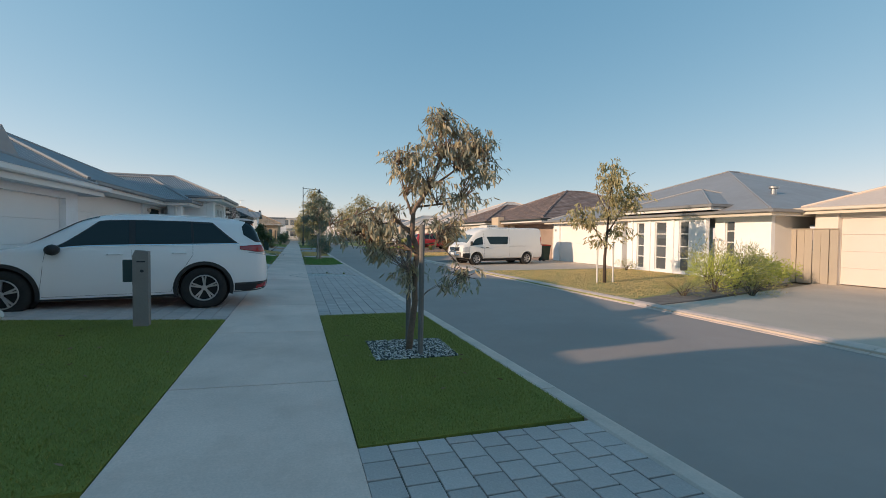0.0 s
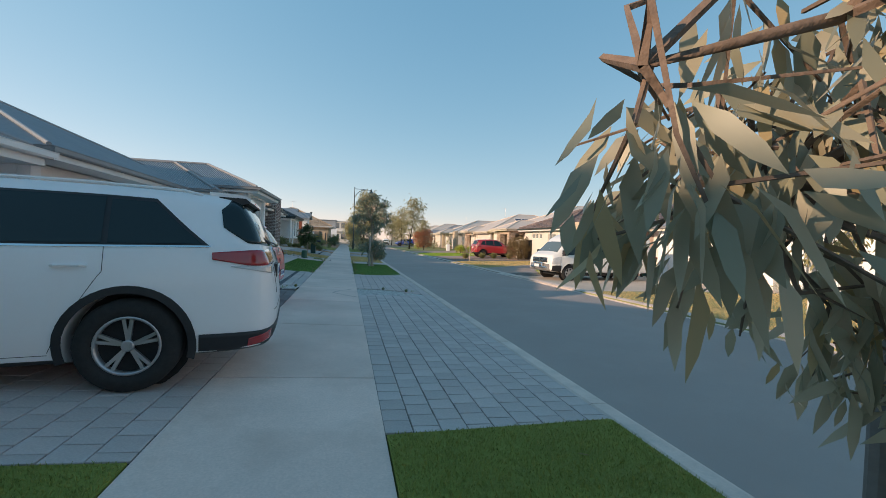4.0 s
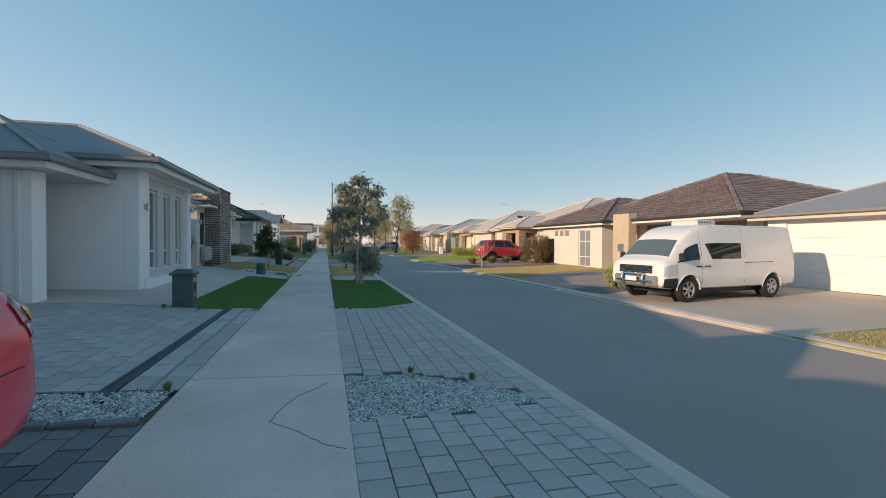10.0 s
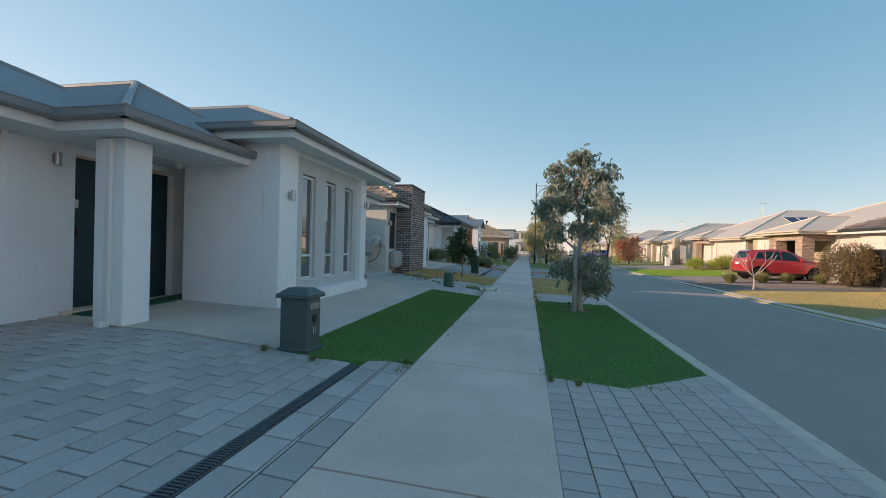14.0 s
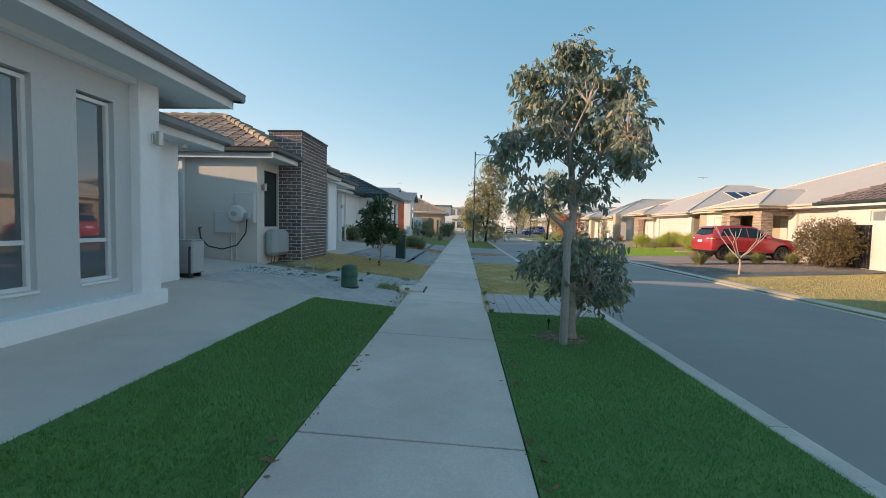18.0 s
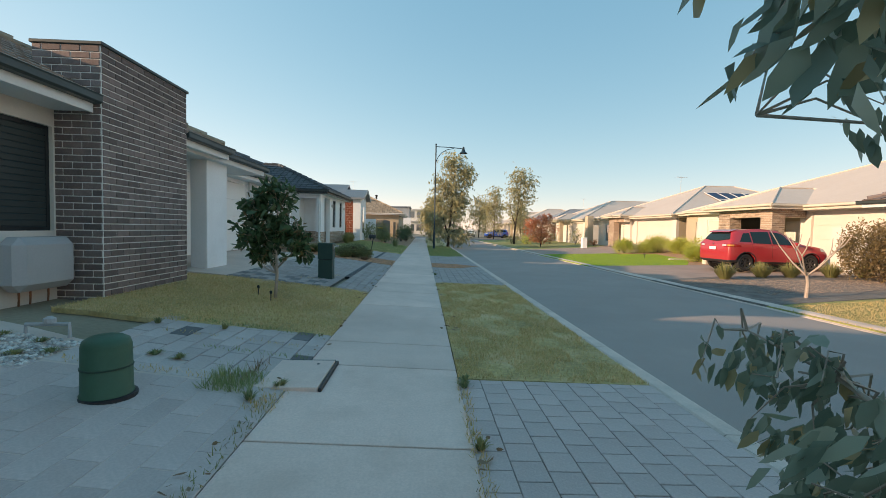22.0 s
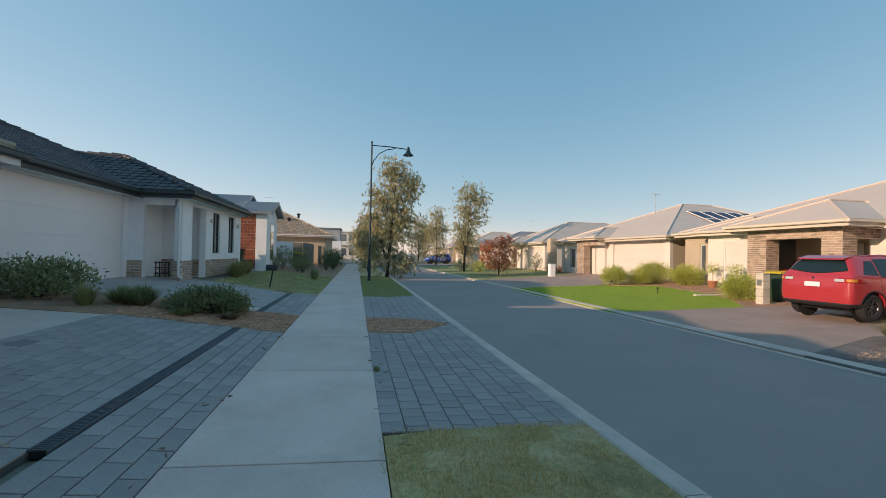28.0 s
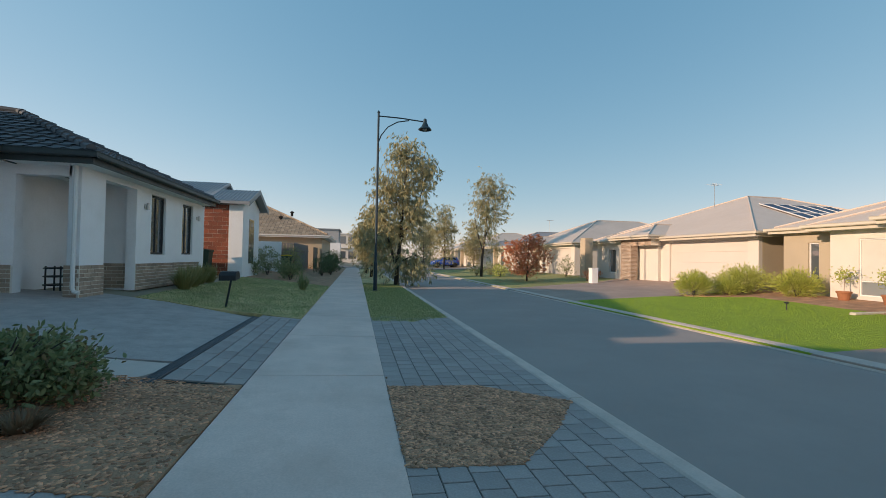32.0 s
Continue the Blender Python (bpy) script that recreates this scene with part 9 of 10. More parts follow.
for _k, (_x, _y, _r, _h) in enumerate(((-2.3, 69.0, 0.7, 1.2), (-1.9, 71.5, 0.7, 1.3), (-2.2, 74.0, 0.8, 1.5), (-2.0, 77.0, 0.8, 1.6), (-2.1, 80.5, 0.9, 1.7), (-2.4, 84.0, 0.9, 1.7), (-4.6, 64.0, 0.6, 1.3), (-3.8, 65.5, 0.8, 1.0), (-5.0, 62.4, 0.5, 0.8), (-3.2, 62.0, 0.5, 0.7), (-3.9, 67.5, 0.6, 1.6))):
    shrub(_x, _y, _r, _h, "dark green hedge shrub along the footpath", "leaf_dark" if _k < 6 else "leaf_bush", 220 + _k, 1100, 0.085, group="hedge shrubs")
# ground cover
blades(VERGE_TURF1, 5200, 0.022, "blade_turf", 1, "short olive artificial turf pile", off=0.002, most=52000)
blades([(-4.2, 3.3), (-1.31, 3.3), (-1.31, 8.24), (-4.2, 8.24)], 4200, 0.022, "blade_turf", 2, "short olive artificial turf pile", off=0.002, most=60000)
blades(VERGE_TURF2, 4800, 0.024, "blade_dark", 3, "dark green artificial turf pile", off=0.002, most=62000)
blades(LEFT_TURF2, 5200, 0.024, "blade_dark", 4, "dark green artificial turf pile", off=0.002, most=56000)
blades(VERGE_LAWN, 3600, 0.03, "blade_lawn", 5, "thin patchy lawn grass", most=52000, patchy=0.75)
blades(LEFT_LAWN3, 3200, 0.03, "blade_lawn", 6, "thin lawn grass", most=52000, patchy=0.4)
blades(LEFT_LAWN5, 900, 0.04, "blade_mid", 7, "lawn grass", w=0.006, most=30000, patchy=0.3)
blades([(0.19, 50.45), (1.1, 50.4), (2.07, 51.25), (2.07, 64), (0.19, 64)], 1200, 0.04, "blade_mid", 8, "lawn grass", w=0.006, most=30000)
blades(RIGHT_TURF, 900, 0.02, "blade_bright", 9, "bright artificial turf pile", w=0.006, most=44000, off=0.002)
blades([(7.3, 9.0), (9.5, 9.8), (15.7, 14.0), (15.7, 18.0), (7.3, 18.1)], 1100, 0.028, "blade_lawn", 10, "dry lawn grass", w=0.005, most=55000, patchy=0.4)
blades([(7.3, 29.2), (12, 33.0), (15.3, 33.3), (15.3, 38.4), (9.0, 36.8), (7.3, 36.3)], 900, 0.03, "blade_lawn", 12, "dry lawn grass", w=0.006, most=45000)
TREE_BED = [(0.67, 5.48), (1.70, 5.50), (1.74, 6.42), (0.69, 6.42)]
patch("tree_bed", TREE_BED, "joint", "gravel square round a street tree", 0.012, 0.03)
pebbles(TREE_BED, 2600, 0.014, "gravel_w", 21, "white and black gravel round a street tree", 0.012)
pebbles(TREE_BED, 1500, 0.015, "gravel_d", 22, "black stones among white gravel", 0.012)
RING = [(1.08 + 0.24 * math.cos(a * 0.6283) * (1 + 0.14 * (a % 3)), 28.12 + 0.24 * math.sin(a * 0.6283) * (1 + 0.12 * (a % 2))) for a in range(10)]
patch("tree_bed", RING, "mulch", "bare ring of bark and leaf litter round a tree", 0.012, 0.03)
pebbles([(x + (x - 1.1) * 0.35, y + (y - 28.12) * 0.35) for x, y in RING], 2600, 0.009, "litter", 29, "bark litter round a tree", 0.014, 0.35, name="mulch", long=2.6)
pebbles(VERGE_GRAVEL, 4200, 0.0135, "gravel_w", 23, "loose pale gravel", -0.015)
pebbles([(-3.4, 16.55), (-1.36, 16.6), (-1.34, 17.25), (-3.4, 17.2)], 3800, 0.0135, "gravel_w", 24, "loose pale gravel beside dark pavers", 0.0)
pebbles(VERGE_MULCH, 3600, 0.013, "chip", 25, "dry bark mulch", 0.004, 0.35, name="mulch", long=2.2)
pebbles([(-4.4, 43.6), (-1.33, 43.42), (-1.33, 45.45), (-4.2, 45.8)], 3000, 0.013, "chip", 26, "dry bark mulch", 0.006, 0.35, name="mulch", long=2.2)
pebbles([(-4.7, 30.7), (-3.3, 31.0), (-3.3, 31.7), (-4.9, 31.7)], 1200, 0.02, "gravel_w", 27, "loose pale gravel beside a house wall", 0.0)
pebbles([(8.5, 38.0), (14.5, 39.2), (14.5, 41.2), (9.0, 41.4), (7.6, 40.8)], 900, 0.014, "litter", 28, "dark bark mulch", 0.006, 0.4, name="mulch", long=2.0)

# ---- street and garden things ----
# letterbox post with a teal panel
_t = thing("letterbox_post", (-2.33, 7.8, gz(-2.33, 7.8)), "square grey letterbox post with a slanted top and teal box", "letterbox", rz=4)
part("post", MB().prism([(-0.095, -0.03), (0.095, -0.03), (0.095, 1.08), (-0.06, 1.10), (-0.095, 1.02)], "y", -0.075, 0.075), "post_grey", _t)
part("slot", MB().box(-0.045, 0.06, -0.080, -0.074, 0.925, 0.945, 0.002), "black", _t)
part("lock", MB().lathe([(0.022, -0.008), (0.022, 0.004)], 14, (0.02, -0.074, 0.80), "y"), "black", _t)
part("panel", MB().box(-0.23, -0.095, 0.0, 0.05, 0.64, 0.96, 0.008), "mail_teal", _t)
# white bench end at the garden's edge
_t = thing("garden_bench", (-3.75, 6.9, gz(-3.75, 6.9)), "white curved garden bench on turf", "bench", rz=0)
part("shell", MB().tube([(-0.25, 0, 0.28), (-0.1, 0, 0.24), (0.12, 0, 0.25), (0.28, 0, 0.32)], [0.06, 0.09, 0.09, 0.05], 12), "box_white", _t)
for _x in (-0.12, 0.12):
    part("leg", MB().tube([(_x, 0, 0.24), (_x * 1.5, 0, 0.0)], 0.02, 8), "box_white", _t)
# stakes of the young trees
for _x, _y, _h, _m in ((1.25, 5.66, 1.62, "timber_grey"), (1.26, 6.33, 1.5, "timber_grey"), (1.02, 27.83, 1.52, "timber_pale")):
    _s = MB().tube([(_x, _y, gz(_x, _y) - 0.05), (_x + 0.01, _y, gz(_x, _y) + _h)], [0.036, 0.034] if _y < 9 else [0.052, 0.047], 9)
    single("tree_stake", _s, _m, "weathered grey round timber tree stake" if _y < 9 else "stout bleached timber post beside a gum tree", "stake", group="tree stakes")
for _dx in (-0.32, 0.34):
    single("tree_stake", MB().tube([(9.83 + _dx, 12.7, gz(9.8, 12.7) - 0.05), (9.83 + _dx, 12.7, 1.3)], 0.03, 8), "box_white", "white painted timber tree stake", "stake", group="tree stakes")
# dripper spikes
for _x, _y in ((0.98, 28.55), (-2.95, 34.95), (-2.62, 34.6)):
    _d = thing("sprinkler", (_x, _y, gz(_x, _y)), "small black garden sprinkler spike", "sprinkler", rz=0)
    part("riser", MB().tube([(0, 0, 0), (0, 0, 0.12)], 0.008, 6), "black", _d)
    part("head", MB().lathe([(0.012, 0.11), (0.022, 0.12), (0.022, 0.15), (0.01, 0.165)], 10), "black", _d)
# grey letterbox
_t = thing("letterbox", (-2.64, 22.2, gz(-2.64, 22.2)), "dark grey pillar letterbox with a hipped lid", "letterbox", rz=0)
part("pillar", MB().box(-0.175, 0.175, -0.15, 0.15, 0.02, 0.60, 0.012), "mail_grey", _t)
part("base", MB().box(-0.20, 0.20, -0.175, 0.175, -0.05, 0.03, 0.01), "mail_grey", _t)
_l = MB().add([(-0.21, -0.19, 0.60), (0.21, -0.19, 0.60), (0.21, 0.19, 0.60), (-0.21, 0.19, 0.60), (-0.21, -0.19, 0.64), (0.21, -0.19, 0.64), (0.21, 0.19, 0.64), (-0.21, 0.19, 0.64), (-0.12, -0.08, 0.71), (0.12, -0.08, 0.71), (0.12, 0.08, 0.71), (-0.12, 0.08, 0.71)],
              [(0, 3, 2, 1), (0, 1, 5, 4), (1, 2, 6, 5), (2, 3, 7, 6), (3, 0, 4, 7), (4, 5, 9, 8), (5, 6, 10, 9), (6, 7, 11, 10), (7, 4, 8, 11), (8, 9, 10, 11)])
part("lid", _l, "mail_grey", _t)
part("flap", MB().box(0.172, 0.186, -0.10, 0.10, 0.46, 0.54, 0.006), "steel", _t)
part("emblem", MB().lathe([(0.05, -0.004), (0.05, 0.006)], 14, (0.178, 0.0, 0.36), "x"), "black", _t)
words("house_number", "11", 0.11, "box_white", _t, pose(0.181, 0.0, 0.22, 90, 0, 90))
part("door", MB().box(-0.14, 0.14, -0.157, -0.149, 0.08, 0.5, 0.004), "mail_grey", _t)
# green service pillar
_t = thing("service_pillar", (-2.43, 30.72, gz(-2.43, 30.72)), "round-topped dark green plastic service pillar", "utility box", rz=0)
_m = MB().lathe([(0.165, -0.02), (0.165, 0.02), (0.158, 0.03), (0.152, 0.36), (0.14, 0.40), (0.10, 0.425), (0.02, 0.432)], 22)
_m.smooth = True
part("dome", _m, "green_plastic", _t)
part("seam", MB().lathe([(0.154, 0.2), (0.161, 0.203), (0.161, 0.212), (0.154, 0.215)], 22), "bin_green", _t)
part("base", MB().lathe([(0.185, -0.03), (0.185, 0.008), (0.17, 0.012)], 22), "black", _t)
# dark green two-tier letterbox
_t = thing("letterbox", (-2.49, 38.0, gz(-2.49, 38.0)), "dark green two-tier pillar letterbox", "letterbox", rz=0)
part("lower_box", MB().box(-0.165, 0.165, -0.14, 0.14, -0.04, 0.44, 0.008), "mail_green", _t)
part("upper_box", MB().box(-0.175, 0.175, -0.15, 0.15, 0.455, 0.84, 0.008), "mail_green", _t)
part("neck", MB().box(-0.15, 0.15, -0.125, 0.125, 0.43, 0.47), "black", _t)
part("lock", MB().lathe([(0.032, -0.004), (0.032, 0.004)], 14, (0.166, 0.06, 0.27), "x"), "black", _t)
part("slot", MB().box(0.172, 0.178, -0.11, 0.03, 0.66, 0.685, 0.002), "black", _t)
_np = part("number_plate", MB().box(0.173, 0.177, 0.045, 0.125, 0.71, 0.77, 0.001), "box_white", _t)
words("house_number", "13", 0.055, "plate_black", _np, pose(0.1775, 0.085, 0.74, 90, 0, 90))
# black letterbox on a stake
_t = thing("letterbox", (-2.92, 50.95, gz(-2.92, 50.95)), "black box letterbox on a leaning steel stake", "letterbox", rz=0)
part("stake", MB().tube([(-0.05, 0, -0.05), (0.06, 0, 0.62)], 0.022, 8), "black", _t)
_m = MB().prism([(-0.17, 0.60), (0.17, 0.63), (0.17, 0.74), (0.10, 0.80), (-0.10, 0.785), (-0.17, 0.71)], "x", -0.15, 0.19)
part("box", _m, "black", _t)
# channel drains with slotted grates
for _xa, _ya, _xb, _yb in ((-1.86, 17.15, -1.84, 21.93), (-2.10, 38.65, -2.08, 43.42), (-2.16, 45.4, -2.14, 50.05)):
    _dr = tagged(part("channel_drain", MB().prism([(_xa - 0.05, _ya), (_xa + 0.05, _ya), (_xb + 0.05, _yb), (_xb - 0.05, _yb)], "z", gz(_xa, _ya) - 0.05, gz(_xa, _ya) + 0.002), "dark"), "dark slotted channel drain across a driveway", "drain", kind="structure")
    _n = int((_yb - _ya) / 0.03)
    _gm = fix_normals(MB().box(-0.047, 0.047, -0.008, 0.008, -0.008, 0.006, 0.002).mesh("grate_bar", "grate"))
    for _k in range(min(_n, 165)):
        _u = (_k + 0.5) / min(_n, 165)
        _o = new("grate_bar", _gm)
        _o.parent = _dr
        _x = _xa + (_xb - _xa) * _u
        _o.location = (_x, _ya + (_yb - _ya) * _u, gz(_x, _ya + (_yb - _ya) * _u) + 0.004)
    for _s in (-1, 1):
        part("grate_rail", MB().prism([(_xa + _s * 0.054 - 0.007, _ya), (_xa + _s * 0.054 + 0.007, _ya), (_xb + _s * 0.054 + 0.007, _yb), (_xb + _s * 0.054 - 0.007, _yb)], "z", gz(_xa + _s * 0.054, _ya) - 0.02, gz(_xa + _s * 0.054, _ya) + 0.010), "grate", _dr)
# pit lid in the footpath
_t = thing("pit_lid", (-1.38, 31.55, gz(-1.38, 31.55)), "square concrete pit lid with a dark rubber edge", "pit lid", rz=0)
_m = MB().box(-0.36, 0.34, -0.40, 0.34, -0.05, 0.020, 0.006)
part("lid", _m, "concrete", _t)
part("rubber_edge", MB().box(0.345, 0.372, -0.40, 0.36, -0.06, 0.012, 0.006), "black", _t)
part("rubber_edge", MB().box(-0.1, 0.34, 0.345, 0.375, -0.06, 0.016, 0.006), "black", _t)
for _x, _y in ((-0.22, -0.3), (0.2, 0.22)):
    part("lifting_hole", MB().lathe([(0.018, 0.018), (0.018, 0.0215)], 10, (_x, _y, 0)), "black", _t)
# air conditioner beside the white house
_t = thing("air_conditioner", (-5.14, 29.62, gz(-5.14, 29.62)), "grey outdoor air conditioner unit on feet", "air conditioner", rz=0)
part("case", MB().box(-0.40, 0.40, -0.16, 0.18, 0.05, 0.60, 0.02), "box_grey", _t)
part("top", MB().box(-0.41, 0.41, -0.17, 0.19, 0.60, 0.615, 0.006), "box_grey", _t)
for _k in range(14):
    part("fin", MB().box(-0.37, 0.37, -0.168, -0.158, 0.085 + _k * 0.036, 0.10 + _k * 0.036), "box_grey", _t)
for _y in (-0.1, 0.12):
    part("foot", MB().box(-0.36, 0.36, _y - 0.03, _y + 0.03, -0.02, 0.05, 0.006), "black", _t)
part("pipe", MB().tube([(0.36, -0.17, 0.5), (0.38, -0.21, 0.4), (0.38, -0.21, 0.0)], 0.018, 8), "hose", _t)
# timber side gate between the houses
_t = thing("side_gate", (-6.75, 31.4, gz(-6.75, 31.4)), "dark grey slatted side gate", "gate", rz=0)
for _k in range(19):
    part("slat", MB().box(-1.3, 0.06, -0.012, 0.012, 0.06 + _k * 0.094, 0.135 + _k * 0.094, 0.004), "gutter_g", _t)
for _x in (-1.2, -0.55):
    part("stile", MB().box(_x, _x + 0.06, 0.013, 0.05, 0.04, 1.84, 0.005), "gutter_g", _t)
part("post", MB().box(0.06, 0.20, -0.06, 0.06, -0.05, 1.9, 0.008), "gutter_d", _t)
# fence added behind the gate to shade the side wall and verge
_t = thing("side_fence", (-8.3, 31.8, gz(-8.3, 31.8)), "grey slatted fence added to shade a house wall and the verge", "fence", rz=0)
for _k in range(22):
    part("slat", MB().box(-0.012, 0.012, -3.0, 0.42, 0.06 + _k * 0.094, 0.15 + _k * 0.094, 0.004), "gutter_g", _t)
for _y in (-3.0, -1.3, 0.3):
    part("post", MB().box(-0.08, -0.013, _y, _y + 0.07, -0.05, 2.14, 0.006), "gutter_d", _t)
# meters and hose reel on the side wall
_y = 32.3
_t = thing("meter_box", (-5.25, _y, 1.35), "white electricity meter box on a side wall", "meter box")
part("case", MB().box(-5.50, -5.04, _y - 0.12, _y - 0.002, 1.36, 2.05, 0.012), "box_white", _t)
part("door", MB().box(-5.48, -5.06, _y - 0.128, _y - 0.12, 1.38, 2.03, 0.008), "box_white", _t)
_t = thing("meter_box", (-5.7, _y, 1.1), "white gas meter box on a side wall", "meter box")
part("case", MB().box(-5.96, -5.45, _y - 0.14, _y - 0.002, 1.11, 1.62, 0.012), "box_white", _t)
part("door", MB().box(-5.94, -5.47, _y - 0.148, _y - 0.14, 1.13, 1.60, 0.008), "box_white", _t)
for _x in (-5.62, -5.5):
    part("conduit", MB().tube([(_x, _y - 0.04, 1.11), (_x, _y - 0.04, 0.44)], 0.018, 8), "box_white", _t)
_t = thing("hose_reel", (-5.5, _y - 0.2, 1.4), "beige wall-mounted garden hose reel", "hose reel")
part("casing", MB().lathe([(0.06, -0.11), (0.16, -0.10), (0.19, -0.06), (0.19, 0.06), (0.16, 0.09), (0.05, 0.10)], 22, (-5.38, _y - 0.24, 1.56), "y"), "box_white", _t)
part("hub", MB().lathe([(0.02, -0.03), (0.06, -0.02), (0.065, 0.02)], 16, (-5.38, _y - 0.355, 1.56), "y"), "box_grey", _t)
part("nozzle_arm", MB().box(-5.22, -5.08, _y - 0.30, _y - 0.16, 1.43, 1.58, 0.02), "box_grey", _t)
part("bracket", MB().box(-5.55, -5.2, _y - 0.1, _y - 0.002, 1.45, 1.66, 0.01), "box_white", _t)
part("hose", MB().tube([(-5.14, _y - 0.24, 1.45), (-5.18, _y - 0.22, 1.12), (-5.4, _y - 0.2, 0.84), (-5.75, _y - 0.18, 0.74), (-6.1, _y - 0.15, 0.80), (-6.3, _y - 0.12, 0.98), (-6.36, _y - 0.06, 1.2)], 0.014, 8), "hose", _t)
part("tap", MB().tube([(-6.36, _y, 1.22), (-6.36, _y - 0.08, 1.22), (-6.36, _y - 0.09, 1.15)], 0.016, 8), "copper", _t)
_t = thing("water_heater", (-4.85, 33.1, 0.5), "pale grey wall-hung gas water heater with copper pipes", "water heater")
part("case", MB().box(-5.028, -4.72, 32.62, 33.46, 0.56, 1.20, 0.09), "box_grey", _t)
for _y2 in (32.8, 32.95, 33.2):
    part("pipe", MB().tube([(-4.9, _y2, 0.57), (-4.9, _y2, 0.47), (-4.95, _y2 + 0.05, 0.38)], 0.012, 6), "copper", _t)
# low tap and pipes in the gravel
_t = thing("irrigation_valve", (-3.6, 31.75, gz(-3.6, 31.75)), "grey irrigation valve and pipe above gravel", "valve", rz=0)
part("pipe", MB().tube([(-0.3, 0, 0.0), (-0.3, 0, 0.12), (0.1, 0, 0.13), (0.1, 0, 0.0)], 0.018, 8), "box_grey", _t)
part("valve", MB().lathe([(0.03, 0.13), (0.05, 0.14), (0.05, 0.18), (0.02, 0.20)], 10, (-0.08, 0, 0)), "box_grey", _t)
# doormat
patch("doormat", rect(-6.14, -5.82, 22.38, 24.42), "mat_green", "long green runner mat before a front door", 0.02, 0.03, "doormat", "")
part("door_latch", MB().box(-6.375, -6.35, 22.545, 22.60, 1.80, 1.92, 0.004), "box_white", _fd, "white door latch")
part("downpipe_shoe", MB().prism([(-5.17, 22.02), (-5.07, 22.02), (-5.11, 22.06), (-5.17, 22.06)], "z", 0.30, 0.46), "render_w", L2)
# plant stand on the porch
_t = thing("plant_stand", (-6.55, 51.6, gz(-6.0, 51.6)), "black wire plant stand on a porch", "plant stand", rz=0)
for _z in (0.14, 0.32, 0.50):
    part("shelf", MB().lathe([(0.02, _z), (0.24, _z), (0.25, _z + 0.02), (0.22, _z + 0.03), (0.02, _z + 0.015)], 18), "black", _t)
for _k in range(4):
    _a = 0.785 + _k * 1.5708
    part("leg", MB().tube([(0.2 * math.cos(_a), 0.2 * math.sin(_a), 0), (0.2 * math.cos(_a), 0.2 * math.sin(_a), 0.56)], 0.018, 6), "black", _t)


def wheelie_bin(x, y, rz, lid, label):
    t = thing("wheelie_bin", (x, y, gz(x, y)), label, "bin", "wheelie bins", rz=rz)
    b = MB()
    b.add([(-0.2, -0.18, 0.06), (0.2, -0.18, 0.06), (0.2, 0.22, 0.06), (-0.2, 0.22, 0.06), (-0.27, -0.26, 0.98), (0.27, -0.26, 0.98), (0.27, 0.28, 0.98), (-0.27, 0.28, 0.98)], [(0, 3, 2, 1), (0, 1, 5, 4), (1, 2, 6, 5), (2, 3, 7, 6), (3, 0, 4, 7), (4, 5, 6, 7)])
    part("body", b, "bin_green", t)
    part("rim", MB().box(-0.285, 0.285, -0.275, 0.295, 0.94, 0.985, 0.01), "bin_green", t)
    part("lid", MB().prism([(-0.29, 0.985), (0.31, 0.985), (0.31, 1.02), (0.05, 1.075), (-0.29, 1.03)], "x", -0.29, 0.29), lid, t)
    part("handle", MB().tube([(-0.2, 0.33, 0.97), (0.2, 0.33, 0.97)], 0.015, 8), "bin_green", t)
    for sx in (-0.22, 0.22):
        part("wheel", MB().lathe([(0.08, -0.025), (0.095, -0.02), (0.095, 0.02), (0.08, 0.025)], 16, (sx, 0.22, 0.095), "x"), "tyre", t)
    return t


wheelie_bin(14.9, 24.55, 90, "lid_red", "dark green wheelie bin with a red lid")
wheelie_bin(14.4, 47.75, 95, "lid_yellow", "dark green wheelie bin with a yellow lid")
wheelie_bin(15.1, 47.8, 90, "lid_red", "dark green wheelie bin with a red lid beside a porch")
wheelie_bin(-4.15, 67.0, -80, "lid_yellow", "dark green wheelie bin with a yellow lid by a fence")
wheelie_bin(-6.2, 59.6, -90, "bin_green", "dark green wheelie bin against a brick panel")
# limestone letterbox pier
_t = thing("letterbox_pier", (13.35, 47.35, gz(13.3, 47.3)), "slim cream limestone block letterbox pier", "letterbox", rz=0)
for _k in range(4):
    part("block", MB().box(-0.2, 0.08, -0.14, 0.14, _k * 0.25 - (0.03 if _k == 0 else 0), _k * 0.25 + 0.246, 0.014), "limestone", _t)
part("cap", MB().box(-0.21, 0.09, -0.15, 0.15, 1.0, 1.04, 0.012), "limestone", _t)
part("plate", MB().box(-0.21, -0.2, -0.09, 0.09, 0.62, 0.82, 0.004), "steel", _t)
_t = thing("letterbox", (13.75, 64.2, gz(13.7, 64)), "white rendered letterbox block", "letterbox", rz=0)
part("block", MB().box(-0.2, 0.2, -0.2, 0.2, -0.03, 0.85, 0.015), "render_w", _t)
part("cap", MB().box(-0.23, 0.23, -0.23, 0.23, 0.85, 0.9, 0.012), "render_w", _t)
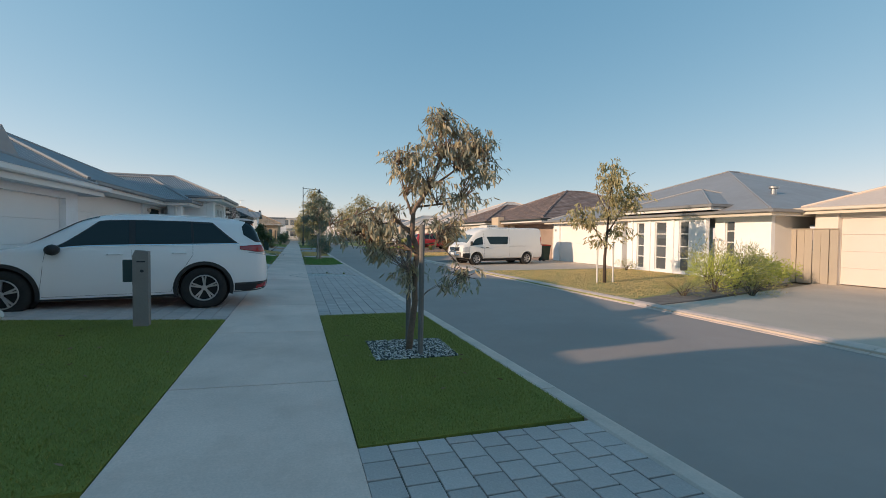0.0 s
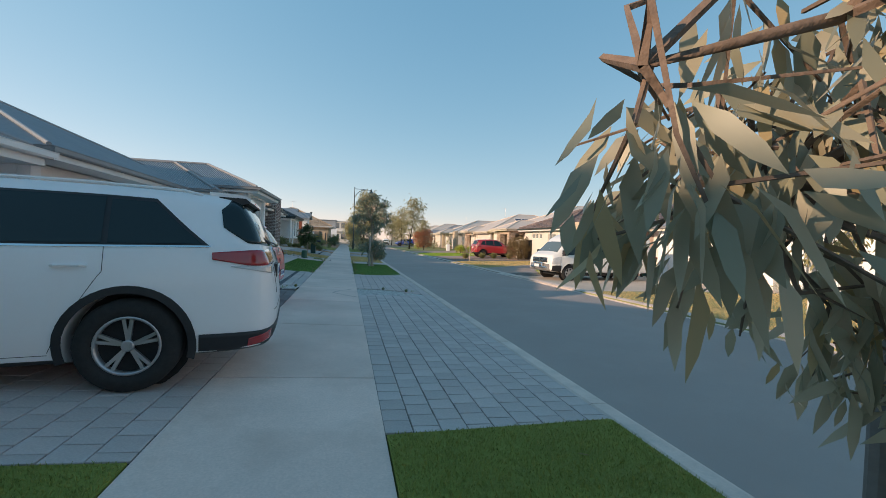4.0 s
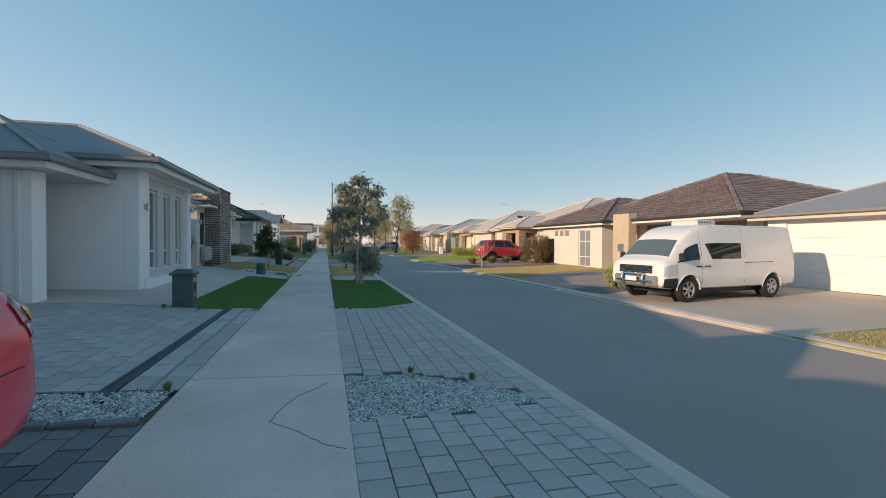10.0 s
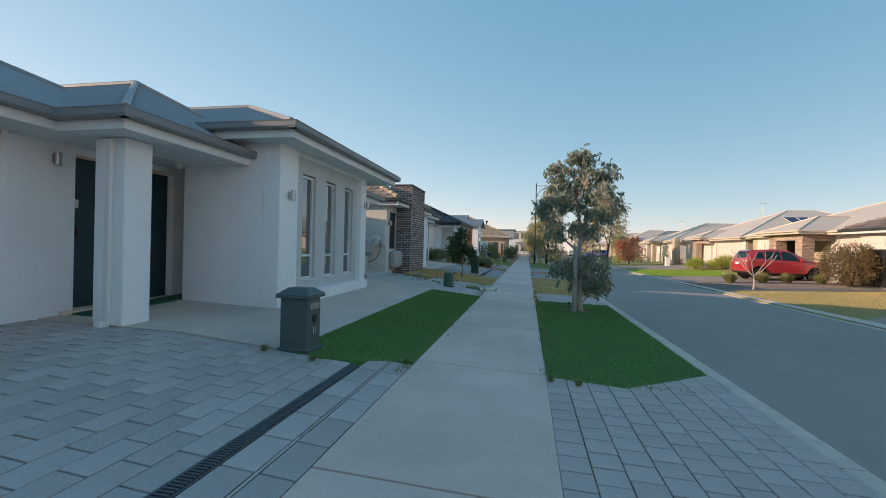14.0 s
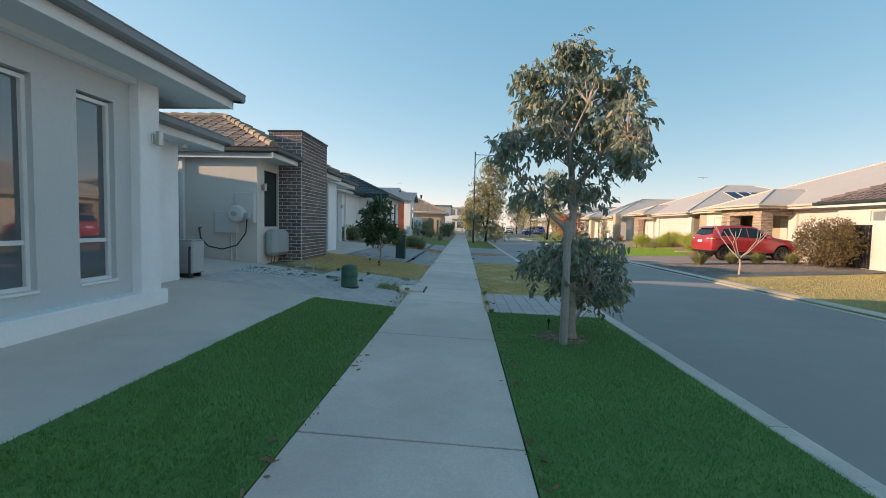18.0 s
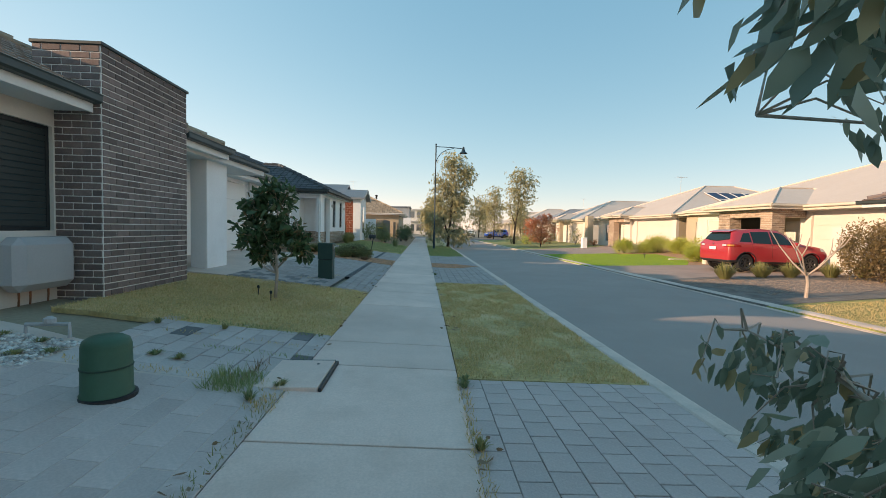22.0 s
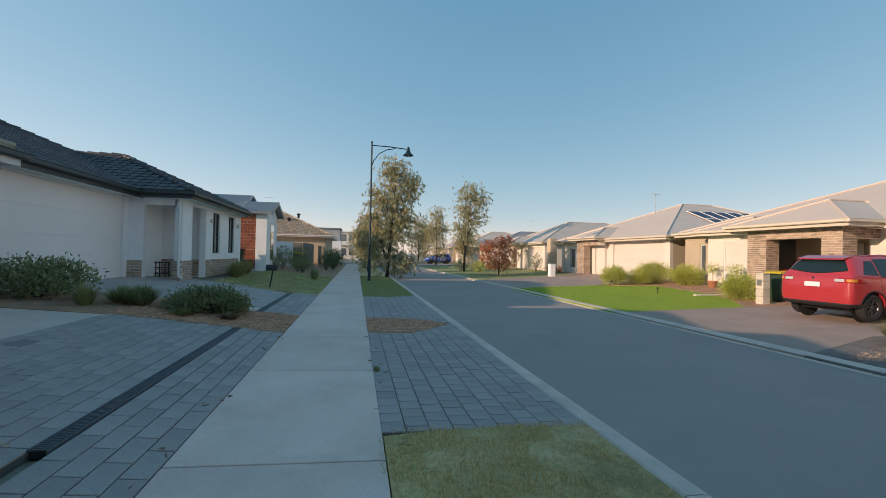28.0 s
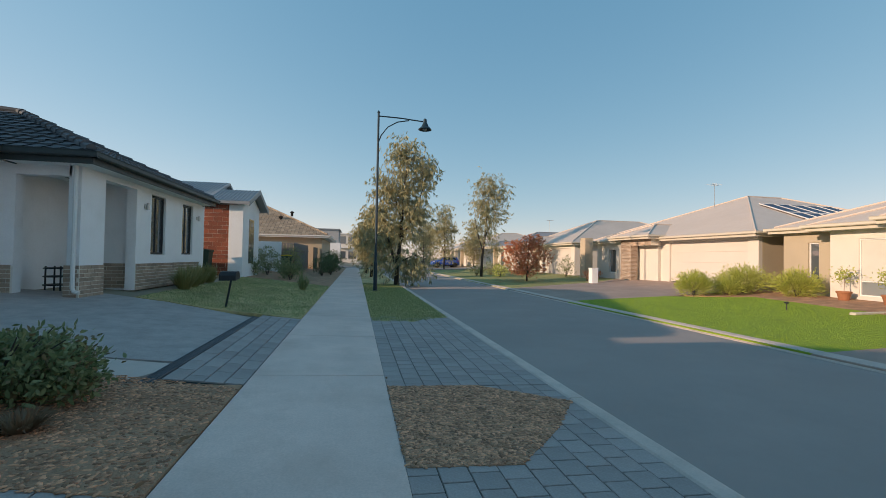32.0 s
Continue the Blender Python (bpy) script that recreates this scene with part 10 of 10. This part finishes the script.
# pots before the window
for _x, _y in ((16.1, 52.4), (15.95, 51.0)):
    _t = thing("plant_pot", (_x, _y, gz(_x, _y)), "terracotta pot with a leafy plant", "pot plant", "terracotta pots", rz=0)
    part("pot", MB().lathe([(0.14, 0.0), (0.19, 0.24), (0.215, 0.25), (0.215, 0.31), (0.19, 0.31), (0.18, 0.26)], 18), "terracotta", _t)
    part("soil", MB().lathe([(0.178, 0.262), (0.178, 0.27)], 16), "soil", _t)
    part("stem", MB().tube([(0, 0, 0.26), (0.02, 0, 0.55), (0, 0, 0.8)], 0.012, 6), "bark_pale", _t)
    _r = np.random.default_rng(int(_y * 10))
    _p = _r.normal(size=(220, 3)) * [0.16, 0.16, 0.13] + [0, 0, 0.85]
    tagged(part("foliage", leaf_mesh("foliage", _p, _r.normal(size=(220, 3)), np.full(220, 0.09), np.full(220, 0.035), "leaf_lime", _r), None, _t), kind="stuff")
_t = thing("plant_pot", (16.6, 17.85, gz(16, 17.8)), "white pot with a strappy plant beside the entry", "pot plant", rz=0)
part("pot", MB().lathe([(0.15, 0.0), (0.2, 0.3), (0.2, 0.33), (0.17, 0.33)], 18), "box_white", _t)
_r = np.random.default_rng(4)
_p = np.zeros((60, 3)) + [0, 0, 0.33]
tagged(part("foliage", leaf_mesh("foliage", _p, _r.normal(size=(60, 3)) * [1, 1, 0.3] + [0, 0, 0.9], _r.uniform(0.35, 0.7, 60), np.full(60, 0.05), "leaf_lime", _r, 0.1), None, _t), kind="stuff")
# fences and gates
_t = thing("steel_fence", (17.8, 12.3, gz(17, 12)), "cream ribbed steel side fence", "fence")
for _k in range(-3, 7):
    _x = 17.45 + 0.09 * _k
    part("sheet", MB().prism([(11.05 + _k * 0.26 - 0.13, -0.15), (11.05 + _k * 0.26 + 0.11, -0.15), (11.05 + _k * 0.26 + 0.11, 1.8), (11.05 + _k * 0.26 - 0.13, 1.8)], "x", 17.40 + (_k % 2) * 0.02, 17.43 + (_k % 2) * 0.02), "colorbond", _t)
part("top_rail", MB().box(17.38, 17.47, 10.14, 12.8, 1.8, 1.84, 0.006), "colorbond", _t)
_t = thing("side_gate", (15.0, 40.4, gz(15, 40.4)), "black slatted steel side gate", "gate")
for _k in range(11):
    part("slat", MB().box(15.28, 15.32, 39.64 + _k * 0.13, 39.75 + _k * 0.13, 0.06, 1.75, 0.004), "alu_b", _t)
for _z in (0.2, 1.6):
    part("rail", MB().box(15.32, 15.36, 39.6, 41.08, _z, _z + 0.06, 0.004), "alu_b", _t)
part("fence_wall", MB().box(15.3, 15.5, 41.1, 43.2, -0.05, 1.8, 0.01), "render_c", _t)
_t = thing("timber_fence", (-4.0, 72, gz(-4, 72)), "weathered dark timber paling fence", "fence")
for _k in range(40):
    _y = 68.9 + _k * 0.2
    part("paling", MB().box(-4.02, -3.98, _y, _y + 0.185, 0.3, 2.15 + 0.03 * (_k % 3), 0.005), "timber_grey", _t)
for _k in range(16):
    _x = -4.05 - _k * 0.2
    part("paling", MB().box(_x - 0.185, _x, 68.86, 68.9, 0.3, 2.15 + 0.02 * (_k % 2), 0.005), "timber_grey", _t)
for _z in (0.6, 1.7):
    part("rail", MB().box(-3.98, -3.93, 68.9, 76.9, _z, _z + 0.08, 0.005), "timber_grey", _t)
_t = thing("boundary_wall", (-4.3, 67, gz(-4.3, 67)), "white rendered boundary wall", "wall")
part("panel", MB().box(-7.0, -4.6, 67.9, 68.1, 0.3, 2.2, 0.012), "render_w", _t)
_t = thing("timber_fence", (-3.7, 80, gz(-3.7, 80)), "brown timber fence along the footpath", "fence")
for _k in range(16):
    _y = 76.95 + _k * 0.225
    part("paling", MB().box(-3.6, -3.56, _y, _y + 0.21, 0.25, 2.1, 0.005), "timber", _t)
# unseen fence added to stop sun through this gap from reaching the footpath
_t = thing("side_fence", (-6.0, 2.4, gz(-6, 2.4)), "unseen grey slatted fence added to shade the gap between two houses", "fence", rz=0)
for _k in range(22):
    part("slat", MB().box(-0.012, 0.012, -0.7, 0.75, 0.06 + _k * 0.094, 0.15 + _k * 0.094, 0.004), "gutter_g", _t)
for _y in (-0.6, 0.6):
    part("post", MB().box(-0.08, -0.013, _y, _y + 0.07, -0.05, 2.14, 0.006), "gutter_d", _t)
# side fences that close the gaps between the houses
for _ya, _x0, _x1, _m in ((31.78, -16, -8.4, "colorbond"), (44.4, -18, -7.4, "colorbond"), (14.0, -18, -7.0, "colorbond")):
    _t = thing("steel_fence", (-10, _ya, 0.4), "ribbed steel boundary fence between houses", "fence", "boundary fences")
    part("panel", MB().box(_x0, _x1, _ya, _ya + 0.04, 0.3, 2.2, 0.006), _m, _t)
    part("top_rail", MB().box(_x0, _x1, _ya - 0.02, _ya + 0.06, 2.2, 2.24, 0.006), _m, _t)
# garden edging stones and lights on the sunlit turf
for _k in range(9):
    single("edging_stone", MB().box(13.0 + _k * 0.28, 13.26 + _k * 0.28, 49.9 + _k * 0.02, 50.06 + _k * 0.02, gz(13.5, 50) - 0.02, gz(13.5, 50) + 0.06, 0.02), "limestone", "pale limestone edging block beside bright turf", "edging stone", group="edging stones")
for _x, _y in ((12.3, 51.2), (12.7, 55.2)):
    _d = thing("garden_light", (_x, _y, gz(_x, _y)), "small black bollard light on turf", "garden light", rz=0)
    part("stem", MB().tube([(0, 0, 0), (0, 0, 0.2)], 0.015, 8), "black", _d)
    part("cap", MB().lathe([(0.02, 0.2), (0.06, 0.21), (0.06, 0.24), (0.02, 0.26)], 14), "black", _d)
# street lamp
_t = thing("street_lamp", (0.63, 59.1, gz(0.63, 59.1)), "tall dark blue-green street lamp with a bell shade", "street lamp", rz=0)
part("pole", MB().tube([(0, 0, -0.1), (0, 0, 1.2), (0, 0, 1.25), (0, 0, 7.55)], [0.085, 0.08, 0.055, 0.045], 14), "lamp_pole", _t)
part("finial", MB().lathe([(0.05, 7.55), (0.06, 7.57), (0.02, 7.66)], 12), "lamp_pole", _t)
part("arm", MB().tube([(0, 0, 7.42), (1.0, 0, 7.40), (1.9, 0, 7.33)], 0.028, 8), "lamp_pole", _t)
part("brace", MB().tube([(0, 0, 6.25), (0.12, 0, 6.6), (0.4, 0, 6.98), (0.8, 0, 7.22), (1.3, 0, 7.33)], 0.024, 8), "lamp_pole", _t)
_sh = part("shade", MB().lathe([(0.05, 7.46), (0.07, 7.42), (0.09, 7.28), (0.16, 7.12), (0.27, 7.02), (0.29, 6.98), (0.26, 6.99), (0.14, 7.1), (0.05, 7.2)], 22, (2.0, 0, 0)), "lamp_pole", _t)
part("bulb", MB().lathe([(0.02, 7.12), (0.09, 7.08), (0.10, 7.0), (0.05, 6.94)], 16, (2.0, 0, 0)), "glass_lit", _sh)
part("base_plate", MB().lathe([(0.16, -0.02), (0.16, 0.02), (0.09, 0.03)], 14), "lamp_pole", _t)
# television aerials
for _x, _y, _z in ((-11, 60.5, 4.5), (-9.8, 86.8, 6.6), (22, 64, 5.4), (24, 92, 5.5)):
    _d = thing("tv_aerial", (_x, _y, _z), "thin metal roof television aerial", "aerial", "aerials", rz=20)
    part("mast", MB().tube([(0, 0, -1.0), (0, 0, 1.0)], 0.015, 6), "steel", _d)
    part("boom", MB().tube([(-0.5, 0, 0.95), (0.5, 0, 0.95)], 0.01, 6), "steel", _d)
    for _k in range(6):
        part("element", MB().tube([(-0.45 + _k * 0.18, -0.3, 0.95), (-0.45 + _k * 0.18, 0.3, 0.95)], 0.006, 5), "steel", _d)
# cracks in the footpath
for _pts in ([(0.02, 17.35), (-0.1, 17.15), (-0.26, 16.95), (-0.4, 16.6), (-0.42, 16.35)], [(-0.4, 16.4), (-0.2, 16.2), (0.0, 15.95), (0.16, 15.85)]):
    _p = []
    for (xa, ya), (xb, yb) in zip(_pts, _pts[1:]):
        for _i in range(6):
            _u = _i / 6
            x, y = xa + (xb - xa) * _u + random.uniform(-0.012, 0.012), ya + (yb - ya) * _u
            _p.append((x, y, gz(x, y) - 0.0005))
    tagged(part("crack", MB().tube(_p, 0.004, 4), "joint"), "fine dark crack in the footpath concrete", "crack", kind="structure")
# fallen leaves and weeds along the edges
_r = np.random.default_rng(77)
_n = 240
_side = _r.random(_n) < 0.6
_px = np.where(_side, _r.normal(-1.36, 0.07, _n), _r.normal(0.24, 0.06, _n))
_py = np.where(_r.random(_n) < 0.7, _r.uniform(23, 30.5, _n), _r.uniform(31, 46, _n))
_P = np.stack([_px, _py, [gz(a, b) + 0.028 for a, b in zip(_px, _py)]], 1)
_D = _r.normal(size=(_n, 3)) * [1, 1, 0.12]
tagged(part("fallen_leaves", leaf_mesh("fallen_leaves", _P, _D, _r.uniform(0.03, 0.10, _n), _r.uniform(0.012, 0.03, _n), "dry_leaf", _r), None), "dry fallen leaves along the footpath edges", "leaves", kind="stuff")
_n = 46
_P = np.stack([_r.uniform(-4.0, -1.4, _n), _r.uniform(3.5, 8.1, _n), np.zeros(_n)], 1)
_P[_n // 2:, 0] = _r.uniform(0.3, 2.0, _n - _n // 2)
_P[:, 2] = [gz(a, b) + 0.026 for a, b in _P[:, :2]]
tagged(part("fallen_leaves", leaf_mesh("fallen_leaves", _P, _r.normal(size=(_n, 3)) * [1, 1, 0.1], _r.uniform(0.04, 0.09, _n), _r.uniform(0.01, 0.02, _n), "dry_leaf", _r), None), "pale fallen gum leaves on turf", "leaves", kind="stuff")
for _k, (_x, _y) in enumerate(((-1.38, 22.3), (-1.4, 17.3), (0.9, 17.55), (1.5, 17.2), (0.22, 22.3), (0.5, 22.25), (-2.3, 21.85), (-1.36, 31.2), (-1.5, 30.9), (0.22, 30.3), (0.22, 31.4), (0.25, 29.6), (-2.9, 21.9), (0.22, 40.9), (0.24, 31.55), (-2.5, 32.7), (-3.2, 32.6))):
    tuft(_x, _y, 0.10, 0.09, "small weed tuft in a paving joint", "leaf_straw" if _k % 2 else "leaf_bush", 300 + _k, 40, "weed", "weeds")

for _k in range(13):
    _x, _y = -4.6 + 0.19 * _k + 0.09 * math.sin(_k * 5.1), 31.35 + 0.28 * math.sin(_k * 2.7)
    tuft(_x, _y, 0.12, 0.05, "low green weed among loose stones", "leaf_bush" if _k % 3 else "leaf_straw", 340 + _k, 46, "weed", "weeds among stones")

# ---- paving and brickwork, piece by piece ----
def paving(name, x0, x1, y0, y1, size, material, label, along="y", most=300, near=None, gap=0.011, skip=None, joint="joint", odd=0.0, band=None):
    """Running-bond pavers on a dark bed. The rows run along y or x; the nearest to `near` are objects, the rest one joined part."""
    base = patch(name, rect(x0, x1, y0, y1), joint, label, -0.014, 0.05, "paving")
    a0, a1, b0, b1 = (y0, y1, x0, x1) if along == "y" else (x0, x1, y0, y1)
    rows = max(int(round((b1 - b0) / size[1])), 1)
    rb = (b1 - b0) / rows
    cols = max(int(round((a1 - a0) / size[0])), 1)
    ca = (a1 - a0) / cols
    cells = []
    for r in range(rows):
        b = b0 + r * rb
        s = a0 - (ca / 2 if r % 2 else 0)
        while s < a1 - 0.01:
            p, q = max(s, a0), min(s + ca, a1)
            cx, cy = ((b + rb / 2), (p + q) / 2) if along == "y" else ((p + q) / 2, (b + rb / 2))
            if q - p > 0.03 and not (skip and skip(cx, cy)):
                cells.append((cx, cy, q - p))
            s += ca
    nx, ny = near or (-0.2, (y0 + y1) / 2)
    cells.sort(key=lambda c: (c[0] - nx) ** 2 + (c[1] - ny) ** 2)
    shared, joined = {}, MB()
    for i, (cx, cy, w) in enumerate(cells):
        slope = math.degrees(math.atan2(gz(cx + 0.05, cy) - gz(cx - 0.05, cy), 0.1))
        z = gz(cx, cy)
        dx, dy = (rb - gap * 0.8, w - gap * 1.2) if along == "y" else (w - gap * 1.2, rb - gap * 0.8)
        lift = random.uniform(-0.0015, 0.0015)
        if i < most:
            key = (round(dx, 3), round(dy, 3))
            if key not in shared:
                shared[key] = fix_normals(MB().box(-dx / 2, dx / 2, -dy / 2, dy / 2, -0.03, 0.0, 0.003).mesh("paver", material))
            dark = random.random() < odd or (band is not None and band(cx, cy))
            if dark and (key, 1) not in shared:
                shared[key, 1] = shared[key].copy()
                shared[key, 1].materials[0] = M["paver_dark"]
            ob = new("paver", shared[key, 1] if dark else shared[key])
            ob.parent = base
            ob.matrix_basis = pose(cx + random.uniform(-0.001, 0.001), cy, z + lift, 0.0, -slope, random.uniform(-0.55, 0.55))
        else:
            k = len(joined.v)
            joined.box(cx - dx / 2, cx + dx / 2, cy - dy / 2, cy + dy / 2, -0.02, 0.0, 0.004)
            joined.v[k:] = [(x, y, gz(x, y) + zz + lift) for x, y, zz in joined.v[k:]]
    if joined.v:
        tagged(part("pavers", joined, material, base, recalc=False), kind="stuff")
    return base


def in_poly(poly, part_of=0.86):
    mx, my = sum(p[0] for p in poly) / len(poly), sum(p[1] for p in poly) / len(poly)
    poly = [(mx + (x - mx) * part_of, my + (y - my) * part_of) for x, y in poly]

    def f(x, y):
        return bool(inside(poly, np.array([[x, y]]))[0])
    return f


P = (0.215, 0.205)
paving("verge_paving", 0.178, 2.076, -1.0, 3.46, P, "paver", "blue-grey concrete pavers on the verge", near=(0.8, 3.4))
paving("verge_paving", 0.178, 2.076, 8.55, 16.52, P, "paver", "blue-grey concrete pavers on the verge", near=(0.5, 12.0), skip=in_poly(VERGE_GRAVEL, 1.0))
paving("verge_paving", 0.178, 2.076, 16.55, 23.2, P, "paver_warm", "grey concrete pavers on the verge", near=(0.5, 19.5), skip=lambda x, y: in_poly(VERGE_GRAVEL, 1.0)(x, y) or in_poly(VERGE_TURF2)(x, y))
paving("verge_paving", 0.178, 2.076, 29.62, 31.62, P, "paver_warm", "pale grey concrete pavers on the verge", near=(0.5, 30.5), joint="joint_pale", gap=0.008)
paving("verge_paving", 0.178, 2.076, 39.0, 45.5, P, "paver_mid", "grey concrete pavers on the verge", near=(0.5, 41.5), skip=in_poly(VERGE_MULCH))
paving("verge_paving", 0.178, 2.076, 45.52, 51.2, P, "paver_mid", "grey concrete pavers on the verge", near=(0.5, 46.5), skip=in_poly(VERGE_LAWN2))
paving("drive_paving", -6.0, -1.304, 8.26, 12.9, (0.23, 0.23), "paver_warm", "pale concrete pavers under the white wagon", near=(-1.4, 8.4), most=200)
paving("drive_paving", -5.6, -1.304, 12.92, 16.5, (0.36, 0.18), "paver_dark", "charcoal rectangular pavers under the red hatchback", near=(-1.4, 15.6), most=260)
paving("drive_paving", -6.3, -1.915, 17.3, 22.0, (0.40, 0.20), "paver", "grey rectangular pavers of a driveway", near=(-2.2, 19.5))
paving("drive_paving", -1.79, -1.565, 17.3, 22.3, (0.40, 0.22), "paver", "grey rectangular pavers beside the drain", near=(-1.4, 19.5))
paving("drive_paving", -1.535, -1.304, 17.3, 22.3, (0.40, 0.22), "paver", "grey rectangular pavers beside the footpath", near=(-1.4, 19.5))
paving("edge_strip", -1.562, -1.538, 17.3, 22.3, (1.0, 0.024), "paver", "thin concrete strip between paver rows", near=(-1.4, 19.5), gap=0.008)
paving("drive_paving", -3.3, -1.304, 31.2, 33.0, (0.36, 0.20), "paver", "weathered grey pavers with grass in the joints", near=(-1.5, 32.2), most=160, odd=0.03, joint="joint_pale")
paving("drive_paving", -4.2, -2.158, 36.4, 43.6, (0.33, 0.18), "paver_mid", "grey pavers of a sloping driveway", near=(-3.0, 38.4), most=300, odd=0.01, band=lambda x, y: y < 37.9 and int((y - 36.4) / 0.33) % 2 == 0 and int((x + 5) / 0.18) % 3 != 0)
paving("drive_paving", -2.025, -1.304, 36.6, 43.6, (0.40, 0.195), "paver_mid", "grey pavers beside the footpath", near=(-1.5, 40.0), most=120)
paving("drive_paving", -2.09, -1.304, 45.6, 50.4, (0.40, 0.195), "paver_mid", "grey pavers beside the footpath", near=(-1.5, 47.0), most=120)
patch("driveway", [(-9, 36.6), (-4.21, 36.6), (-4.21, 43.6), (-9, 43.6)], "aggregate", "grey concrete drive before a garage", -0.006, category="driveway")
patch("driveway", [(-3.6, 45.9), (-2.35, 45.5), (-2.1, 46.2), (-3.6, 46.2)], "aggregate", "concrete drive edge", -0.008, category="driveway")
paving("yard_paving", -4.85, -1.304, 29.5, 31.17, (0.40, 0.20), "paver_warm", "pale grey pavers of a side yard", near=(-1.8, 30.2), most=150, gap=0.006, joint="joint_pale")
# dark edging blocks before the gravel
_e = tagged(part("edging", MB().box(-3.6, -1.33, 16.48, 16.56, 0.02, 0.05), "joint"), "row of dark edging blocks beside gravel", "edging", kind="structure")
_bm = fix_normals(MB().box(-0.135, 0.135, -0.045, 0.045, -0.06, 0.035, 0.01).mesh("edging_block", "paver_dark"))
for _k in range(8):
    _o = new("edging_block", _bm)
    _o.parent = _e
    _x = -1.48 - _k * 0.28
    _o.location = (_x, 16.52, gz(_x, 16.5))
# bricks of the tall pier, the face towards the footpath first
bricks_on(PIER, "x", -4.437, 1, 33.50, 35.52, 0.30, 3.70, "brick", 300, m=0.014)
bricks_on(PIER, "y", 33.502, -1, -5.30, -4.435, 0.30, 3.70, "brick", 60, m=0.014)
